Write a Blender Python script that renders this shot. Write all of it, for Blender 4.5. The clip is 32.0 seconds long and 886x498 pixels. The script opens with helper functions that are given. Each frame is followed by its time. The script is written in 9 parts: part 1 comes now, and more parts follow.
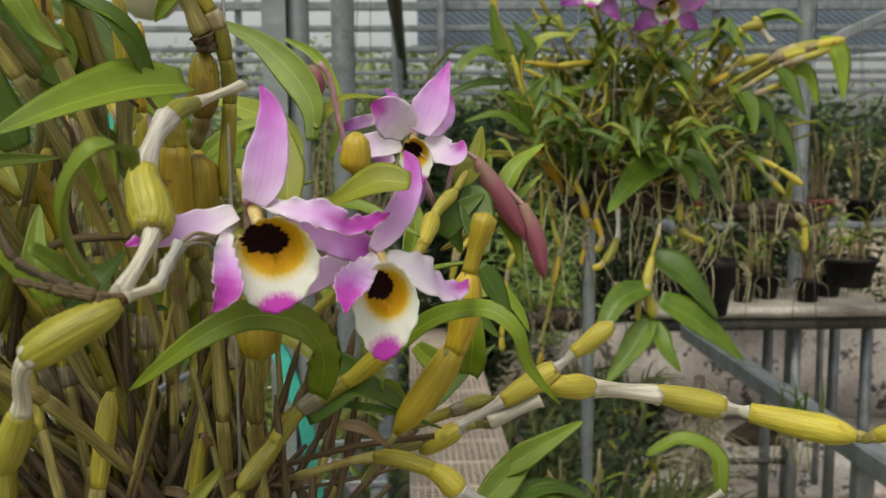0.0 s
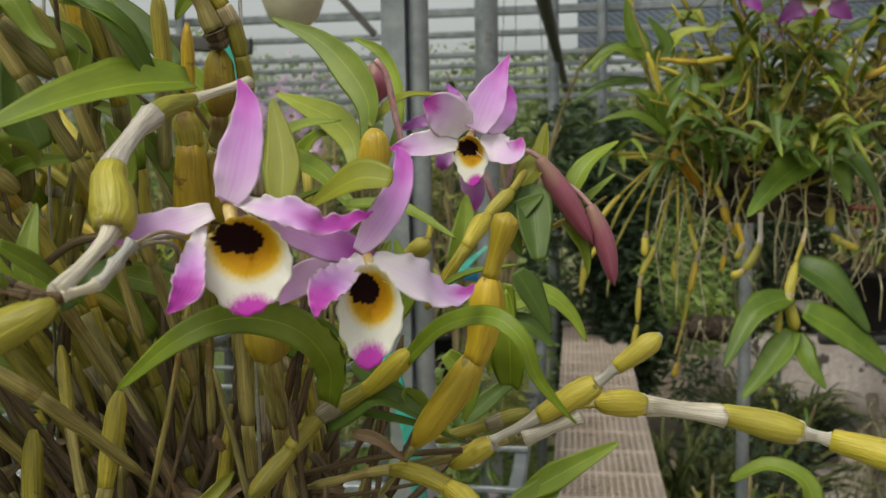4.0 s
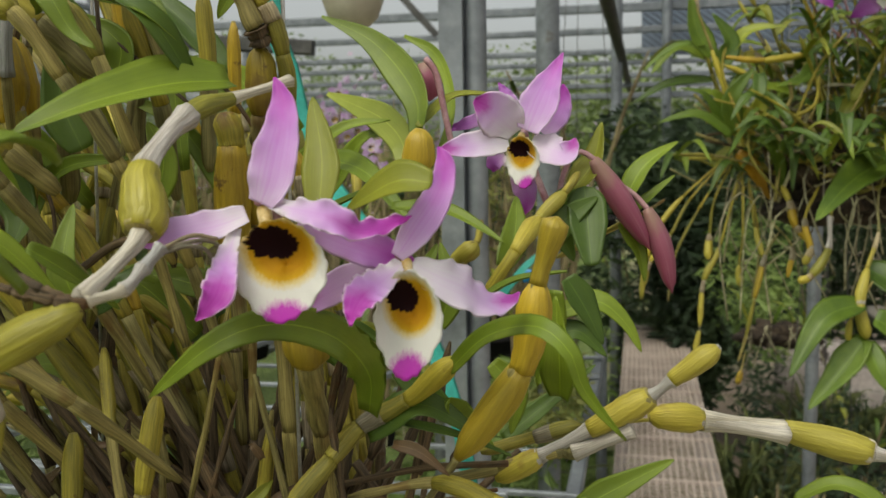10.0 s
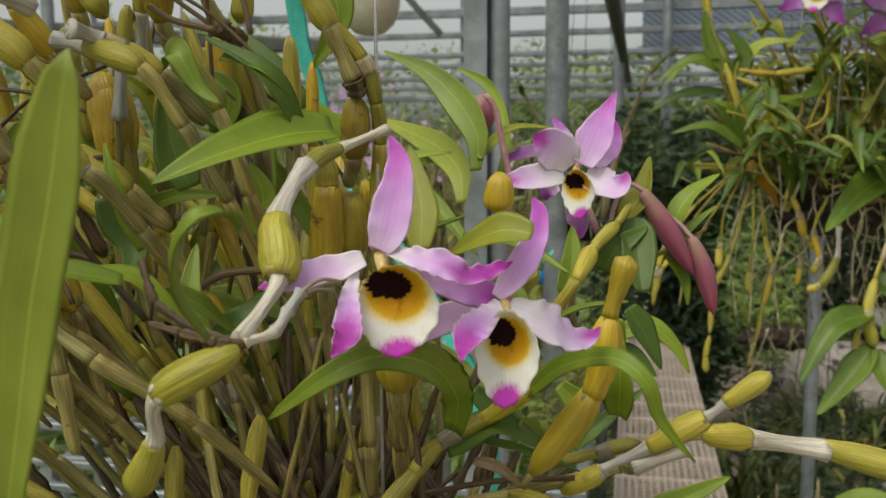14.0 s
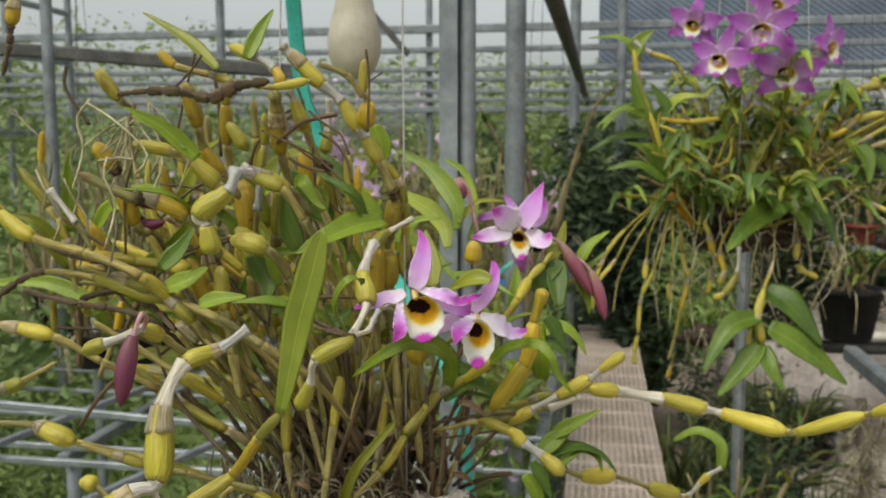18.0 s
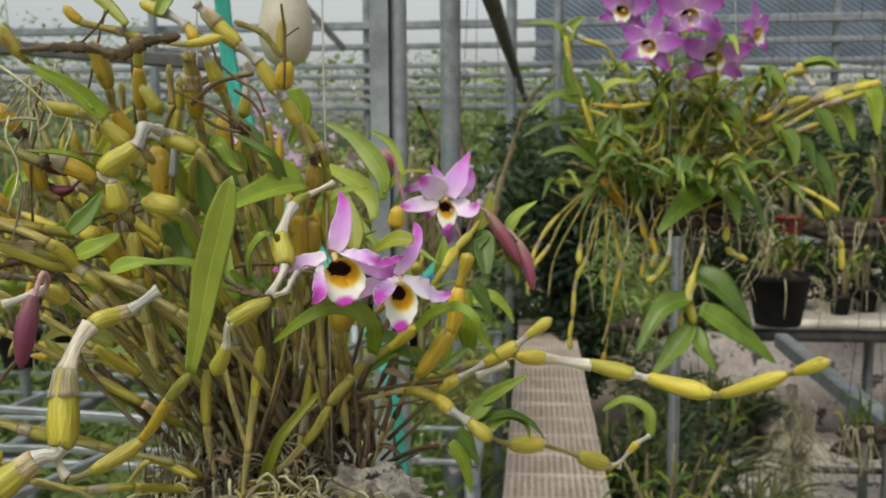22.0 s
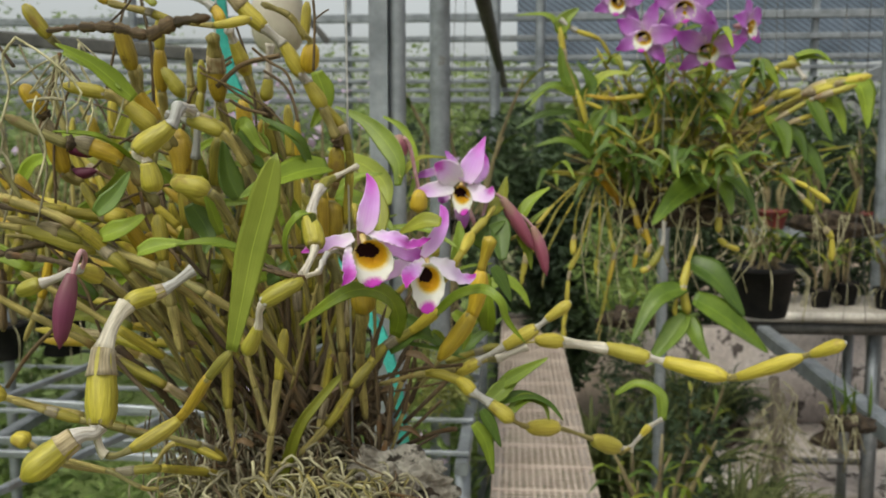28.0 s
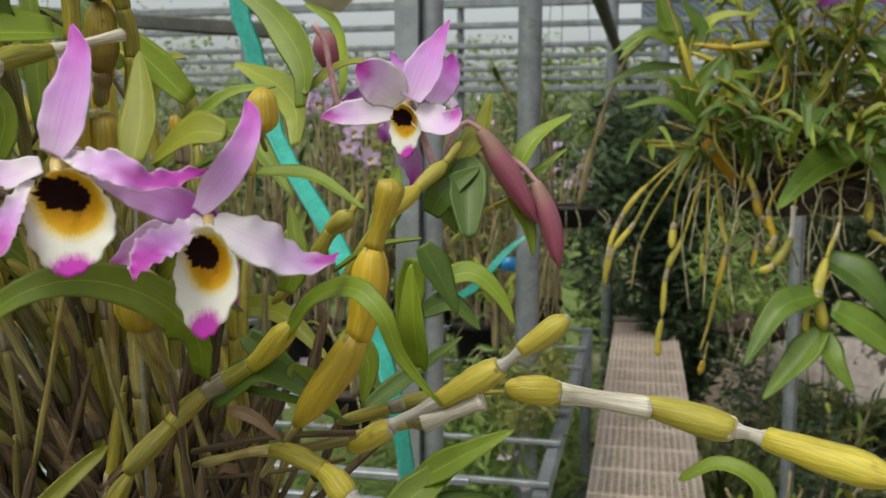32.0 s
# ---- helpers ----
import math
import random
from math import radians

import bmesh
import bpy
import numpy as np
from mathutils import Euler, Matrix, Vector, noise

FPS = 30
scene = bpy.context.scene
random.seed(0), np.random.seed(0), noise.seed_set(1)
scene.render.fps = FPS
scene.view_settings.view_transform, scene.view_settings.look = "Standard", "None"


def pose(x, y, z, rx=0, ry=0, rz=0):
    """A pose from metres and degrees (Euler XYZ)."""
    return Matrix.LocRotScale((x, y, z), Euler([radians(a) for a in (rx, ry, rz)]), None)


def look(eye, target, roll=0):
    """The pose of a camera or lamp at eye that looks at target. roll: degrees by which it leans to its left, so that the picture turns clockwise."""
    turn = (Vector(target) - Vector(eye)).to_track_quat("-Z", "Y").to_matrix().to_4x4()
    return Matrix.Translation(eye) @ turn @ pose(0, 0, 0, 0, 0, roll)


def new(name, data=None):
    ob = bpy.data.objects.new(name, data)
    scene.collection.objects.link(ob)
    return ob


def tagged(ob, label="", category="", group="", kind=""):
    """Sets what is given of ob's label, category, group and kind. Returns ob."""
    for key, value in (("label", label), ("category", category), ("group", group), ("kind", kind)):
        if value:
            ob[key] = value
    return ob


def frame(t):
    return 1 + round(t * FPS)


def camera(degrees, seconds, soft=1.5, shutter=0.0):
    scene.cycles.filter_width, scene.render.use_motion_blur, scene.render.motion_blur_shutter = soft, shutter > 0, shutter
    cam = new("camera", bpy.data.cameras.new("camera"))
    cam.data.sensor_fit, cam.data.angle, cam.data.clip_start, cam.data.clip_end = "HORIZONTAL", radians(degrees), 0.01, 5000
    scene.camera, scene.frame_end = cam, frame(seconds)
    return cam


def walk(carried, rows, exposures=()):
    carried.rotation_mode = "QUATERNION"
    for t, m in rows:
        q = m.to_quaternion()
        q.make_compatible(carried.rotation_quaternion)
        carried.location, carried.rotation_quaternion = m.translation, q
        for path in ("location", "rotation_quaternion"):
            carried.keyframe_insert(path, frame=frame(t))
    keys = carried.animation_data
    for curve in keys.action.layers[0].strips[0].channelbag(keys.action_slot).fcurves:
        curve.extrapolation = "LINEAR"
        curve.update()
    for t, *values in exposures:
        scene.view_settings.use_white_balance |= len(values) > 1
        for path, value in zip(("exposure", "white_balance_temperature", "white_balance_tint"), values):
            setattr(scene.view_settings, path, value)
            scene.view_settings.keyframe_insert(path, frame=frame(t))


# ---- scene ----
cam = camera(51.45, 32.0)
PATH = [
    (0, (0.0844, 0.0717, 1.4574), (0.1563, 2.0561, 1.2190), -0.36),
    (0.5, (0.0907, 0.0419, 1.4671), (0.0973, 2.0274, 1.2262), -0.25),
    (1, (0.0981, 0.0356, 1.4602), (0.0599, 2.0212, 1.2234), -0.36),
    (1.5, (0.1121, 0.0311, 1.4600), (0.0363, 2.0163, 1.2289), -0.41),
    (2, (0.1276, 0.0236, 1.4630), (0.0162, 2.0073, 1.2342), -0.51),
    (2.5, (0.1366, 0.0188, 1.4653), (-0.0243, 1.9990, 1.2349), -0.40),
    (4.5, (0.1354, 0.1189, 1.4514), (-0.1830, 2.0807, 1.2273), -0.97),
    (5, (0.1161, 0.1261, 1.4542), (-0.2296, 2.0816, 1.2164), -0.57),
    (5.5, (0.0997, 0.1285, 1.4564), (-0.2560, 2.0810, 1.2089), -0.02),
    (6, (0.1220, 0.1293, 1.4720), (-0.2566, 2.0788, 1.2348), -0.19),
    (6.5, (0.1073, 0.1225, 1.4621), (-0.2908, 2.0677, 1.2212), -0.03),
    (7, (0.1051, 0.1017, 1.4607), (-0.3052, 2.0440, 1.2177), -0.06),
    (7.5, (0.1244, 0.0867, 1.4593), (-0.2893, 2.0295, 1.2257), -0.38),
    (8, (0.1338, 0.0850, 1.4602), (-0.2845, 2.0277, 1.2350), -0.69),
    (8.5, (0.1321, 0.0870, 1.4603), (-0.2851, 2.0301, 1.2361), -0.66),
    (9, (0.1441, 0.0886, 1.4597), (-0.2687, 2.0320, 1.2293), -0.49),
    (9.5, (0.1417, 0.1015, 1.4589), (-0.2773, 2.0447, 1.2387), -0.88),
    (10, (0.1394, 0.1084, 1.4536), (-0.2767, 2.0521, 1.2326), -0.95),
    (10.5, (0.1398, 0.1049, 1.4505), (-0.2799, 2.0472, 1.2237), -0.69),
    (11, (0.1285, 0.1141, 1.4545), (-0.2935, 2.0562, 1.2298), -0.77),
    (11.5, (0.1101, 0.0950, 1.4645), (-0.3046, 2.0369, 1.2259), -0.18),
    (12, (0.1066, 0.0841, 1.4675), (-0.3057, 2.0270, 1.2328), -0.18),
    (12.5, (0.1019, 0.0800, 1.4690), (-0.3130, 2.0226, 1.2362), -0.21),
    (13, (0.1056, 0.0767, 1.4719), (-0.3093, 2.0189, 1.2357), -0.24),
    (13.5, (0.1091, 0.0767, 1.4704), (-0.2993, 2.0196, 1.2289), 0.21),
    (14, (0.1146, 0.0743, 1.4718), (-0.2902, 2.0190, 1.2393), -0.34),
    (14.5, (0.1411, 0.0519, 1.4847), (-0.2561, 1.9990, 1.2594), -0.65),
    (16.5, (0.1669, -0.1132, 1.5070), (-0.2030, 1.8388, 1.2771), -0.12),
    (17, (0.1839, -0.1605, 1.5247), (-0.1802, 1.7932, 1.3001), -0.18),
    (17.5, (0.1675, -0.1794, 1.5269), (-0.1739, 1.7787, 1.3051), -0.16),
    (18, (0.1457, -0.1940, 1.5256), (-0.1795, 1.7662, 1.2979), -0.08),
    (18.5, (0.1564, -0.2037, 1.5128), (-0.1498, 1.7597, 1.2856), -0.20),
    (19, (0.1605, -0.1808, 1.5114), (-0.1197, 1.7862, 1.2824), -0.16),
    (19.5, (0.1572, -0.1707, 1.4955), (-0.1104, 1.7980, 1.2657), -0.24),
    (20, (0.1681, -0.1753, 1.4968), (-0.0846, 1.7950, 1.2645), -0.19),
    (20.5, (0.1701, -0.1787, 1.5003), (-0.0701, 1.7929, 1.2652), 0.10),
    (21, (0.1687, -0.1821, 1.5067), (-0.0547, 1.7916, 1.2732), -0.02),
    (21.5, (0.1602, -0.1834, 1.5018), (-0.0434, 1.7933, 1.2757), -0.28),
    (22, (0.1560, -0.1839, 1.5007), (-0.0429, 1.7933, 1.2741), -0.32),
    (22.5, (0.1547, -0.1835, 1.5029), (-0.0509, 1.7922, 1.2700), -0.13),
    (23, (0.1500, -0.1900, 1.5000), (-0.0502, 1.7862, 1.2668), 0.00),
    (23.5, (0.1436, -0.1959, 1.4966), (-0.0398, 1.7816, 1.2601), -0.04),
    (24, (0.1508, -0.1892, 1.5002), (-0.0300, 1.7891, 1.2692), -0.30),
    (24.5, (0.1496, -0.1894, 1.4975), (-0.0362, 1.7880, 1.2618), -0.06),
    (25, (0.1554, -0.1867, 1.4925), (-0.0267, 1.7905, 1.2533), -0.15),
    (25.5, (0.1535, -0.1900, 1.4823), (-0.0079, 1.7894, 1.2463), -0.25),
    (27.5, (0.1406, -0.2050, 1.5129), (-0.0129, 1.7746, 1.2722), -0.02),
    (28, (0.1269, -0.1910, 1.4936), (-0.0231, 1.7892, 1.2558), -0.05),
    (28.5, (0.1294, -0.1488, 1.4714), (-0.0165, 1.8289, 1.2113), 0.91),
    (29, (0.1508, -0.1201, 1.4688), (0.0010, 1.8585, 1.2185), 0.25),
    (29.5, (0.1621, -0.0478, 1.4685), (0.0229, 1.9339, 1.2371), -0.57),
    (30, (0.1780, 0.0212, 1.4563), (-0.0123, 1.9979, 1.2187), -0.23),
    (30.5, (0.2140, 0.0814, 1.4370), (-0.0451, 2.0494, 1.1921), -0.15),
    (31, (0.2185, 0.1245, 1.4062), (-0.1086, 2.0825, 1.1629), -0.98),
    (31.5, (0.2066, 0.1276, 1.4188), (-0.1925, 2.0726, 1.1784), -0.36),
    (32, (0.1917, 0.1260, 1.4433), (-0.2304, 2.0660, 1.2026), 0.01),
]
walk(cam, [(t, look(eye, target, roll)) for t, eye, target, roll in PATH],
     [(0, -0.26, 6850, 4), (2.5, -0.22, 6850, 4), (5, -0.40, 6850, 5), (10, -0.34, 6750, 5), (14.5, -0.29, 6800, 5), (17, -0.11, 6650, 5), (28, -0.10, 6650, 5), (30, -0.09, 6650, 5), (31, -0.07, 6600, 5), (32, -0.16, 6600, 5)])
cam.data.dof.use_dof = True
cam.data.dof.focus_distance = 0.36
cam.data.dof.aperture_fstop = 26.0

# ---------------------------------------------------------------- light
world = bpy.data.worlds.new("overcast_sky")
world.use_nodes = True
scene.world = world
wn = world.node_tree.nodes
sky = wn.new("ShaderNodeTexSky")
sky.sky_type, sky.sun_disc = "NISHITA", False
sky.sun_elevation, sky.sun_rotation = radians(58), radians(200)
sky.air_density, sky.dust_density, sky.ozone_density = 1.0, 4.0, 1.0
wn["Background"].inputs["Strength"].default_value = 0.18
soft_sky = wn.new("ShaderNodeHueSaturation")
soft_sky.inputs["Saturation"].default_value = 0.25
world.node_tree.links.new(sky.outputs[0], soft_sky.inputs["Color"])
world.node_tree.links.new(soft_sky.outputs[0], wn["Background"].inputs["Color"])

sun = new("sun", bpy.data.lights.new("sun", "SUN"))
sun.data.energy, sun.data.angle, sun.data.color = 2.1, radians(35), (1.0, 0.95, 0.82)
sun.matrix_world = look((0, 0, 0), (0.30, 0.45, -0.9))
scene.view_settings.exposure = 0.0


# ---------------------------------------------------------------- materials
def nodes_of(name):
    m = bpy.data.materials.new(name)
    m.use_nodes = True
    n = m.node_tree.nodes
    return m, n, m.node_tree.links, n["Principled BSDF"]


def ramp(n, stops):
    r = n.new("ShaderNodeValToRGB")
    e = r.color_ramp.elements
    while len(e) > 1:
        e.remove(e[-1])
    e[0].position, e[0].color = stops[0][0], (*stops[0][1], 1)
    for p, c in stops[1:]:
        x = e.new(p)
        x.color = (*c, 1)
    return r


def noise_tex(n, l, scale, detail=4.0, stretch=None, coord="Object", rough=0.6):
    t, co = n.new("ShaderNodeTexNoise"), n.new("ShaderNodeTexCoord")
    t.inputs["Scale"].default_value, t.inputs["Detail"].default_value = scale, detail
    t.inputs["Roughness"].default_value = rough
    if stretch:
        mp = n.new("ShaderNodeMapping")
        mp.inputs["Scale"].default_value = stretch
        l.new(co.outputs[coord], mp.inputs[0])
        l.new(mp.outputs[0], t.inputs["Vector"])
    else:
        l.new(co.outputs[coord], t.inputs["Vector"])
    return t


def mix(n, l, a, b, fac, mode="MIX"):
    m = n.new("ShaderNodeMix")
    m.data_type, m.blend_type = "RGBA", mode
    for v, k in ((fac, 0), (a, 6), (b, 7)):
        if isinstance(v, (int, float)):
            m.inputs[k].default_value = v
        elif isinstance(v, tuple):
            m.inputs[k].default_value = (*v, 1)
        else:
            l.new(v, m.inputs[k])
    return m.outputs[2]


def bumped(n, l, p, height, strength, dist):
    b = n.new("ShaderNodeBump")
    b.inputs["Strength"].default_value, b.inputs["Distance"].default_value = strength, dist
    l.new(height, b.inputs["Height"])
    l.new(b.outputs[0], p.inputs["Normal"])


def translucent(m, n, l, p, colour, amount):
    out = n["Material Output"]
    t, mx = n.new("ShaderNodeBsdfTranslucent"), n.new("ShaderNodeMixShader")
    l.new(colour, t.inputs[0])
    mx.inputs[0].default_value = amount
    l.new(p.outputs[0], mx.inputs[1])
    l.new(t.outputs[0], mx.inputs[2])
    l.new(mx.outputs[0], out.inputs[0])


def surface(name, dark, light, scale, rough=0.6, bump=0.3, dist=0.002, fine=None, stretch=None, metal=0.0, spread=0.25, thin=0.0, vary=0.0, coord="Object", blotch=None, stops=(0.35, 0.65)):
    """Two-scale mottled surface: large patches, fine grain, optional blotches and change from piece to piece."""
    m, n, l, p = nodes_of(name)
    big = noise_tex(n, l, scale, 3.0, stretch, coord)
    small = noise_tex(n, l, (fine or scale * 9), 5.0, stretch, coord)
    r = ramp(n, [(stops[0], dark), (stops[1], light)])
    l.new(big.outputs[0], r.inputs[0])
    g = ramp(n, [(0.3, (1 - spread,) * 3), (0.7, (1 + spread * 0.4,) * 3)])
    l.new(small.outputs[0], g.inputs[0])
    col = mix(n, l, r.outputs[0], g.outputs[0], 1.0, "MULTIPLY")
    if blotch:
        bt = noise_tex(n, l, blotch[1], 4.0, None, "Object", 0.7)
        br = ramp(n, [(blotch[2], (0, 0, 0)), (blotch[2] + 0.06, (1, 1, 1))])
        l.new(bt.outputs[0], br.inputs[0])
        col = mix(n, l, col, blotch[0], br.outputs[0])
    if vary:
        oi = n.new("ShaderNodeObjectInfo")
        v = ramp(n, [(0.0, (1 - vary, 1 - vary, 1 - vary)), (1.0, (1 + vary * 0.3, 1 + vary * 0.45, 1 + vary * 0.2))])
        l.new(oi.outputs["Random"], v.inputs[0])
        col = mix(n, l, col, v.outputs[0], 1.0, "MULTIPLY")
    l.new(col, p.inputs["Base Color"])
    p.inputs["Roughness"].default_value, p.inputs["Metallic"].default_value = rough, metal
    bumped(n, l, p, small.outputs[0], bump, dist)
    if thin:
        translucent(m, n, l, p, col, thin)
    return m


def cane_material(name, dark, light, streak, rough, spots):
    """Skin of a cane: streaks along it (u round, v along), brown spots, a little different on each cane."""
    m, n, l, p = nodes_of(name)
    st = noise_tex(n, l, 1.0, 4.0, (11.0, 38.0, 1.0), "UV")
    r = ramp(n, [(0.3, dark), (0.62, light)])
    l.new(st.outputs[0], r.inputs[0])
    fine = noise_tex(n, l, 1.0, 3.0, (26.0, 60.0, 1.0), "UV")
    fr = ramp(n, [(0.35, (1 - streak,) * 3), (0.65, (1.05,) * 3)])
    l.new(fine.outputs[0], fr.inputs[0])
    col = mix(n, l, r.outputs[0], fr.outputs[0], 1.0, "MULTIPLY")
    bt = noise_tex(n, l, 95.0, 5.0, None, "Object", 0.75)
    br = ramp(n, [(spots, (0, 0, 0)), (spots + 0.08, (0.85,) * 3)])
    l.new(bt.outputs[0], br.inputs[0])
    col = mix(n, l, col, (0.10, 0.045, 0.012), br.outputs[0])
    pt = noise_tex(n, l, 38.0, 3.0, None, "Object", 0.6)
    pr = ramp(n, [(0.60, (0, 0, 0)), (0.68, (0.6,) * 3)])
    l.new(pt.outputs[0], pr.inputs[0])
    if spots < 0.7:
        col = mix(n, l, col, (0.16, 0.07, 0.018), pr.outputs[0])
    oi = n.new("ShaderNodeObjectInfo")
    v = ramp(n, [(0.0, (0.62, 0.66, 0.7)), (0.5, (0.95, 0.92, 0.9)), (1.0, (1.1, 1.05, 0.9))])
    l.new(oi.outputs["Random"], v.inputs[0])
    col = mix(n, l, col, v.outputs[0], 1.0, "MULTIPLY")
    l.new(col, p.inputs["Base Color"])
    p.inputs["Roughness"].default_value = rough
    bumped(n, l, p, fine.outputs[0], 0.6, 0.0012)
    return m


def leaf_material(name, dark, light, thin=0.28, vary=0.25, edge=None):
    """Leaf blade: pale midrib, fine parallel veins (u along, v across from -1 to 1), soft patches."""
    m, n, l, p = nodes_of(name)
    co, sep = n.new("ShaderNodeTexCoord"), n.new("ShaderNodeSeparateXYZ")
    l.new(co.outputs["UV"], sep.inputs[0])
    patch = noise_tex(n, l, 24.0, 4.0)
    r = ramp(n, [(0.33, dark), (0.68, light)])
    l.new(patch.outputs[0], r.inputs[0])
    vein = noise_tex(n, l, 1.0, 2.0, (1.2, 34.0, 1.0), "UV")
    vr = ramp(n, [(0.35, (0.90,) * 3), (0.65, (1.05,) * 3)])
    l.new(vein.outputs[0], vr.inputs[0])
    col = mix(n, l, r.outputs[0], vr.outputs[0], 1.0, "MULTIPLY")
    ab = n.new("ShaderNodeMath")
    ab.operation = "ABSOLUTE"
    l.new(sep.outputs[1], ab.inputs[0])
    rib = ramp(n, [(0.0, (0.55,) * 3), (0.05, (0.0,) * 3)])
    l.new(ab.outputs[0], rib.inputs[0])
    col = mix(n, l, col, tuple(min(1.0, c * 1.7) for c in light), rib.outputs[0])
    if edge:
        er = ramp(n, [(0.72, (0, 0, 0)), (1.0, (1, 1, 1))])
        l.new(sep.outputs[0], er.inputs[0])
        col = mix(n, l, col, edge, er.outputs[0])
    oi = n.new("ShaderNodeObjectInfo")
    v = ramp(n, [(0.0, (1 - vary, 1 - vary, 1 - vary)), (1.0, (1.12, 1.08, 1.0))])
    l.new(oi.outputs["Random"], v.inputs[0])
    col = mix(n, l, col, v.outputs[0], 1.0, "MULTIPLY")
    l.new(col, p.inputs["Base Color"])
    p.inputs["Roughness"].default_value = 0.42
    bumped(n, l, p, vein.outputs[0], 0.25, 0.0006)
    translucent(m, n, l, p, col, thin)
    return m


def petal_material(name, stops, vein_colour, veins, rim=0.0):
    """Petal: colour from base to tip (u), darker veins along it (v across)."""
    m, n, l, p = nodes_of(name)
    co, sep = n.new("ShaderNodeTexCoord"), n.new("ShaderNodeSeparateXYZ")
    l.new(co.outputs["UV"], sep.inputs[0])
    warp = noise_tex(n, l, 130.0, 3.0)
    add = n.new("ShaderNodeMath")
    add.operation = "MULTIPLY_ADD"
    l.new(warp.outputs[0], add.inputs[0])
    add.inputs[1].default_value = 0.22
    sub = n.new("ShaderNodeMath")
    sub.operation = "ADD"
    sub.inputs[1].default_value = -0.11
    l.new(sep.outputs[0], sub.inputs[0])
    l.new(sub.outputs[0], add.inputs[2])
    side, mid = n.new("ShaderNodeMath"), n.new("ShaderNodeMath")
    side.operation = "ABSOLUTE"
    l.new(sep.outputs[1], side.inputs[0])
    mid.operation, mid.inputs[1].default_value = "MULTIPLY_ADD", -0.16
    l.new(side.outputs[0], mid.inputs[0])
    l.new(add.outputs[0], mid.inputs[2])
    r = ramp(n, [(max(0.0, at - 0.08), c) for at, c in stops])
    l.new(mid.outputs[0], r.inputs[0])
    vein = noise_tex(n, l, 1.0, 2.0, (0.5, 6.0, 1.0), "UV")
    vr = ramp(n, [(0.40, (0, 0, 0)), (0.75, (veins,) * 3)])
    l.new(vein.outputs[0], vr.inputs[0])
    col = mix(n, l, r.outputs[0], vein_colour, vr.outputs[0])
    if rim:
        er = ramp(n, [(0.80, (0, 0, 0)), (0.97, (rim,) * 3)])
        l.new(side.outputs[0], er.inputs[0])
        col = mix(n, l, col, (0.88, 0.80, 0.86), er.outputs[0])
    l.new(col, p.inputs["Base Color"])
    p.inputs["Roughness"].default_value = 0.45
    bumped(n, l, p, vein.outputs[0], 0.08, 0.0004)
    translucent(m, n, l, p, col, 0.38)
    return m


def lip_material(name, bowl_at, throat_at, drop_at):
    """Lip of the bloom: maroon throat with a feathered rim, amber bowl, white border, magenta tip (u, v from -1 to 1)."""
    m, n, l, p = nodes_of(name)
    co = n.new("ShaderNodeTexCoord")
    grain = noise_tex(n, l, 1.0, 5.0, (11.0, 7.0, 1.0), "UV", 0.7)

    def oval(cx, cy, rx, ry):
        mp, ln = n.new("ShaderNodeMapping"), n.new("ShaderNodeVectorMath")
        mp.inputs["Location"].default_value = (-cx / rx, -cy / ry, 0)
        mp.inputs["Scale"].default_value = (1 / rx, 1 / ry, 1)
        ln.operation = "LENGTH"
        l.new(co.outputs["UV"], mp.inputs[0])
        l.new(mp.outputs[0], ln.inputs[0])
        return mp, ln.outputs["Value"]

    def plus(value, tex, amount):
        ma = n.new("ShaderNodeMath")
        ma.operation, ma.inputs[1].default_value = "MULTIPLY_ADD", amount
        l.new(tex, ma.inputs[0])
        l.new(value, ma.inputs[2])
        hf = n.new("ShaderNodeMath")
        hf.operation, hf.inputs[1].default_value = "MULTIPLY", 0.5
        l.new(ma.outputs[0], hf.inputs[0])
        return hf.outputs[0]

    _, bowl = oval(*bowl_at)
    r = ramp(n, [(0.0, (0.40, 0.19, 0.008)), (0.40, (0.48, 0.24, 0.010)), (0.52, (0.58, 0.34, 0.016)), (0.60, (0.70, 0.58, 0.28)), (0.70, (0.73, 0.72, 0.67))])
    l.new(plus(bowl, grain.outputs[0], 0.28), r.inputs[0])
    mp, throat = oval(*throat_at)
    ang, fray = n.new("ShaderNodeTexGradient"), n.new("ShaderNodeTexNoise")
    ang.gradient_type = "RADIAL"
    fray.inputs["Scale"].default_value, fray.inputs["Detail"].default_value = 11.0, 5.0
    l.new(mp.outputs[0], ang.inputs[0])
    l.new(ang.outputs[0], fray.inputs["Vector"])
    k = ramp(n, [(0.0, (1, 1, 1)), (0.74, (1, 1, 1)), (0.80, (0, 0, 0))])
    l.new(plus(throat, fray.outputs[0], 1.1), k.inputs[0])
    col = mix(n, l, r.outputs[0], (0.012, 0.0015, 0.003), k.outputs[0])
    _, drop = oval(*drop_at)
    tip = ramp(n, [(0.0, (1, 1, 1)), (0.56, (0.95, 0.95, 0.95)), (0.80, (0, 0, 0))])
    l.new(plus(drop, grain.outputs[0], 0.75), tip.inputs[0])
    col = mix(n, l, col, (0.50, 0.03, 0.44), tip.outputs[0])
    l.new(col, p.inputs["Base Color"])
    p.inputs["Roughness"].default_value = 0.65
    p.inputs["Specular IOR Level"].default_value = 0.12
    bumped(n, l, p, grain.outputs[0], 0.4, 0.0008)
    translucent(m, n, l, p, col, 0.12)
    return m


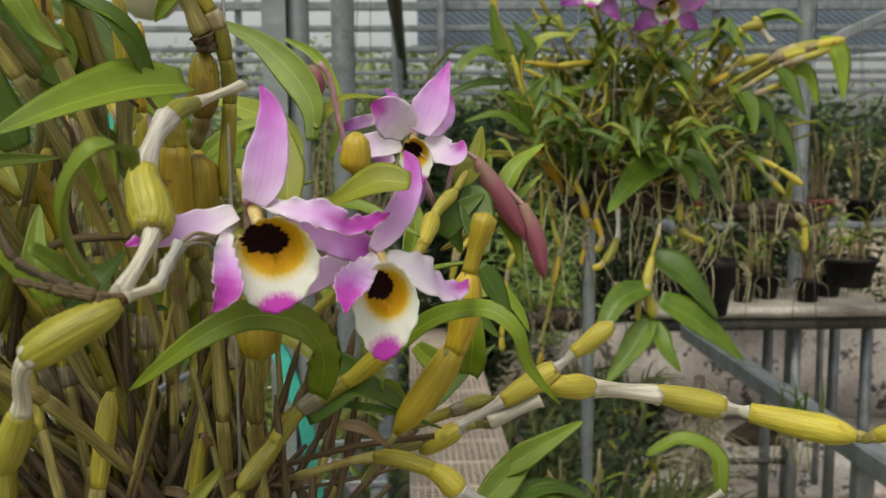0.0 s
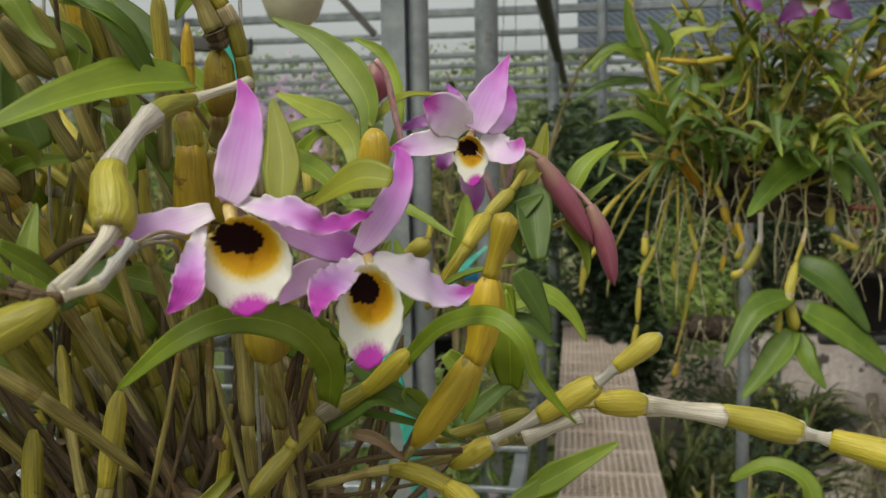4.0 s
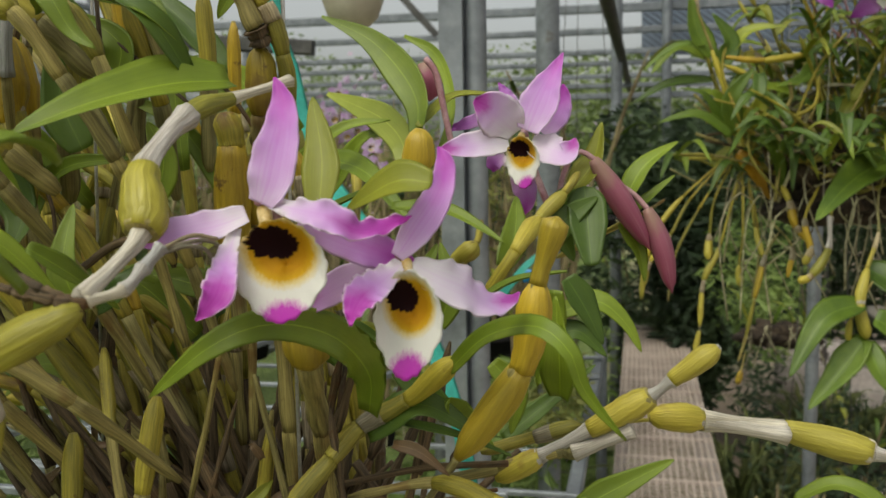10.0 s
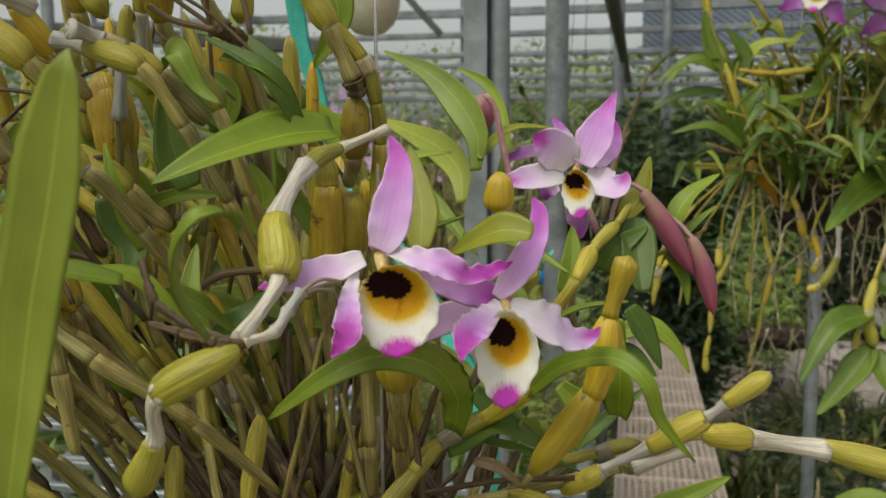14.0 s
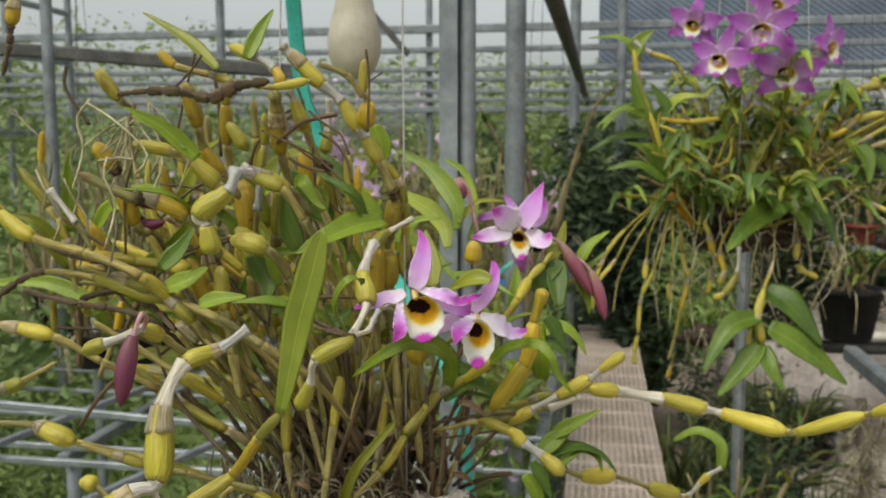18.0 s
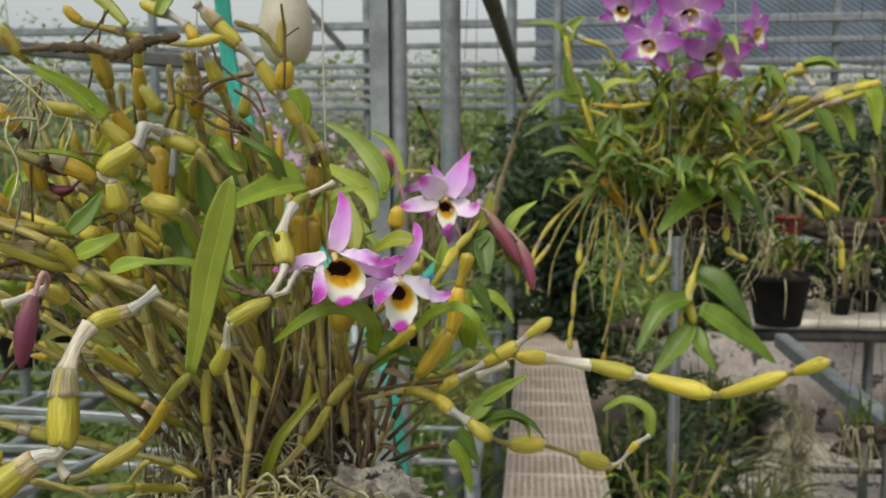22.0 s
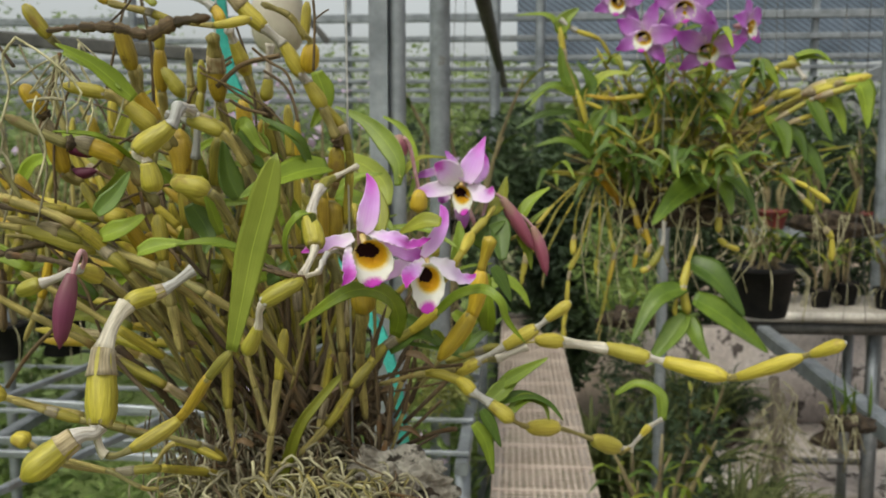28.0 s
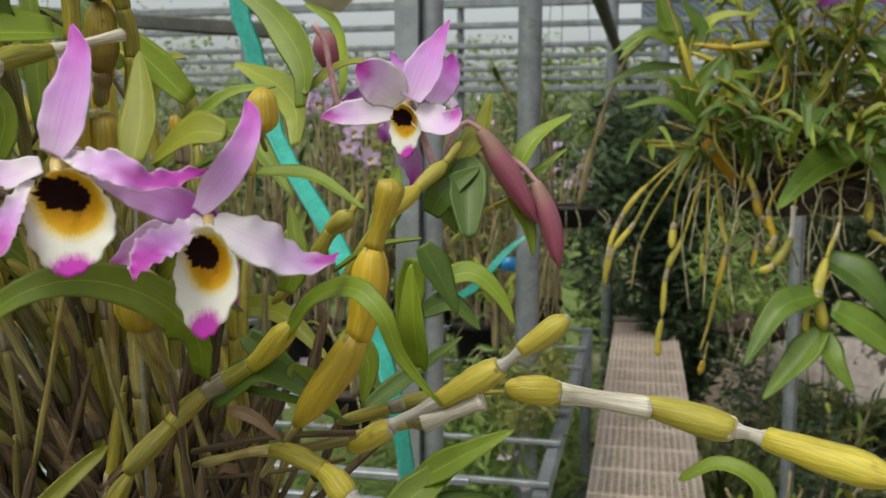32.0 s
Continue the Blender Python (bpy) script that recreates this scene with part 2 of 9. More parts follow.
POD = cane_material("cane_skin_yellow", (0.36, 0.31, 0.032), (0.54, 0.470, 0.068), 0.20, 0.52, 0.64)
LIME = cane_material("cane_skin_lime", (0.26, 0.24, 0.02), (0.46, 0.42, 0.05), 0.22, 0.45, 0.74)
GOLD = cane_material("cane_skin_gold", (0.31, 0.205, 0.013), (0.54, 0.39, 0.028), 0.20, 0.5, 0.61)
OLIVE = cane_material("cane_skin_olive", (0.15, 0.135, 0.016), (0.46, 0.40, 0.050), 0.24, 0.55, 0.62)
OCHRE = cane_material("cane_skin_ochre", (0.39, 0.275, 0.016), (0.56, 0.41, 0.032), 0.12, 0.45, 0.80)
TAN = cane_material("cane_skin_grey_tan", (0.12, 0.10, 0.026), (0.46, 0.40, 0.14), 0.28, 0.75, 0.65)
WHITE = cane_material("dry_sheath_white", (0.36, 0.33, 0.27), (0.71, 0.69, 0.64), 0.32, 0.85, 0.72)
SHEATH = cane_material("dry_sheath_grey", (0.24, 0.19, 0.10), (0.56, 0.49, 0.34), 0.45, 0.85, 0.62)
DEAD = cane_material("dead_cane_brown", (0.035, 0.022, 0.012), (0.21, 0.15, 0.08), 0.5, 0.85, 0.6)
LEAF = leaf_material("leaf_green", (0.175, 0.265, 0.02), (0.30, 0.41, 0.04))
LEAF_MID = leaf_material("leaf_mid_green", (0.095, 0.175, 0.016), (0.18, 0.28, 0.03))
LEAF_PALE = leaf_material("leaf_pale_green", (0.29, 0.36, 0.045), (0.42, 0.49, 0.075))
LEAF_DARK = leaf_material("leaf_deep_green", (0.065, 0.13, 0.014), (0.13, 0.22, 0.028))
LEAF_OLIVE = leaf_material("leaf_olive", (0.215, 0.245, 0.02), (0.33, 0.36, 0.038))
LEAF_YELLOW = leaf_material("leaf_yellowing", (0.42, 0.22, 0.015), (0.55, 0.33, 0.02))
LEAF_DEAD = leaf_material("leaf_withered_brown", (0.12, 0.075, 0.035), (0.30, 0.20, 0.11), 0.15)
SEPAL = petal_material("sepal_lilac", [(0.0, (0.83, 0.68, 0.90)), (0.25, (0.80, 0.55, 0.89)), (0.52, (0.75, 0.42, 0.86)), (0.80, (0.66, 0.17, 0.70)), (1.0, (0.52, 0.04, 0.50))], (0.64, 0.17, 0.72), 0.34, 0.25)
SEPAL_PALE = petal_material("sepal_pale_lilac", [(0.0, (0.88, 0.83, 0.90)), (0.35, (0.82, 0.62, 0.89)), (0.75, (0.75, 0.44, 0.84)), (0.92, (0.56, 0.08, 0.52)), (1.0, (0.48, 0.03, 0.42))], (0.68, 0.30, 0.76), 0.26, 0.25)
PETAL = petal_material("petal_white_lilac", [(0.0, (0.88, 0.86, 0.88)), (0.26, (0.81, 0.63, 0.89)), (0.48, (0.73, 0.40, 0.83)), (0.67, (0.57, 0.09, 0.54)), (1.0, (0.48, 0.02, 0.41))], (0.70, 0.30, 0.76), 0.20, 0.75)
PETAL_PALE = petal_material("petal_pale", [(0.0, (0.88, 0.86, 0.88)), (0.42, (0.85, 0.75, 0.90)), (0.70, (0.77, 0.52, 0.86)), (0.86, (0.58, 0.11, 0.55)), (1.0, (0.49, 0.03, 0.43))], (0.74, 0.46, 0.80), 0.16, 0.6)
PETAL_PINK = petal_material("petal_purple", [(0.0, (0.84, 0.76, 0.82)), (0.22, (0.72, 0.48, 0.79)), (0.6, (0.56, 0.21, 0.66)), (1.0, (0.40, 0.04, 0.46))], (0.42, 0.08, 0.50), 0.4)
PETAL_MAUVE = petal_material("petal_pale_mauve", [(0.0, (0.82, 0.76, 0.84)), (0.5, (0.70, 0.54, 0.76)), (1.0, (0.56, 0.30, 0.62))], (0.58, 0.36, 0.66), 0.2)
LIP = lip_material("lip_maroon_amber", (-0.05, 0.27, 0.74, 0.60), (-0.23, 0.43, 0.52, 0.31), (0.18, -1.04, 0.56, 0.38))
LIP_LONG = lip_material("lip_maroon_amber_long", (-0.02, 0.22, 0.66, 0.50), (-0.28, 0.38, 0.42, 0.30), (0.12, -1.04, 0.56, 0.42))
COLUMN = surface("column_cream", (0.55, 0.34, 0.05), (0.72, 0.58, 0.30), 200, 0.5, 0.1)
PEDICEL = surface("flower_stalk_mauve", (0.32, 0.14, 0.16), (0.52, 0.34, 0.34), 120, 0.55, 0.15)
BUD = petal_material("bud_rose", [(0.0, (0.42, 0.26, 0.2)), (0.25, (0.42, 0.14, 0.2)), (1.0, (0.34, 0.06, 0.13))], (0.5, 0.26, 0.3), 0.5)
BUD_DARK = petal_material("bud_plum", [(0.0, (0.25, 0.10, 0.12)), (0.4, (0.22, 0.05, 0.11)), (1.0, (0.16, 0.03, 0.07))], (0.30, 0.10, 0.16), 0.4)
ROOT = surface("aerial_root_pale", (0.19, 0.16, 0.08), (0.56, 0.50, 0.35), 70, 0.85, 0.4, vary=0.5)
BARK = surface("bark_slab", (0.12, 0.10, 0.075), (0.48, 0.45, 0.385), 45, 0.95, 0.9, 0.005, 320, blotch=((0.035, 0.027, 0.018), 48, 0.54))
STEEL = surface("galvanised_steel", (0.165, 0.182, 0.20), (0.27, 0.295, 0.32), 14, 0.42, 0.12, 0.001, 90, metal=0.35, spread=0.18, blotch=((0.17, 0.17, 0.165), 9, 0.66))
STEEL_DARK = surface("weathered_dark_pipe", (0.035, 0.035, 0.035), (0.09, 0.088, 0.082), 12, 0.6, 0.2, 0.001, 80, spread=0.3)
PLASTIC_MESH = surface("beige_plastic_mesh", (0.48, 0.39, 0.33), (0.61, 0.515, 0.445), 8, 0.6, 0.1, 0.001, 90, spread=0.12, blotch=((0.24, 0.16, 0.10), 5, 0.68))
BLACK = surface("black_pot_plastic", (0.005, 0.005, 0.006), (0.016, 0.015, 0.014), 14, 0.8, 0.4, spread=0.3)
RED = surface("red_brown_pot", (0.15, 0.025, 0.02), (0.24, 0.04, 0.03), 14, 0.6, 0.15)
BLACK.node_tree.nodes["Principled BSDF"].inputs["Specular IOR Level"].default_value = 0.2
SOIL = surface("potting_bark", (0.02, 0.014, 0.009), (0.10, 0.07, 0.045), 60, 0.95, 0.9, 0.006)
TEAL = surface("teal_plastic_tape", (0.04, 0.38, 0.30), (0.07, 0.50, 0.41), 20, 0.35, 0.2, thin=0.25)
LAMP = surface("lamp_plastic_cream", (0.55, 0.50, 0.40), (0.68, 0.63, 0.53), 20, 0.4, 0.05, spread=0.05, thin=0.3)
WIRE = surface("hanging_wire_grey", (0.45, 0.45, 0.44), (0.62, 0.62, 0.60), 90, 0.4, 0.1, metal=0.5)
SCREEN = surface("shade_cloth_blue_grey", (0.045, 0.064, 0.09), (0.085, 0.112, 0.15), 3, 0.7, 0.2, 0.002, 120, spread=0.25)
def woven(m):
    """Fine slanting stripes over a cloth's colour."""
    n, l = m.node_tree.nodes, m.node_tree.links
    p = n["Principled BSDF"]
    base = p.inputs["Base Color"].links[0].from_socket
    co, mp, wv = n.new("ShaderNodeTexCoord"), n.new("ShaderNodeMapping"), n.new("ShaderNodeTexWave")
    mp.inputs["Rotation"].default_value = (0, radians(52), 0)
    wv.inputs["Scale"].default_value, wv.inputs["Distortion"].default_value = 9.0, 0.6
    l.new(co.outputs["Object"], mp.inputs[0])
    l.new(mp.outputs[0], wv.inputs[0])
    r = ramp(n, [(0.35, (0.55, 0.58, 0.62)), (0.75, (1.5, 1.5, 1.5))])
    l.new(wv.outputs[0], r.inputs[0])
    l.new(mix(n, l, base, r.outputs[0], 1.0, "MULTIPLY"), p.inputs["Base Color"])


woven(SCREEN)
CONCRETE = surface("old_concrete", (0.19, 0.17, 0.145), (0.36, 0.33, 0.29), 6, 0.9, 0.6, 0.004, 70, blotch=((0.16, 0.13, 0.11), 7, 0.62))
GREEN_FAR = surface("far_foliage", (0.10, 0.16, 0.045), (0.31, 0.40, 0.14), 1.6, 0.6, 0.1, thin=0.25, spread=0.4, stops=(0.3, 0.7))
GREEN_NEAR = surface("weed_green", (0.085, 0.16, 0.03), (0.28, 0.38, 0.10), 3.0, 0.6, 0.1, thin=0.25, spread=0.35)
BLOOM_FAR = surface("small_blooms_mauve", (0.46, 0.32, 0.52), (0.68, 0.56, 0.68), 6.0, 0.6, 0.1, thin=0.2, spread=0.2)
CANE_FAR = surface("old_canes_brown", (0.13, 0.095, 0.05), (0.33, 0.265, 0.14), 8.0, 0.85, 0.3, vary=0.3)
# darker copy of the foliage green, with the shade among the plants in its colour
GREEN_SHADED = surface("shaded_foliage", (0.018, 0.038, 0.018), (0.085, 0.135, 0.05), 2.0, 0.6, 0.1, thin=0.2, spread=0.4, stops=(0.3, 0.75))
PALE_SLAB = surface("pale_worn_slab", (0.30, 0.28, 0.25), (0.54, 0.51, 0.46), 7, 0.9, 0.5, 0.003, 70, blotch=((0.20, 0.17, 0.14), 9, 0.66))
OLD_WALL = surface("stained_pink_plaster", (0.42, 0.36, 0.335), (0.68, 0.62, 0.585), 5, 0.95, 0.8, 0.006, 50, blotch=((0.09, 0.075, 0.07), 10, 0.555))
FROND = surface("fern_frond_olive", (0.06, 0.085, 0.018), (0.17, 0.19, 0.055), 9.0, 0.6, 0.1, thin=0.2, spread=0.35)
SEEDLING = surface("seedling_yellow_green", (0.12, 0.14, 0.03), (0.34, 0.35, 0.09), 9.0, 0.6, 0.1, thin=0.2, spread=0.35)
STONE = surface("broken_stone_pinkish", (0.32, 0.26, 0.23), (0.60, 0.52, 0.47), 9, 0.92, 0.8, 0.006, 60, blotch=((0.07, 0.06, 0.05), 11, 0.60), vary=0.3)
WOOD = surface("weathered_timber", (0.14, 0.115, 0.09), (0.30, 0.26, 0.21), 5, 0.9, 0.5, 0.003, 60)
CARD_BLUE = surface("blue_plastic_tag", (0.02, 0.22, 0.55), (0.03, 0.30, 0.66), 30, 0.4, 0.05)


# ---------------------------------------------------------------- shapes
def part(name, data, material, parent=None, label="", smooth=True):
    """Links verts, faces (and a uv for each loop) as one mesh object under a thing or a part."""
    verts, faces, uvs, slots = (*data, None, None)[:4]
    me = bpy.data.meshes.new(name)
    me.from_pydata([tuple(v) for v in verts], [], faces)
    if uvs is not None:
        lay = me.uv_layers.new(name="UVMap")
        lay.data.foreach_set("uv", np.asarray(uvs, np.float32).ravel())
    for m in material if isinstance(material, (list, tuple)) else [material]:
        me.materials.append(m)
    if slots is not None:
        me.polygons.foreach_set("material_index", np.asarray(slots, np.int32))
    if smooth:
        me.polygons.foreach_set("use_smooth", np.ones(len(me.polygons), bool))
    me.update()
    ob = new(name, me)
    if parent is not None:
        ob.parent = parent
        ob.matrix_parent_inverse = Matrix.Translation(-parent.matrix_world.translation) if parent.type == "EMPTY" else Matrix.Identity(4)
    if label:
        tagged(ob, label)
    return ob


def thing(name, at, label, category, group="", kind=""):
    e = new(name)
    e.empty_display_size = 0.05
    e.location = at
    e.matrix_world = Matrix.Translation(at)
    return tagged(e, label, category, group, kind)


def spline(pts, n):
    """Points evenly spread on a smooth curve through pts."""
    p = np.array(pts, float)
    if len(p) == 2:
        return p[0] + (p[1] - p[0]) * np.linspace(0, 1, n)[:, None]
    q = np.vstack([2 * p[0] - p[1], p, 2 * p[-1] - p[-2]])
    out = []
    for i in range(len(p) - 1):
        a, b, c, d = q[i : i + 4]
        for t in np.linspace(0, 1, 14, endpoint=False):
            out.append(0.5 * (2 * b + (c - a) * t + (2 * a - 5 * b + 4 * c - d) * t**2 + (3 * b - a - 3 * c + d) * t**3))
    out = np.array(out + [p[-1]])
    s = np.r_[0, np.cumsum(np.linalg.norm(np.diff(out, axis=0), axis=1))]
    return np.stack([np.interp(np.linspace(0, s[-1], n), s, out[:, k]) for k in range(3)], 1)


def unit(v):
    return v / (np.linalg.norm(v, axis=-1, keepdims=True) + 1e-12)


def frames(c):
    """Tangent and two normals along a curve, without twist."""
    t = unit(np.gradient(c, axis=0))
    a = np.array([0.0, 0.0, 1.0]) if abs(t[0][2]) < 0.85 else np.array([1.0, 0.0, 0.0])
    u = [unit(np.cross(t[0], a))]
    for k in range(1, len(c)):
        u.append(unit(u[-1] - t[k] * (u[-1] @ t[k])))
    u = np.array(u)
    return t, u, np.cross(t, u)


def join(*datas):
    verts, faces, uvs, base = [], [], [], 0
    for d in datas:
        verts += [tuple(v) for v in d[0]]
        faces += [tuple(i + base for i in f) for f in d[1]]
        if len(d) > 2 and d[2] is not None:
            uvs += list(d[2])
        base += len(d[0])
    return verts, faces, (uvs if uvs else None)


def tube(c, radii, n=10, ridges=0.0, count=7, phase=0.0):
    """A round body along curve c with its ends closed; ridges: how deep it is furrowed."""
    c = np.asarray(c, float)
    t, u, w = frames(c)
    radii = np.broadcast_to(radii, len(c))
    ang = np.linspace(0, 2 * math.pi, n, endpoint=False)
    s = np.r_[0, np.cumsum(np.linalg.norm(np.diff(c, axis=0), axis=1))]
    verts, faces, uvs = [], [], []
    for k in range(len(c)):
        for a in ang:
            r = radii[k] * (1 + ridges * math.cos(count * a + phase + 9 * s[k]))
            verts.append(c[k] + r * (math.cos(a) * u[k] + math.sin(a) * w[k]))
    for k in range(len(c) - 1):
        for j in range(n):
            i = (j + 1) % n
            faces.append((k * n + j, k * n + i, (k + 1) * n + i, (k + 1) * n + j))
            uvs += [(j / n, s[k]), ((j + 1) / n, s[k]), ((j + 1) / n, s[k + 1]), (j / n, s[k + 1])]
    for k, rev in ((0, True), (len(c) - 1, False)):
        m = len(verts)
        verts.append(c[k])
        for j in range(n):
            i = (j + 1) % n
            f = (k * n + j, k * n + i, m)
            faces.append(f[::-1] if rev else f)
            uvs += [(j / n, s[k])] * 3
    return verts, faces, uvs


WIDTHS = {
    "leaf": lambda s: np.clip(0.30 + 2.2 * s, 0, 1) ** 0.8 * np.clip(1.0 - s, 0, 1) ** 0.62 * (1.18 - 0.25 * s),
    "blade": lambda s: np.clip(0.28 + 1.5 * s, 0, 1) ** 0.8 * np.clip((1 - s) * 4.5, 0, 1) ** 0.5,
    "strap": lambda s: np.minimum(1, 0.55 + 1.6 * s) * np.clip(1.0 - s, 0, 1) ** 0.28 * 0.95 + 0.02,
    "sepal": lambda s: np.sin(math.pi * np.clip(0.10 + 0.90 * s, 0, 1) ** 0.78) ** 0.85,
    "petal": lambda s: (0.30 + 0.75 * np.sin(math.pi * np.clip(s, 0, 1) ** 0.85) ** 0.9) * np.clip((1 - s) * 3.2, 0, 1) ** 0.6 * np.clip(0.4 + s * 2.5, 0, 1),
    "round": lambda s: np.sqrt(np.clip(1 - (2 * s - 1) ** 2, 0, 1)),
}


def ribbon(pts, width, normal, shape="leaf", cup=0.0, fold=0.0, wave=0.0, waves=5, thick=0.0007, nl=22, nw=8, roll=0.0, seed=0.0):
    """A blade along a curve; normal: the way its upper face looks; cup, fold: how far its edges rise."""
    c = spline(pts, nl)
    t = unit(np.gradient(c, axis=0))
    nrm = np.asarray(normal, float)
    nrm = np.broadcast_to(nrm, (nl, 3)) if nrm.ndim == 1 else np.stack([np.interp(np.linspace(0, 1, nl), np.linspace(0, 1, len(nrm)), nrm[:, k]) for k in range(3)], 1)
    side = unit(np.cross(t, nrm))
    up = np.cross(side, t)
    s = np.linspace(0, 1, nl)
    if roll:
        a = roll * s[:, None]
        side, up = side * np.cos(a) + up * np.sin(a), up * np.cos(a) - side * np.sin(a)
    w = width * WIDTHS[shape](s) / 2 + 0.0002
    vs = np.linspace(-1, 1, nw + 1)
    verts, faces, uvs = [], [], []
    m = 2 * (nw + 1) - 2
    ring = [(v, 0.0) for v in vs] + [(v, 1.0) for v in vs[-2:0:-1]]
    for k in range(nl):
        for v, below in ring:
            lift = w[k] * (cup * v * v + fold * abs(v)) + wave * abs(v) ** 2.5 * math.sin(waves * 6.28 * s[k] + (1.3 if v > 0 else 0) + seed)
            edge = 1 + (0.05 if wave > 0.001 else 0.015) * wave / (wave + 1e-5) * math.sin(waves * 11 * s[k] + v + seed) if wave else 1
            verts.append(c[k] + side[k] * v * w[k] * edge + up[k] * (lift - below * thick * (1 - 0.8 * v * v)))
    vv = [v for v, _ in ring]
    for k in range(nl - 1):
        for j in range(m):
            i = (j + 1) % m
            faces.append((k * m + j, k * m + i, (k + 1) * m + i, (k + 1) * m + j))
            uvs += [(s[k], vv[j]), (s[k], vv[i]), (s[k + 1], vv[i]), (s[k + 1], vv[j])]
    for k, rev in ((0, True), (nl - 1, False)):
        f = tuple(k * m + j for j in range(m))
        faces.append(f[::-1] if rev else f)
        uvs += [(s[k], vv[j]) for j in (range(m)[::-1] if rev else range(m))]
    return verts, faces, uvs


def box(x0, y0, z0, x1, y1, z1, bevel=0.0):
    bm = bmesh.new()
    bmesh.ops.create_cube(bm, size=1)
    for v in bm.verts:
        v.co = ((x0 + x1) / 2 + v.co.x * (x1 - x0), (y0 + y1) / 2 + v.co.y * (y1 - y0), (z0 + z1) / 2 + v.co.z * (z1 - z0))
    if bevel:
        bmesh.ops.bevel(bm, geom=bm.edges[:], offset=bevel, segments=2, affect="EDGES")
    d = [v.co[:] for v in bm.verts], [tuple(v.index for v in f.verts) for f in bm.faces]
    bm.free()
    return d


def lathe(profile, at=(0, 0, 0), n=24):
    """A turned body: (radius, height) pairs from below to above."""
    verts, faces = [], []
    for r, z in profile:
        for j in range(n):
            a = 6.28319 * j / n
            verts.append((at[0] + r * math.cos(a), at[1] + r * math.sin(a), at[2] + z))
    for k in range(len(profile) - 1):
        for j in range(n):
            i = (j + 1) % n
            faces.append((k * n + j, k * n + i, (k + 1) * n + i, (k + 1) * n + j))
    faces.append(tuple(range(n))[::-1])
    faces.append(tuple((len(profile) - 1) * n + j for j in range(n)))
    return verts, faces


# ---------------------------------------------------------------- orchid parts
KINDS = {"p": POD, "l": LIME, "g": GOLD, "o": OLIVE, "s": TAN, "w": WHITE, "d": DEAD, "t": OCHRE, "k": OCHRE}
SHAPES = {
    "p": lambda s: np.where(s < 0.70, 0.68 + 0.32 * np.sin(math.pi / 2 * np.clip(s / 0.70, 0, 1)) ** 1.2, 1 - 0.26 * np.clip((s - 0.70) / 0.30, 0, 1) ** 2),
    "s": lambda s: 0.45 + 0.05 * np.sin(9 * s) + 0.10 * np.clip(s * 6 - 5, 0, 1),
    "o": lambda s: 0.62 + 0.14 * np.sin(math.pi * s) + 0.07 * np.clip(s * 8 - 7, 0, 1),
    "w": lambda s: 0.52 + 0.26 * np.abs(2 * s - 1) ** 2.2,
    "d": lambda s: 0.55 + 0.22 * np.sin(7 * s + 1) * np.sin(17 * s),
}
SHAPES["l"] = SHAPES["t"] = SHAPES["p"]
SHAPES["k"] = lambda s: (0.62 + 0.38 * np.clip((s - 0.25) / 0.5, 0, 1) ** 1.3) * np.sqrt(np.clip(1.02 - np.clip((s - 0.86) / 0.14, 0, 1) ** 2.2, 0.02, 1))
SHAPES["g"] = lambda s: np.where(s < 0.6, 0.76 + 0.24 * np.sin(math.pi / 2 * np.clip(s / 0.6, 0, 1)), 1 - 0.22 * np.clip((s - 0.6) / 0.4, 0, 1) ** 2)


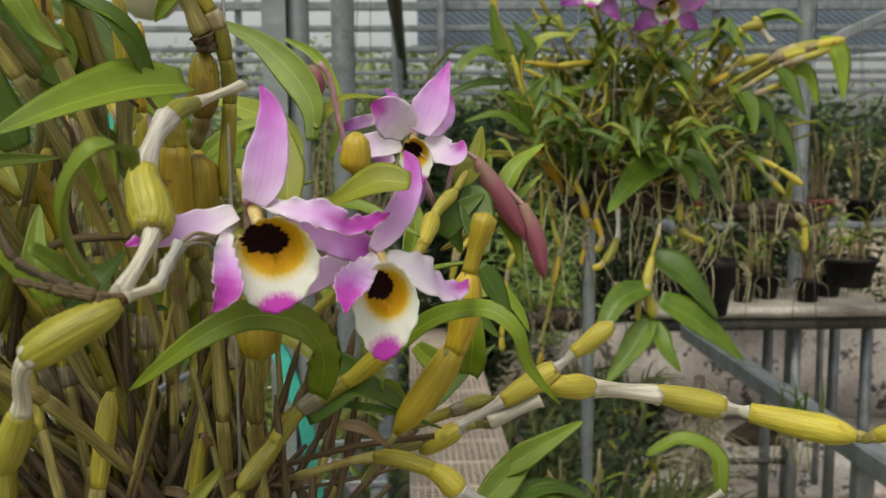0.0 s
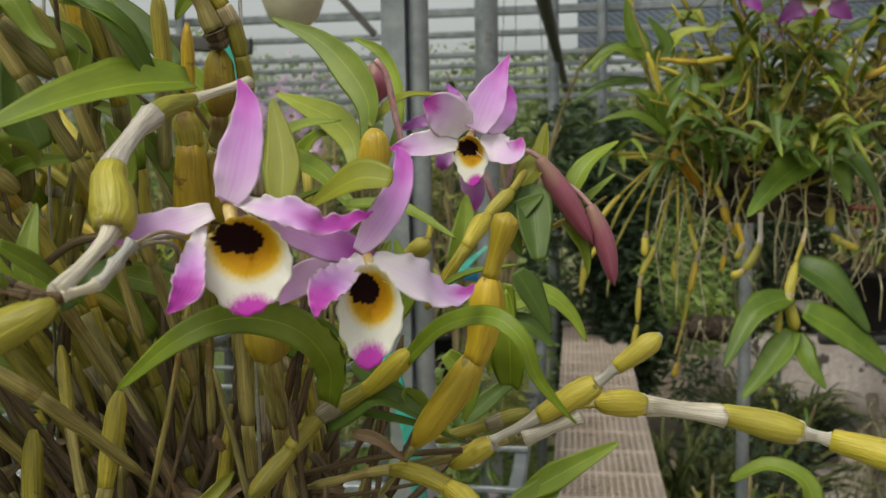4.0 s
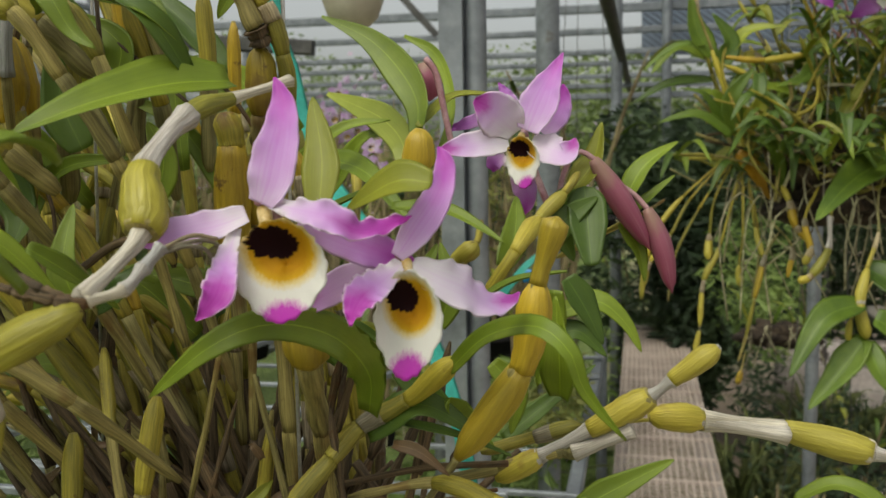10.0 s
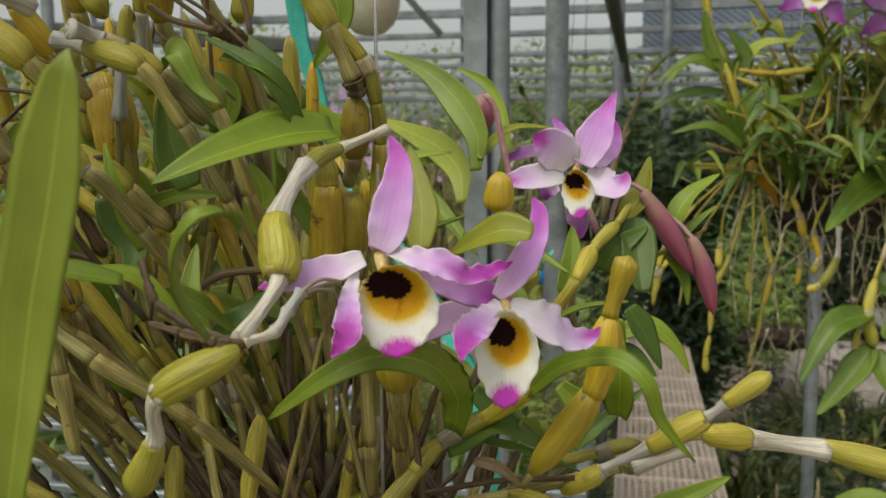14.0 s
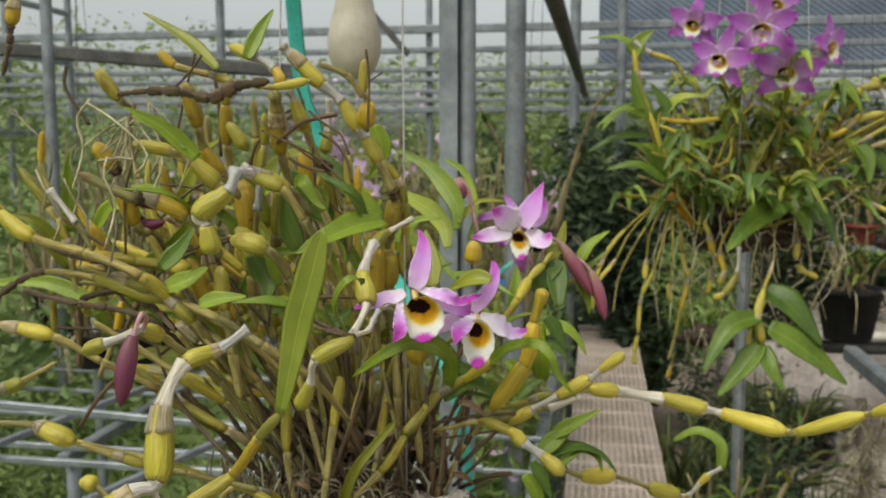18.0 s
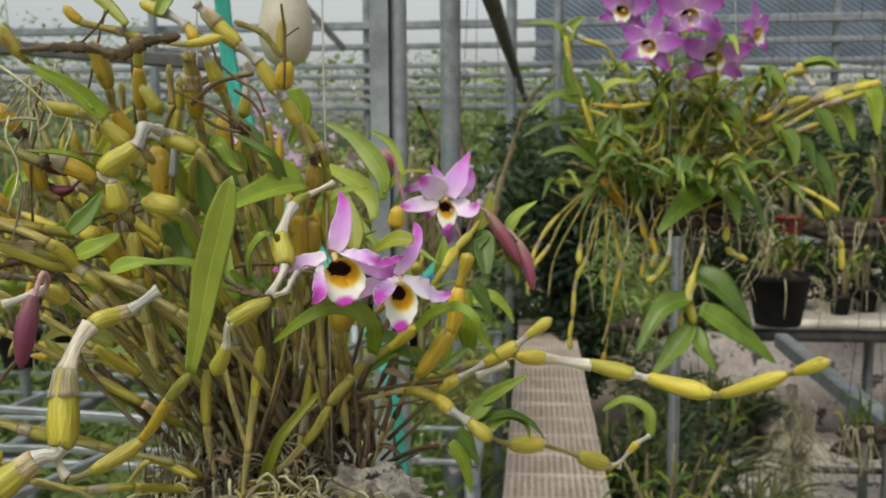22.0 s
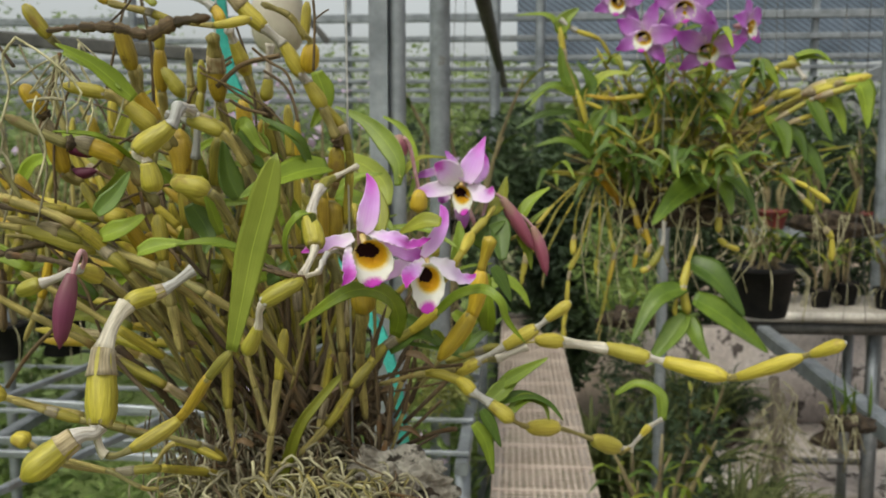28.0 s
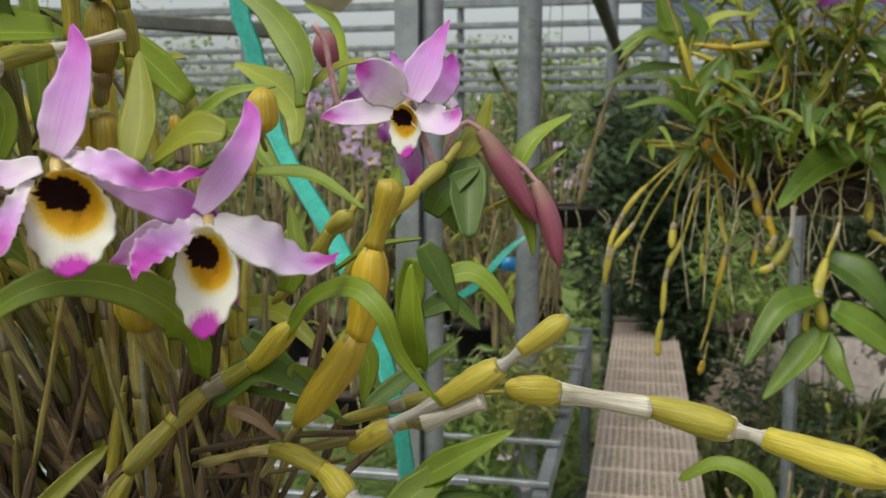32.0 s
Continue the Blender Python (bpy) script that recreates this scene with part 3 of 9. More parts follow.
def cane(plant, pts, kinds, r, n=12, ridge=0.08, label=""):
    """A jointed cane through its nodes; kinds: one letter a segment; r: half its greatest width, one or one a segment."""
    cane_rng = random.Random(round(pts[0][0] * 9173 + pts[-1][2] * 7919 + len(pts), 4))
    kinds = (kinds + kinds[-1] * 9)[: len(pts) - 1]
    rs = (list(r) + [r[-1]] * 9)[: len(kinds)] if isinstance(r, (list, tuple)) else [r] * len(kinds)
    if len(kinds) > 1:
        per = 12
        fine = spline(pts, 400)
        cum = np.array([np.argmin(np.linalg.norm(fine - np.array(p), axis=1)) for p in pts])
        cum[0], cum[-1] = 0, 399
        cum = np.maximum.accumulate(cum)
    else:
        fine, cum, per = spline(pts, 400), np.array([0, 399]), 16
    ob = part("cane", tube(fine[:: 399 // 24], 0.3 * min(rs), 7), TAN, plant, label)
    s = np.linspace(0, 1, per)
    girth = [rs[k] * SHAPES[kind](s) * (0.75 if kind in "plg" else 1.0) for k, kind in enumerate(kinds)]
    for k in range(len(kinds) - 1):
        if "w" not in kinds[k : k + 2]:
            node = min(girth[k][-1], girth[k + 1][0]) * 1.06
            girth[k] = girth[k] + (node - girth[k][-1]) * np.clip((s - 0.74) / 0.26, 0, 1) ** 1.6
            girth[k + 1] = girth[k + 1] + (node - girth[k + 1][0]) * np.clip((0.22 - s) / 0.22, 0, 1) ** 1.4
    if kinds[-1] in "plgto":
        girth[-1] = girth[-1] * np.sqrt(np.clip(1.0 - np.clip((s - 0.72) / 0.28, 0, 1) ** 2 * 0.80, 0, 1))
    elif kinds[-1] in "sd":
        girth[-1] = girth[-1] * (1.0 - 0.60 * np.clip((s - 0.55) / 0.45, 0, 1) ** 2.2)
    if kinds[0] in "plgtosd":
        girth[0] = girth[0] * (1.0 - 0.55 * np.clip((0.20 - s) / 0.20, 0, 1) ** 1.8)
    for k, kind in enumerate(kinds):
        a, b = cum[k], max(cum[k + 1], cum[k] + 2)
        idx = np.linspace(a, min(b, 399), per)
        c = np.stack([np.interp(idx, np.arange(400), fine[:, q]) for q in range(3)], 1)
        rad = girth[k]
        c = c + np.array([[cane_rng.uniform(-1, 1) * 0.022 * rs[k] for _ in range(3)] for _ in s])
        deep = {"p": ridge * 0.7, "l": ridge * 1.8, "g": ridge * 0.45, "w": 0.10, "s": 0.08, "d": 0.22, "o": 0.05, "t": ridge, "k": 0.03}[kind]
        d = tube(c, rad, n, deep, 7 if kind in "plgt" else 5, cane_rng.uniform(0, 6))
        name = {"w": "dry_sheath", "p": "pseudobulb", "l": "pseudobulb", "g": "pseudobulb", "t": "pseudobulb", "k": "pseudobulb"}.get(kind, "stem_joint")
        part(name, d, KINDS[kind], ob, "papery white dry sheath" if kind == "w" else "")
        if kind in "plgt" and rs[k] > 0.003:
            e = c[-1] + (c[-1] - c[-2]) * 0.25
            collar = tube(spline([c[-2], c[-1], e], 5), rad[-1] * np.array([1.01, 1.06, 1.05, 0.98, 0.80]), n, 0.07, 9, 1.0)
            part("dry_sheath", collar, WHITE if cane_rng.random() < 0.45 else TAN, ob, "thin dry collar at the node")
        if kind in "plgto" and k > 0 and rs[k] > 0.0034 and cane_rng.random() < 0.42:
            m = cane_rng.randint(4, 6)
            torn = rad[:m] * np.linspace(1.05, 1.07, m) + np.array([cane_rng.uniform(0, 0.05) * rs[k] for _ in range(m)])
            part("dry_sheath", tube(c[:m], torn, n, 0.06, 4, cane_rng.uniform(0, 6)), SHEATH, ob, "torn grey papery sheath")
    return ob


def leaf(plant, pts, width, normal=(0, -0.4, 1), mat=None, shape="leaf", cup=0.25, fold=0.12, wave=0.0, roll=0.0, label="", nl=22):
    return part("leaf", ribbon(pts, width * 0.92, normal, shape, cup, fold, wave, 4, 0.0009, nl, 8, roll), mat or LEAF, plant, label)


def petal(flower, pts, width, name="petal", mat=None, shape="petal", normal=(0, -1, 0.1), cup=0.18, wave=0.0012, roll=0.0):
    return part(name, ribbon(pts, width, normal, shape, cup, 0.0, wave, 4, 0.0005, 26, 10, roll, pts[0][0] * 900), mat or PETAL, flower)


def shaped_petal(flower, name, mat, pts, widths, normal, cup, wave, waves=4):
    """A petal through pts whose width is given at each of them."""
    c = spline(pts, 30)
    knots = np.array([np.argmin(np.linalg.norm(c - np.array(p), axis=1)) for p in pts], float) / 29
    knots[0], knots[-1] = 0.0, 1.0
    flat = spline([(k, w, 0.0) for k, w in zip(knots, widths)], 60)
    WIDTHS["own"] = lambda s: np.clip(np.interp(s, flat[:, 0], flat[:, 1]), 0.0003, 1)
    return part(name, ribbon(pts, 1.0, normal, "own", cup, 0.0, wave, waves, 0.0005, 48, 14, 0.0, pts[0][0] * 900), mat, flower)


def lip(flower, at, face, up, width, height, depth=0.30, point=0.05, mat=None):
    """The round hollow lip: a shell with a frilled rim and a drawn-out tip below."""
    at, f = np.array(at), unit(np.array(face, float))
    u = unit(np.array(up, float) - f * (np.array(up, float) @ f))
    x = np.cross(u, f)
    rings, seg = 14, 56
    verts, faces, uvs, flat = [], [], [], []
    for layer in (0, 1):
        for i in range(rings + 1):
            q = i / rings
            for j in range(seg):
                a = 2 * math.pi * j / seg
                dx, dy = math.sin(a), -math.cos(a)
                reach = 1.0 - 0.12 * (dy > 0) * dy - 0.06 * abs(dx * dy) + point * max(0.0, -dy) ** 8
                frill = 0.03 * math.sin(17 * a + 2 * math.sin(3 * a)) * q**6
                px, py = dx * q * (reach + frill), dy * q * (reach + frill)
                hollow = depth * width * (q**2 - 1) * (0.75 + 0.35 * dy) + 0.10 * width * max(0.0, dy) * q**3 + 0.016 * width * math.sin(12 * a + 1) * q**5
                pos = at + x * px * width / 2 + u * py * height / 2 + f * (hollow + 0.12 * width - layer * 0.0007)
                verts.append(pos)
                flat.append((px, py))
    m = (rings + 1) * seg
    for layer in (0, 1):
        for i in range(rings):
            for j in range(seg):
                k = (j + 1) % seg
                q = [layer * m + i * seg + j, layer * m + (i + 1) * seg + j, layer * m + (i + 1) * seg + k, layer * m + i * seg + k]
                q = q[::-1] if layer else q
                faces.append(tuple(q))
                uvs += [flat[v] for v in q]
    for j in range(seg):
        k = (j + 1) % seg
        q = (rings * seg + k, rings * seg + j, m + rings * seg + j, m + rings * seg + k)
        faces.append(q)
        uvs += [flat[v] for v in q]
    return part("lip", (verts, faces, uvs), mat or LIP, flower, "cream lip with maroon throat and amber ring")


def column(flower, a, b, r):
    return part("column", tube(spline([a, b], 8), r * np.array([0.9, 1.0, 1.0, 0.95, 0.9, 0.85, 0.7, 0.3]), 12), COLUMN, flower)


def stalk(plant, pts, r, mat=None, name="flower_stalk"):
    return part(name, tube(spline(pts, 16), r, 8), mat or PEDICEL, plant)


def bud(plant, pts, width, mat=None):
    c = spline(pts, 18)
    s = np.linspace(0, 1, 18)
    prof = width / 2 * (0.30 + 0.75 * np.sin(math.pi * np.clip(s * 0.93 + 0.05, 0, 1) ** 0.9)) * np.clip((1 - s) * 7 + 0.12, 0, 1)
    v, f, uv = tube(c, prof, 14, 0.05, 3)
    length = np.linalg.norm(c[-1] - c[0])
    uv = [(b / length, a * 2 - 1) for a, b in uv]
    return part("bud", (v, f, uv), mat or BUD, plant, "closed rose-pink pointed bud")


def simple_bloom(plant, at, face, up, size, rng, mat=None):
    """A whole bloom round a point: five lilac segments, a lip and a column."""
    at, f = np.array(at, float), unit(np.array(face, float))
    u = unit(np.array(up, float) - f * (np.array(up, float) @ f))
    x = np.cross(u, f)
    fl = part("flower", tube([at - f * size * 0.22, at - f * size * 0.05], [size * 0.03, size * 0.06], 8), PEDICEL, plant, "open purple orchid flower")
    for deg, ln, w, nm, sh in ((90, 0.52, 0.26, "dorsal_sepal", "sepal"), (18, 0.52, 0.29, "petal", "petal"), (162, 0.52, 0.29, "petal", "petal"), (-38, 0.50, 0.25, "lateral_sepal", "sepal"), (218, 0.50, 0.25, "lateral_sepal", "sepal")):
        a = radians(deg + rng.uniform(-8, 8))
        d = x * math.cos(a) + u * math.sin(a)
        bend = rng.uniform(-0.02, 0.12) * size
        petal(fl, [at, at + d * size * ln * 0.5 + f * bend, at + d * size * ln + f * (bend * 0.4)], size * w, nm, mat or PETAL_PINK, sh, f, 0.15, 0.0010)
    lip(fl, at - u * size * 0.07 + f * size * 0.05, f + u * 0.10, u, size * 0.31, size * 0.33)
    column(fl, at, at + f * size * 0.10 - u * size * 0.02, size * 0.03)
    return fl

# ---------------------------------------------------------------- ground and greenhouse frame
def ground_sheet():
    m, n, l, p = nodes_of("ground_sand_and_weeds")
    big = noise_tex(n, l, 0.9, 5.0)
    fine = noise_tex(n, l, 45.0, 6.0)
    r = ramp(n, [(0.30, (0.18, 0.14, 0.11)), (0.55, (0.38, 0.30, 0.23)), (0.75, (0.46, 0.38, 0.30))])
    l.new(fine.outputs[0], r.inputs[0])
    g = ramp(n, [(0.30, (0.06, 0.09, 0.025)), (0.55, (0.16, 0.22, 0.055)), (0.72, (0.28, 0.30, 0.13))])
    l.new(fine.outputs[0], g.inputs[0])
    co, sep, mr = n.new("ShaderNodeTexCoord"), n.new("ShaderNodeSeparateXYZ"), n.new("ShaderNodeMapRange")
    l.new(co.outputs["Object"], sep.inputs[0])
    l.new(sep.outputs[0], mr.inputs[0])
    mr.inputs[1].default_value, mr.inputs[2].default_value, mr.inputs[3].default_value, mr.inputs[4].default_value = -0.6, 0.4, 0.45, -0.12
    ad = n.new("ShaderNodeMath")
    ad.operation = "ADD"
    l.new(mr.outputs[0], ad.inputs[0])
    l.new(big.outputs[0], ad.inputs[1])
    k = ramp(n, [(0.44, (0, 0, 0)), (0.66, (1, 1, 1))])
    l.new(ad.outputs[0], k.inputs[0])
    col = mix(n, l, r.outputs[0], g.outputs[0], k.outputs[0])
    # shade under the mesh staging, painted into the ground colour as a dark oval
    shade_oval, off, patch = n.new("ShaderNodeMapping"), n.new("ShaderNodeVectorMath"), noise_tex(n, l, 3.0, 4.0)
    shade_oval.inputs["Location"].default_value, shade_oval.inputs["Scale"].default_value = (-0.38, -0.95, 0), (1.6, 0.34, 0.0)
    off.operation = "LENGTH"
    l.new(co.outputs["Object"], shade_oval.inputs[0])
    l.new(shade_oval.outputs[0], off.inputs[0])
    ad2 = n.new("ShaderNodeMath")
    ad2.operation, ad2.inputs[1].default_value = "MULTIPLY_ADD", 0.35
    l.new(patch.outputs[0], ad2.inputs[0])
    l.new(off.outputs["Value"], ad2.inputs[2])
    shade_mask = ramp(n, [(0.50, (1, 1, 1)), (0.75, (0, 0, 0))])
    l.new(ad2.outputs[0], shade_mask.inputs[0])
    shade_brown = ramp(n, [(0.3, (0.025, 0.020, 0.014)), (0.7, (0.10, 0.08, 0.055))])
    l.new(fine.outputs[0], shade_brown.inputs[0])
    col = mix(n, l, col, shade_brown.outputs[0], shade_mask.outputs[0])
    l.new(col, p.inputs["Base Color"])
    p.inputs["Roughness"].default_value = 0.95
    bumped(n, l, p, fine.outputs[0], 0.7, 0.02)
    xs = np.r_[-200, -60, np.linspace(-12, 12, 60), 60, 200]
    ys = np.r_[-200, -40, np.linspace(-4, 20, 60), 60, 300]
    verts = [(x, y, 0.02 * noise.noise((x * 0.8, y * 0.8, 0)) if abs(x) < 13 and -5 < y < 21 else 0.0) for y in ys for x in xs]
    w = len(xs)
    faces = [(j * w + i, j * w + i + 1, (j + 1) * w + i + 1, (j + 1) * w + i) for j in range(len(ys) - 1) for i in range(w - 1)]
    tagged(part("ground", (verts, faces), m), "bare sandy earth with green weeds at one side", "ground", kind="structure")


ground_sheet()


def bar(name, a, b, w, h, mat, parent=None, label="", bevel=0.002):
    """A straight rail of rectangular section from a to b."""
    a, b = np.array(a, float), np.array(b, float)
    t = unit(b - a)
    side = unit(np.cross(t, [0, 0, 1]) if abs(t[2]) < 0.9 else np.array([1.0, 0, 0]))
    up = np.cross(side, t)
    e = min(w, h) * 0.15
    sec = [(-w / 2 + e, -h / 2), (w / 2 - e, -h / 2), (w / 2, -h / 2 + e), (w / 2, h / 2 - e), (w / 2 - e, h / 2), (-w / 2 + e, h / 2), (-w / 2, h / 2 - e), (-w / 2, -h / 2 + e)]
    verts = [q + side * i + up * j for q in (a, b) for i, j in sec]
    faces = [(k, (k + 1) % 8, 8 + (k + 1) % 8, 8 + k) for k in range(8)] + [tuple(range(8))[::-1], tuple(range(8, 16))]
    return part(name, (verts, faces), mat, parent, label, smooth=False)


def pipe(name, a, b, r, mat, parent=None, label="", n=16):
    return part(name, tube(spline([a, b], 8), r, n), mat, parent, label)


# the frame of the house: posts, purlins and end wall
frame_house = thing("greenhouse_frame", (0, 6, 0), "galvanised steel greenhouse frame of posts and rails", "frame", kind="structure")


def channel_post(x, y, w, d, top):
    """Folded C-section post with lips, open to one side."""
    sec = [(-w / 2, -d / 2), (w / 2, -d / 2), (w / 2, d / 2), (w / 2 - 0.012, d / 2), (w / 2 - 0.012, d / 2 - 0.004), (w / 2 - 0.004, d / 2 - 0.004), (w / 2 - 0.004, -d / 2 + 0.004), (-w / 2 + 0.004, -d / 2 + 0.004), (-w / 2 + 0.004, d / 2 - 0.004), (-w / 2 + 0.012, d / 2 - 0.004), (-w / 2 + 0.012, d / 2), (-w / 2, d / 2)]
    k = len(sec)
    verts = [(x + i, y + j, z) for z in (-0.05, top) for i, j in sec]
    faces = [(q, (q + 1) % k, k + (q + 1) % k, k + q) for q in range(k)]
    return part("post", (verts, faces), STEEL, frame_house, "folded galvanised channel post", smooth=False)


channel_post(-0.062, 1.12, 0.026, 0.03, 3.2)
pipe("post", (-0.0375, 1.125, -0.05), (-0.0375, 1.125, 3.2), 0.0122, STEEL, frame_house, "galvanised tube beside the channel")
pipe("post", (-0.062, 2.2, -0.05), (-0.062, 2.2, 3.2), 0.0265, STEEL, frame_house)
pipe("post", (0.032, 4.6, -0.05), (0.032, 4.6, 3.2), 0.027, STEEL, frame_house)
pipe("post", (0.30, 6.0, -0.05), (0.30, 6.0, 3.2), 0.03, STEEL, frame_house)
pipe("post", (0.565, 2.5, -0.05), (0.565, 2.5, 3.2), 0.0165, STEEL, frame_house)
pipe("post", (1.60, 3.6, -0.05), (1.60, 3.6, 3.2), 0.03, STEEL, frame_house)
pipe("post", (-1.62, 2.6, -0.05), (-1.62, 2.6, 3.2), 0.019, STEEL, frame_house)
pipe("post", (-2.45, 6.0, -0.05), (-2.45, 6.0, 3.2), 0.03, STEEL, frame_house)
pipe("gas_pipe", (0.040, 1.4, 1.86), (0.075, 9.0, 1.86), 0.022, STEEL_DARK, frame_house, "dark weathered overhead pipe")
for z, h in ((2.30, 0.055), (2.16, 0.04), (2.03, 0.035), (1.96, 0.03), (1.88, 0.03), (1.82, 0.03), (1.755, 0.04)):
    bar("rail", (-6, 6.1, z), (6, 6.1, z), 0.04, h, STEEL, frame_house)
for x in (-4.2, -1.0, 2.1, 3.8):
    bar("mullion", (x, 6.15, 0), (x, 6.15, 3.2), 0.04, 0.05, STEEL, frame_house)
for y in (-1.0, 1.0, 3.0, 5.0):
    bar("purlin", (-6, y, 3.2), (6, y, 3.2), 0.05, 0.06, STEEL, frame_house)
for x in (-5.0, -2.5, 0.0, 2.5, 5.0):
    bar("rafter", (x, -4, 3.27), (x, 9, 3.27), 0.05, 0.07, STEEL, frame_house)
for x in (-3.6, 3.6):
    for y in (-3.0, 0.0, 3.0, 6.0):
        pipe("post", (x, y, -0.05), (x, y, 3.25), 0.024, STEEL, frame_house)
    for z in (0.9, 1.6, 2.1, 2.45):
        bar("side_rail", (x, -4, z), (x, 6, z), 0.03, 0.04, STEEL, frame_house)
bar("brace", (-1.2, 4.2, 2.45), (-0.75, 4.2, 1.95), 0.025, 0.03, STEEL_DARK, frame_house)
bar("brace", (1.5, 3.7, 1.72), (2.9, 3.7, 2.35), 0.025, 0.04, STEEL, frame_house)
bar("brace", (-2.6, 3.0, 1.93), (-0.9, 3.0, 1.78), 0.04, 0.05, STEEL_DARK, frame_house)

# shade cloth slung along the far right, sagging between its wires
def cloth(name, x0, x1, y0, y1, z0, z1, mat, label, nx=40, ny=10):
    verts = []
    for layer in (0, 1):
        for j in range(ny + 1):
            for i in range(nx + 1):
                u, v = i / nx, j / ny
                sag = -0.05 * math.sin(math.pi * v) + 0.012 * math.sin(u * 60)
                verts.append((x0 + (x1 - x0) * u, y0 + (y1 - y0) * v, z0 + (z1 - z0) * v + sag - 0.004 * layer))
    w, m = nx + 1, (nx + 1) * (ny + 1)
    faces = []
    for j in range(ny):
        for i in range(nx):
            q = (j * w + i, j * w + i + 1, (j + 1) * w + i + 1, (j + 1) * w + i)
            faces += [q, tuple(m + k for k in q[::-1])]
    return tagged(part(name, (verts, faces), mat), label, "shade cloth", kind="structure")


cloth("shade_cloth", 0.15, 6.0, 6.75, 6.35, 3.15, 2.02, SCREEN, "blue-grey woven shade cloth slung under the roof rails")

# mesh-topped staging that runs away from the camera
staging = thing("mesh_staging", (0.215, 2.6, 0), "narrow bench topped with beige plastic mesh", "bench")
X0, X1, Y0, Y1, ZM = 0.080, 0.352, 1.05, 4.42, 0.593
bars = []
for i in range(16):
    x = X0 + (X1 - X0) * i / 15
    bars.append(box(x - 0.0017, Y0, ZM - 0.004, x + 0.0017, Y1, ZM))
count = int((Y1 - Y0) / 0.022)
for j in range(count + 1):
    y = Y0 + (Y1 - Y0) * j / count
    thick = 0.0070 if j % 8 == 0 else 0.0017
    bars.append(box(X0, y - thick, ZM - 0.0045, X1, y + thick, ZM - 0.0005))
tagged(part("mesh_top", join(*bars), PLASTIC_MESH, staging, "beige plastic grid", smooth=False), kind="stuff")
for x in (X0 + 0.012, X1 - 0.012):
    bar("side_rail", (x, Y0, ZM - 0.022), (x, Y1, ZM - 0.022), 0.02, 0.03, STEEL, staging)
for y in (Y0 + 0.1, 2.2, 3.2, Y1 - 0.06):
    for x in (X0 + 0.012, X1 - 0.012):
        pipe("leg", (x, y, 0.0), (x, y, ZM - 0.03), 0.012, STEEL, staging)
part("end_cap", box(X0 - 0.01, Y1 - 0.02, ZM - 0.002, X1 + 0.06, Y1 + 0.05, ZM + 0.015, 0.004), CONCRETE, staging, "pale broken slab at the end")

# bench with its rails at the right: sloping edge rail and planks
bench_right = thing("steel_bench", (1.03, 2.5, 0), "grey steel-edged bench rail on posts", "bench")
bar("edge_rail", (1.03, 0.3, 0.80), (1.03, 3.13, 0.80), 0.05, 0.055, STEEL, bench_right)
for y in (0.6, 1.9):
    bar("leg", (1.03, y, 0), (1.03, y, 0.775), 0.04, 0.04, STEEL, bench_right)
bar("cross_rail", (1.03, 1.9, 0.52), (1.85, 1.9, 0.52), 0.02, 0.02, STEEL_DARK, bench_right)
slab = thing("slab_bench", (1.1, 3.35, 0), "long weathered bench with a pale slab top", "bench")
part("top", box(0.92, 3.162, 0.835, 1.75, 3.55, 0.872, 0.006), CONCRETE, slab, "grey worn slab")
part("front_edge", box(0.92, 3.140, 0.838, 1.75, 3.159, 0.874, 0.004), PALE_SLAB, slab, "pale chipped edge of the slab")
part("fascia", box(0.92, 3.16, 0.790, 1.75, 3.20, 0.833, 0.004), STEEL_DARK, slab, "dark beam under the slab")
for x in (1.46, 1.72):
    for y in (3.25, 3.5):
        part("leg", box(x - 0.016, y - 0.016, 0, x + 0.016, y + 0.016, 0.834, 0.003), STEEL, slab)
part("lower_rail", box(1.18, 3.262, 0.270, 1.45, 3.278, 0.292, 0.002), STEEL_DARK, slab, "thin dark rail between the legs")
path = part("pavement", box(0.80, 3.62, -0.03, 3.2, 4.545, 0.034, 0.006), OLD_WALL)
tagged(path, "worn pale concrete strip at the foot of the wall", "pavement", kind="structure")
back_wall = part("low_wall", box(0.78, 4.55, 0, 3.2, 4.67, 0.52, 0.01), OLD_WALL)
tagged(back_wall, "low stained pinkish stone wall behind the benches", "wall", kind="structure")

# bench of pale steel rails at the left
bench_left = thing("rail_bench", (-0.6, 1.3, 0), "open bench of pale galvanised rails over weeds", "bench")
for a, b in (((-1.3, 1.22, 1.095), (-0.30, 1.22, 1.05)), ((-1.3, 1.20, 0.985), (-0.12, 1.20, 0.985)), ((-1.3, 1.42, 0.93), (-0.05, 1.42, 0.935))):
    bar("rail", a, b, 0.012, 0.012, STEEL, bench_left)
bar("cross_rail", (-0.95, 0.9, 1.0), (-0.55, 2.2, 1.06), 0.012, 0.012, STEEL, bench_left)
bar("cross_rail", (-0.62, 0.95, 0.995), (-0.25, 2.2, 1.0), 0.012, 0.012, STEEL, bench_left)
for x, y in ((-1.2, 1.25), (-0.33, 1.25), (-1.2, 2.1), (-0.3, 2.1)):
    pipe("leg", (x, y, 0), (x, y, 1.05), 0.014, STEEL, bench_left)
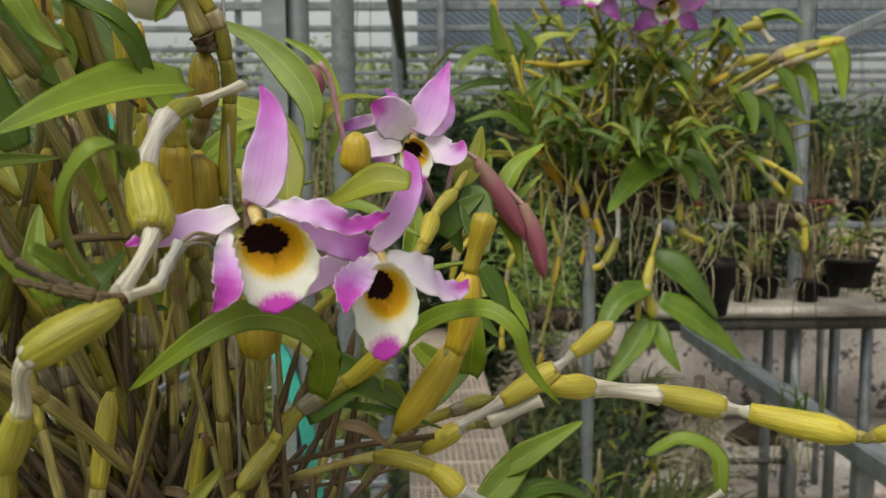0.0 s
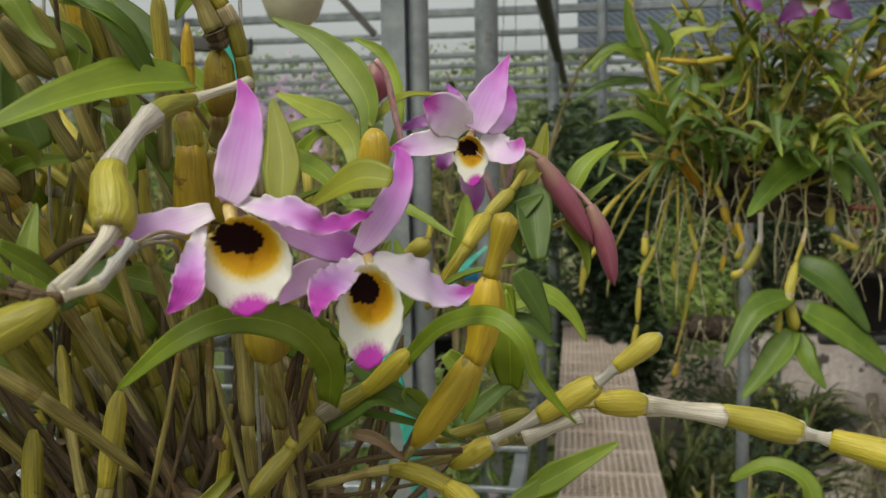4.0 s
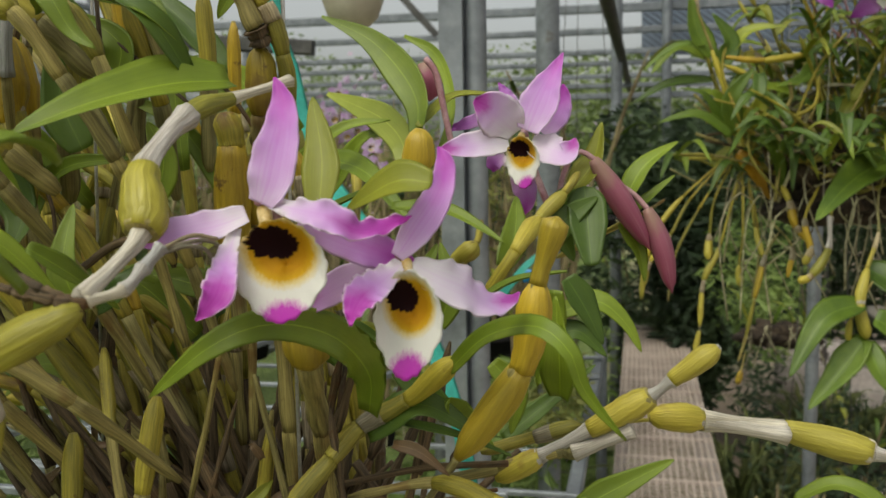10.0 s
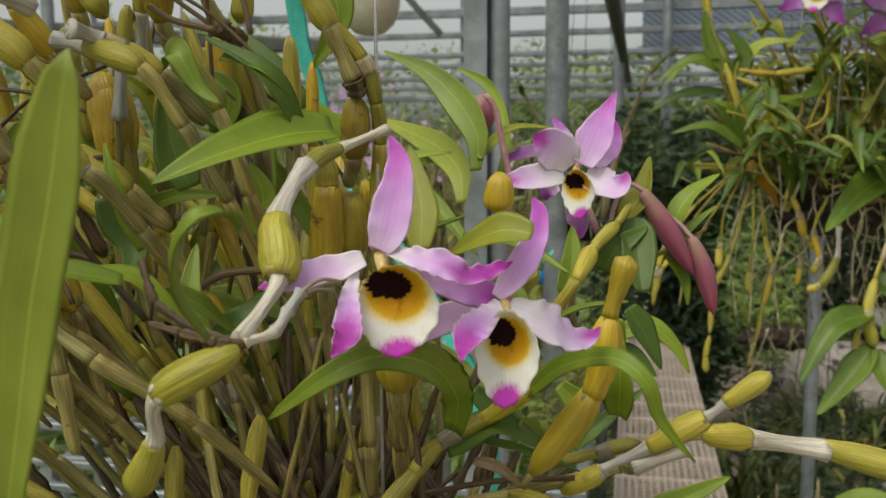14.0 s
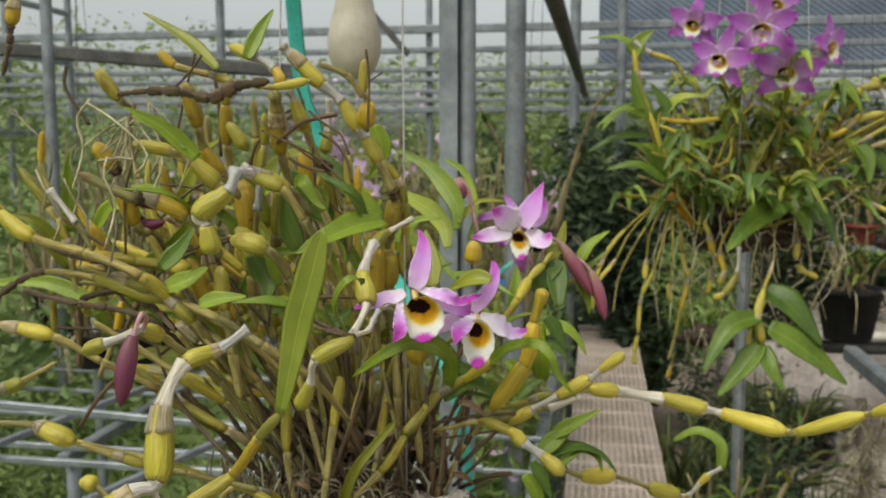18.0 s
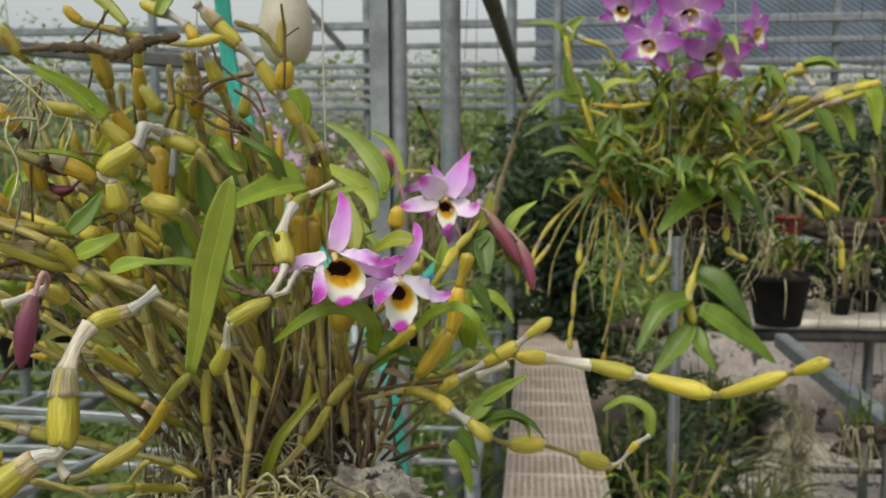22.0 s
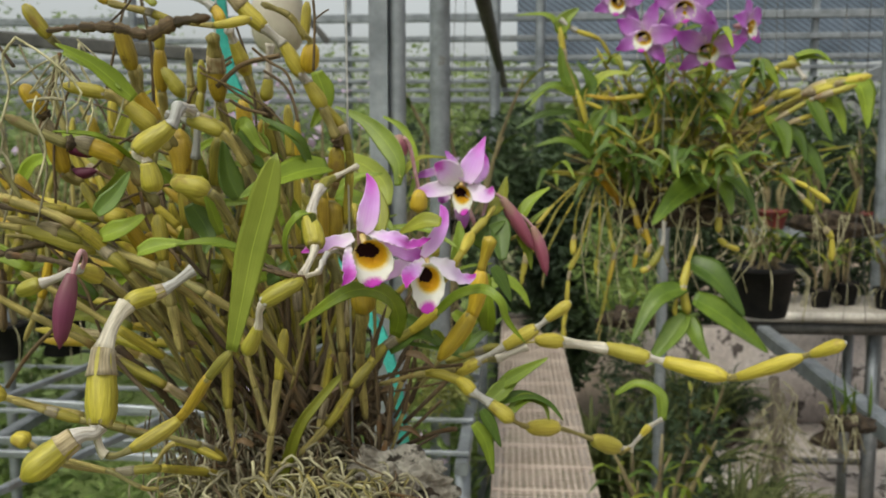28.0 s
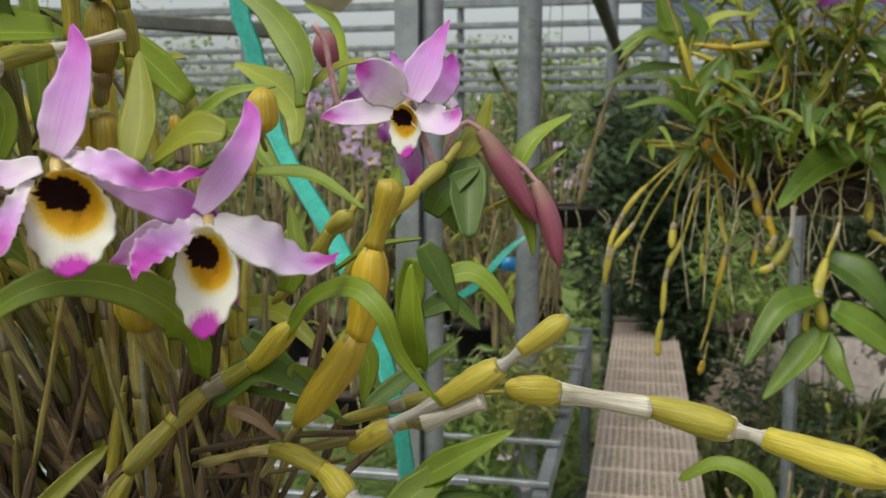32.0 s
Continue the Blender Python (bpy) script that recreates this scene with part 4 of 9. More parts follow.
# far bench rails seen below the buds
bench_far = thing("tiered_bench", (-0.2, 3.0, 0), "tiered galvanised bench holding potted orchids", "bench")
for y, z in ((1.78, 0.80), (2.02, 0.80), (2.25, 0.80), (2.47, 0.80), (2.68, 0.80), (2.92, 0.80), (3.2, 0.80)):
    bar("slat", (-2.2, y, z), (0.035, y, z), 0.013, 0.011, STEEL, bench_far)
for x in (-2.1, -1.1, 0.02):
    bar("cross_rail", (x, 1.75, 0.775), (x, 3.25, 0.775), 0.03, 0.03, STEEL, bench_far)
    for y in (1.8, 3.2):
        pipe("leg", (x, y, 0), (x, y, 0.765), 0.018, STEEL, bench_far)

# ---------------------------------------------------------------- planting in the distance
def leaf_cloud(name, mat, boxes, n, size, seed, label, category="foliage", kind="stuff", slim=0.45):
    """Many small pointed leaves, each with a fold, spread over lumpy masses."""
    rng = np.random.default_rng(seed)
    verts, faces = [], []
    weights = np.array([b[6] if len(b) > 6 else 1.0 for b in boxes])
    pick = rng.choice(len(boxes), n, p=weights / weights.sum())
    for k in pick:
        x0, y0, z0, x1, y1, z1 = boxes[k][:6]
        while True:
            q = rng.uniform(-1, 1, 3)
            if q @ q < 1 + 0.3 * noise.noise((q[0] * 2 + k, q[1] * 2, q[2] * 2)):
                break
        p = np.array([(x0 + x1) / 2 + q[0] * (x1 - x0) / 2, (y0 + y1) / 2 + q[1] * (y1 - y0) / 2, (z0 + z1) / 2 + q[2] * (z1 - z0) / 2])
        if noise.noise((p[0] * 1.7, p[1] * 1.7, p[2] * 1.7)) < -0.12:
            continue
        d = unit(np.array([rng.normal(), rng.normal(), rng.normal() * 0.6 - 0.1]))
        s = unit(np.cross(d, rng.normal(size=3)))
        u = np.cross(s, d)
        ln = size * rng.uniform(0.5, 1.3)
        w = ln * slim * 0.5
        b = len(verts)
        verts += [p, p + d * ln * 0.45 + s * w + u * w * 0.3, p + d * ln - u * ln * 0.12, p + d * ln * 0.45 - s * w + u * w * 0.3, p + d * ln * 0.5 - u * w * 0.1]
        faces += [(b, b + 1, b + 4), (b + 1, b + 2, b + 4), (b + 2, b + 3, b + 4), (b + 3, b, b + 4)]
    return tagged(part(name, (verts, faces), mat, smooth=False), label, category, kind=kind)


leaf_cloud("far_trees", GREEN_FAR, [(-12, 11, -0.5, -3, 15, 3.5, 4), (-6, 12, -0.5, 1.5, 16, 3.0, 4), (-2, 8.5, 0.3, 2.5, 10.5, 2.45, 3), (1, 11, -0.5, 7, 15, 2.6, 2), (6, 10, 0, 13, 15, 3.0, 1), (-9, 5, 0, -4.5, 11, 2.7, 3)], 60000, 0.11, 3, "dense green trees and shrubs beyond the greenhouse")
leaf_cloud("shrub_row", GREEN_SHADED, [(-1.7, 3.6, 0.7, -0.05, 4.3, 1.50, 1.4), (-1.2, 4.6, 0.6, 0.0, 5.6, 1.62, 1.5), (-0.15, 4.7, 0.1, 0.5, 5.5, 1.55, 1.6), (0.03, 4.42, 0.0, 0.36, 4.9, 0.95, 1.0), (0.1, 4.6, 0.3, 1.8, 5.8, 1.55, 2.4), (1.5, 4.4, 0.2, 3.6, 5.8, 1.6, 2), (0.25, 3.9, 0.5, 1.0, 4.6, 1.74, 2.5), (0.9, 3.95, 0.7, 2.4, 4.6, 1.78, 2.5), (0.12, 4.9, 0.3, 2.6, 5.7, 1.75, 2.5), (0.22, 4.5, 0.9, 0.62, 5.4, 1.62, 2.2), (0.20, 4.0, 0.25, 0.62, 4.7, 1.45, 3.0), (1.1, 4.8, 0.0, 3.4, 5.5, 1.35, 2.5), (-0.08, 3.9, 0.75, 0.26, 4.35, 1.62, 0.7), (-0.10, 5.3, 0.7, 0.45, 6.1, 1.75, 1.6)], 62000, 0.080, 5, "rows of leafy pot plants on far benches", slim=0.3)
leaf_cloud("bench_plants", GREEN_NEAR, [(-0.75, 1.8, 0.25, 0.0, 2.5, 0.72, 2), (-1.6, 1.9, 0.3, -0.5, 3.2, 0.75, 2), (-0.45, 2.5, 0.4, 0.03, 3.2, 0.95, 2), (-0.35, 3.2, 0.2, 0.06, 4.4, 0.9, 1.5), (-0.30, 1.9, 0.45, 0.02, 2.5, 0.95, 1.2)], 6500, 0.05, 41, "mixed small plants growing through the bench", slim=0.25)
leaf_cloud("bench_seedlings", SEEDLING, [(-0.16, 1.98, 0.78, 0.03, 2.5, 0.96, 2.0), (-0.5, 2.0, 0.78, -0.2, 2.3, 0.93, 1.0)], 2600, 0.035, 58, "yellowish small seedlings crowded on the bench", slim=0.18)
leaf_cloud("pale_seedlings", GREEN_NEAR, [(0.36, 2.9, 0.75, 0.72, 3.5, 1.30, 2.0), (0.5, 3.4, 0.7, 1.0, 3.9, 1.15, 1.0)], 1500, 0.055, 57, "thin pale green leaves of potted seedlings", slim=0.22)
leaf_cloud("low_shrubs", GREEN_SHADED, [(0.40, 2.1, 0.0, 0.66, 3.3, 0.62, 2), (0.55, 2.5, 0.05, 0.85, 3.3, 0.72, 2), (0.42, 3.2, 0.3, 0.64, 3.9, 0.95, 1.5)], 3200, 0.045, 31, "dark low shrubs and ferns beside the staging", slim=0.3)
leaf_cloud("left_bushes", GREEN_FAR, [(-3.5, 3.4, 0.2, -1.9, 5.2, 1.75, 2), (-3.0, 4.4, 0.3, -1.2, 5.6, 1.8, 1.5), (-5.5, 4.0, 0.0, -3.4, 7.0, 2.2, 2), (-2.4, 1.8, 0.0, -1.2, 3.0, 1.1, 1.2)], 15000, 0.085, 17, "sunlit green bushes beside the greenhouse", slim=0.35)
leaf_cloud("weeds", GREEN_NEAR, [(-3.4, 1.2, -0.1, -1.0, 4.2, 0.35, 3), (-1.6, 0.6, -0.1, -0.3, 2.4, 0.45, 2), (0.5, 1.5, -0.1, 1.0, 2.2, 0.30, 0.5), (1.0, 2.1, -0.05, 1.6, 3.0, 0.18, 0.3), (-0.7, 2.4, -0.1, 0.05, 4.6, 0.55, 2.0)], 16000, 0.07, 7, "rough green weeds and ferns on the ground", "weeds", slim=0.25)
leaf_cloud("thicket_leaves", SEEDLING, [(-1.0, 2.7, 0.95, -0.1, 3.3, 1.50, 3), (-1.9, 2.7, 0.9, -0.9, 3.3, 1.45, 1.5)], 1700, 0.075, 66, "narrow yellowish leaves of the old orchids behind", slim=0.16)
rng = random.Random(67)
thicket = []
for _ in range(310):
    x, y = rng.uniform(-1.9, -0.06), rng.uniform(2.65, 3.4)
    foot = np.array([x, y, 0.84])
    rise = np.array([rng.gauss(0, 0.07), rng.gauss(0, 0.05), rng.uniform(0.34, 0.76)])
    thicket.append(tube(spline([foot, foot + rise * 0.5 + [rng.uniform(-0.03, 0.03), 0, 0], foot + rise], 9), rng.uniform(0.0026, 0.0050) * np.array([0.8, 1.1, 0.8, 1.1, 0.8, 1.1, 0.8, 1.0, 0.3]), 5))
tagged(part("cane_thicket", join(*thicket), CANE_FAR), "thicket of thin brown old orchid canes", "canes", kind="stuff")
leaf_cloud("far_blooms", BLOOM_FAR, [(-1.1, 2.6, 1.25, -0.15, 3.2, 1.75, 3), (-2.2, 2.9, 1.1, -1.2, 3.6, 1.6, 1.0), (-0.15, 2.9, 1.15, 0.05, 3.3, 1.55, 0.7), (-0.62, 1.9, 0.80, -0.40, 2.2, 0.98, 0.6), (-0.30, 1.9, 0.55, 0.0, 2.4, 0.78, 0.6)], 230, 0.034, 9, "sprays of small mauve and white orchid blooms", "flowers", slim=0.8)


def potted_orchid(x, y, z, h, seed, pot=BLACK, r=0.07, hang=0.0, group="pot plants on the benches", deep=1.7):
    """A pot with bark, upright brown canes, narrow leaves and thin roots."""
    rng = random.Random(seed)
    name = "hanging_pot_plant" if hang else "pot_plant"
    word = {BLACK: "black plastic", RED: "red-brown"}[pot]
    t = thing(name, (x, y, z), f"orchid with old canes in a {word} pot" + (" on wire" if hang else ""), "pot plant", group)
    ph = r * deep
    part("pot", lathe([(r * 0.72, 0), (r * 0.74, 0.004), (r * 0.98, ph * 0.88), (r * 1.06, ph * 0.89), (r * 1.06, ph), (r * 0.97, ph), (r * 0.93, ph * 0.9)], (x, y, z)), pot, t)
    part("bark_fill", lathe([(r * 0.9, ph * 0.80), (r * 0.92, ph * 0.9), (r * 0.5, ph * 0.96), (0.01, ph * 0.98)], (x, y, z)), SOIL, t)
    for _ in range(rng.randint(5, 9)):
        a, lean = rng.uniform(0, 6.28), rng.uniform(0.05, 0.4)
        hh = h * rng.uniform(0.5, 1.0)
        b = (x + 0.5 * r * math.cos(a), y + 0.5 * r * math.sin(a), z + ph * 0.9)
        e = (b[0] + lean * hh * math.cos(a), b[1] + lean * hh * math.sin(a), b[2] + hh)
        mid = ((b[0] + e[0]) / 2 - 0.02 * math.cos(a), (b[1] + e[1]) / 2, (b[2] + e[2]) / 2)
        part("cane", tube(spline([b, mid, e], 10), 0.0055 * np.array([0.7, 1, 0.8, 1.1, 0.8, 1.1, 0.8, 1.0, 0.7, 0.4]), 6), CANE_FAR, t)
        for q in range(rng.randint(1, 3)):
            f = rng.uniform(0.5, 1.0)
            p0 = np.array(b) + (np.array(e) - np.array(b)) * f
            aa = rng.uniform(0, 6.28)
            d = np.array([math.cos(aa), math.sin(aa), rng.uniform(0.0, 0.8)]) * rng.uniform(0.06, 0.12)
            leaf(t, [p0, p0 + d * 0.6 + np.array([0, 0, 0.01]), p0 + d - np.array([0, 0, 0.02])], 0.02, (0, 0, 1), rng.choice([LEAF, LEAF_DARK, LEAF_OLIVE]), nl=8)
    for _ in range(rng.randint(6, 11)):
        a = rng.uniform(0, 6.28)
        p0 = np.array([x + r * math.cos(a), y + r * math.sin(a), z + ph])
        part("root", tube(spline([p0, p0 + [0.03 * math.cos(a), 0.03 * math.sin(a), -0.03], p0 + [0.02 * math.cos(a), 0.02 * math.sin(a), -ph * rng.uniform(0.7, 1.6)]], 8), rng.uniform(0.0010, 0.0020), 5), ROOT, t)
    if hang:
        for k in range(3):
            a = 2.1 * k + 0.4
            part("hanger_wire", tube(spline([(x + r * math.cos(a), y + r * math.sin(a), z + ph), (x, y, z + hang)], 3), 0.0010, 5), STEEL_DARK, t)
        part("hanger_hook", tube(spline([(x, y, z + hang), (x, y, 3.2)], 3), 0.0010, 5), STEEL_DARK, t)
    return t


for k, (x, y, r, h) in enumerate([(-0.42, 2.0, 0.05, 0.18), (-0.16, 2.44, 0.055, 0.25)]):
    potted_orchid(x, y, 0.8065, h, 130 + k, BLACK, r)
rng = random.Random(11)
for k, (x, y) in enumerate([(-0.25, 2.62), (-0.52, 2.7), (-0.78, 2.6), (-1.05, 2.75), (-1.32, 2.62), (-1.6, 2.7), (-0.38, 3.05), (-0.68, 3.1), (-0.98, 3.15), (-1.25, 3.05), (-1.55, 3.2), (-0.12, 3.1), (-1.85, 2.9), (-2.05, 3.2)]):
    potted_orchid(x, y, 0.8065, rng.uniform(0.35, 0.6), 40 + k, BLACK, rng.uniform(0.06, 0.085))
for k, (x, y, z, r) in enumerate([(1.0, 3.3, 0.873, 0.045), (1.14, 3.38, 0.873, 0.05), (1.27, 3.27, 0.873, 0.04), (1.38, 3.34, 0.873, 0.05), (1.50, 3.26, 0.873, 0.045), (1.62, 3.36, 0.873, 0.05)]):
    potted_orchid(x, y, z, rng.uniform(0.15, 0.3), 70 + k, BLACK, r)
shelf = thing("pot_shelf", (2.0, 3.65, 0), "high galvanised rail shelf carrying red-brown pots", "shelf")
for y in (3.56, 3.66, 3.76):
    bar("rail", (1.08, y, 1.115), (3.3, y, 1.115), 0.02, 0.022, STEEL, shelf)
for x in (1.12, 2.15, 3.26):
    bar("cross_rail", (x, 3.53, 1.092), (x, 3.79, 1.092), 0.022, 0.022, STEEL, shelf)
    pipe("leg", (x + 0.62, 3.66, 0), (x + 0.62, 3.66, 1.103), 0.014, STEEL, shelf)
for k, (x, r, colour) in enumerate([(1.19, 0.062, RED), (1.36, 0.06, BLACK), (1.54, 0.055, RED), (1.70, 0.065, RED), (1.88, 0.065, BLACK), (2.06, 0.06, RED), (2.28, 0.065, RED), (2.52, 0.07, BLACK), (2.8, 0.065, RED)]):
    potted_orchid(x, 3.66, 1.127, rng.uniform(0.18, 0.34), 150 + k, colour, r, 0.0, "pots on the high shelf", 1.25)
for k, (x, y, z) in enumerate([(1.52, 3.0, 0.97), (1.72, 2.9, 0.93)]):
    potted_orchid(x, y, z, 0.16, 170 + k, BLACK, 0.085, 0.9, "hanging pots", 1.1)
potted_orchid(0.76, 2.15, 1.05, 0.12, 83, BLACK, 0.075, 1.1, "hanging pots")
potted_orchid(-1.18, 2.05, 0.93, 0.15, 85, BLACK, 0.055, 1.2, "hanging pots")
potted_orchid(0.0, 2.42, 1.225, 0.42, 86, BLACK, 0.088, 1.3, "hanging pots", 0.55)
plank = thing("plank_bench", (0.55, 2.2, 0), "low plank bench holding black pots", "bench")
for y in (1.93, 2.09, 2.25, 2.41):
    part("plank", box(0.40, y - 0.07, 0.165, 0.74, y + 0.07, 0.19, 0.004), WOOD, plank)
for x in (0.43, 0.71):
    for y in (1.9, 2.44):
        part("leg", box(x - 0.02, y - 0.02, 0, x + 0.02, y + 0.02, 0.164, 0.003), WOOD, plank)
potted_orchid(0.48, 2.36, 0.191, 0.30, 87, BLACK, 0.075)
potted_orchid(0.50, 2.02, 0.191, 0.22, 91, BLACK, 0.075)
potted_orchid(0.65, 2.20, 0.191, 0.22, 92, BLACK, 0.075)
potted_orchid(0.47, 1.86, 0.42, 0.28, 88, BLACK, 0.085, 1.5, "hanging pots")
potted_orchid(0.72, 3.0, 0.0, 0.5, 89, BLACK, 0.13)
potted_orchid(0.20, 5.0, 0.0, 0.9, 90, BLACK, 0.16)

flowering = thing("pot_plant", (-0.62, 2.44, 0.8065), "flowering orchid with pale mauve blooms in a black pot", "pot plant", "pot plants on the benches")
part("pot", lathe([(0.055, 0), (0.057, 0.004), (0.075, 0.12), (0.08, 0.121), (0.08, 0.136), (0.073, 0.136), (0.07, 0.12)], (-0.62, 2.44, 0.8065)), BLACK, flowering)
part("bark_fill", lathe([(0.07, 0.108), (0.072, 0.122), (0.04, 0.13), (0.01, 0.133)], (-0.62, 2.44, 0.8065)), SOIL, flowering)
rng = random.Random(63)
for x, y, z in ((-0.680, 2.439, 1.552), (-0.658, 2.475, 1.532), (-0.601, 2.454, 1.535), (-0.627, 2.482, 1.487), (-0.595, 2.485, 1.501), (-0.539, 2.418, 1.456), (-0.553, 2.412, 1.418), (-0.552, 2.510, 1.401), (-0.503, 2.441, 1.387), (-0.632, 2.438, 1.599), (-0.729, 2.529, 1.521)):
    base = np.array([-0.62 + rng.uniform(-0.04, 0.04), 2.44 + rng.uniform(-0.04, 0.04), 0.92])
    tip = np.array([x, y, z])
    part("cane", tube(spline([base, base * 0.45 + tip * 0.55 + [rng.uniform(-0.04, 0.04), 0.02, 0.03], tip + [0, 0.02, -0.01]], 12), 0.0045 * np.array([0.8, 1, 0.8, 1.1, 0.8, 1.1, 0.8, 1.0, 0.8, 1.0, 0.7, 0.3]), 6), CANE_FAR, flowering)
    simple_bloom(flowering, tip, (rng.uniform(-0.3, 0.5), -1, rng.uniform(-0.2, 0.2)), (rng.uniform(-0.3, 0.3), 0, 1), rng.uniform(0.055, 0.072), rng, PETAL_MAUVE)

# ---------------------------------------------------------------- the orchid in bloom
orchid = thing("orchid_plant", (-0.01, 0.42, 1.24), "large hanging orchid with yellow jointed canes and lilac blooms", "orchid")
# canes of the right side
cane(orchid, [(0.0203, 0.4000, 1.3291), (0.0327, 0.4100, 1.3435), (0.0410, 0.4200, 1.3530), (0.0592, 0.4200, 1.3640), (0.0789, 0.4100, 1.3815)], "ooop", [0.0051,0.0049,0.0047,0.0056])
cane(orchid, [(0.0651, 0.4120, 1.3268), (0.0782, 0.4120, 1.3457), (0.1004, 0.4120, 1.3777), (0.1066, 0.4120, 1.4074), (0.1134, 0.4120, 1.4302)], "sttk", [0.0027,0.0060,0.0060,0.0048])
cane(orchid, [(0.0604, 0.4400, 1.3249), (0.0886, 0.4400, 1.3331), (0.1105, 0.4400, 1.3405), (0.1164, 0.4400, 1.3407), (0.1380, 0.4400, 1.3505)], "sssw", 0.0048)
cane(orchid, [(0.0875, 0.4400, 1.3286), (0.1040, 0.4400, 1.3385), (0.1225, 0.4400, 1.3499), (0.1439, 0.4400, 1.3631), (0.1514, 0.4400, 1.3692), (0.1673, 0.4400, 1.3817)], "pwpwp", [0.0058,0.0038,0.0069,0.0034,0.0056])
cane(orchid, [(0.0800, 0.4500, 1.3353), (0.1010, 0.4500, 1.3425), (0.1192, 0.4500, 1.3482), (0.1436, 0.4550, 1.3497), (0.1636, 0.4600, 1.3484), (0.1956, 0.4720, 1.3408)], "oopsw", [0.0033,0.0040,0.0012,0.0061,0.0047])
cane(orchid, [(0.1437, 0.4550, 1.3512), (0.1631, 0.4600, 1.3493), (0.1954, 0.4750, 1.3419), (0.2272, 0.4750, 1.3347), (0.2384, 0.4740, 1.3323), (0.2790, 0.4550, 1.3269), (0.2848, 0.4500, 1.3284), (0.3223, 0.4300, 1.3485), (0.3263, 0.4250, 1.3510), (0.3433, 0.4120, 1.3621)], "pwpwpspsp", [0.0075,0.0054,0.0084,0.0046,0.0088,0.0054,0.0071,0.0042,0.0063])
cane(orchid, [(0.0357, 0.4200, 1.3257), (0.0704, 0.4100, 1.3373), (0.0925, 0.4000, 1.3352), (0.1023, 0.3950, 1.3289), (0.1136, 0.3930, 1.3223), (0.1285, 0.3900, 1.3115)], "sopwp", [0.0038,0.0045,0.0064,0.0049,0.0068])
cane(orchid, [(0.1216, 0.4200, 1.3064), (0.1384, 0.4500, 1.2891), (0.1631, 0.4800, 1.2788), (0.1900, 0.5100, 1.2611), (0.2123, 0.5300, 1.2480), (0.2244, 0.5350, 1.2453)], "spspw", [0.0036,0.0086,0.0036,0.0096,0.0041])
cane(orchid, [(0.2137, 0.5300, 1.2420), (0.2225, 0.5300, 1.2484), (0.2311, 0.5300, 1.2589), (0.2376, 0.5300, 1.2661), (0.2471, 0.5300, 1.2724)], "swpw", [0.0028,0.0028,0.0042,0.0028])
cane(orchid, [(0.0336, 0.5000, 1.3707), (0.0501, 0.5000, 1.3873), (0.0609, 0.5000, 1.4034), (0.0702, 0.5000, 1.4114), (0.0694, 0.5200, 1.4199)], "oopo", [0.0031,0.0044,0.0060,0.0023])
cane(orchid, [(0.0724, 0.4800, 1.3837), (0.0899, 0.4800, 1.4103), (0.0962, 0.5100, 1.4211), (0.1070, 0.5200, 1.4323), (0.1131, 0.5250, 1.4413)], "oppo", [0.0037,0.0058,0.0047,0.0026])
cane(orchid, [(0.1005, 0.5500, 1.3995), (0.1225, 0.5600, 1.4105), (0.1410, 0.5620, 1.4200), (0.1516, 0.5620, 1.4266)], "oos", 0.0020)
# white-sheathed old cane beside the blooms
cane(orchid, [(0.0262, 0.4000, 1.4761), (0.0152, 0.3780, 1.4695), (0.0111, 0.3570, 1.4639), (0.0100, 0.3330, 1.4486), (0.0151, 0.3210, 1.4330), (0.0133, 0.2970, 1.4202)], "wlwlw", [0.0028,0.0044,0.0050,0.0084,0.0036], 14, 0.025)
cane(orchid, [(0.0146, 0.2970, 1.4193), (0.0209, 0.3020, 1.4213), (0.0215, 0.3100, 1.4252), (0.0234, 0.3160, 1.4299)], "www", [0.0024,0.0026,0.0028])
cane(orchid, [(0.0143, 0.2942, 1.4180), (-0.0064, 0.2892, 1.4057), (-0.0118, 0.2955, 1.3908), (-0.0195, 0.2970, 1.3750)], "lwl", [0.0064,0.0036,0.0058])
stalk(orchid, [(0.0213, 0.3200, 1.4284), (0.0248, 0.3260, 1.4300), (0.0270, 0.3340, 1.4298), (0.0272, 0.3420, 1.4268)], 0.0006, SHEATH, "dry_twig")
stalk(orchid, [(0.0212, 0.3200, 1.4278), (0.0252, 0.3250, 1.4292), (0.0282, 0.3300, 1.4278), (0.0274, 0.3360, 1.4232)], 0.0006, SHEATH, "dry_twig")
stalk(orchid, [(0.0220, 0.3200, 1.4294), (0.0246, 0.3300, 1.4315), (0.0287, 0.3360, 1.4300)], 0.0006, SHEATH, "dry_twig")
cane(orchid, [(0.0146, 0.2970, 1.4186), (0.0085, 0.2930, 1.4199), (-0.0010, 0.2920, 1.4224), (-0.0113, 0.2940, 1.4243)], "ddd", [0.0024,0.0022,0.0018])
# upper left canes
cane(orchid, [(-0.1410, 0.3300, 1.5555), (-0.1221, 0.3300, 1.5571), (-0.1000, 0.3300, 1.5568), (-0.0816, 0.3300, 1.5527), (-0.0656, 0.3300, 1.5595), (-0.0444, 0.3300, 1.5623)], "ddddd", [0.0027,0.0048,0.0048,0.0064,0.0048])
cane(orchid, [(-0.1181, 0.3400, 1.5815), (-0.1085, 0.3420, 1.5731), (-0.0873, 0.3440, 1.5678), (-0.0722, 0.3460, 1.5626), (-0.0480, 0.3480, 1.5599), (-0.0269, 0.3500, 1.5637)], "gsosp", [0.0043,0.0046,0.0035,0.0033,0.0040])
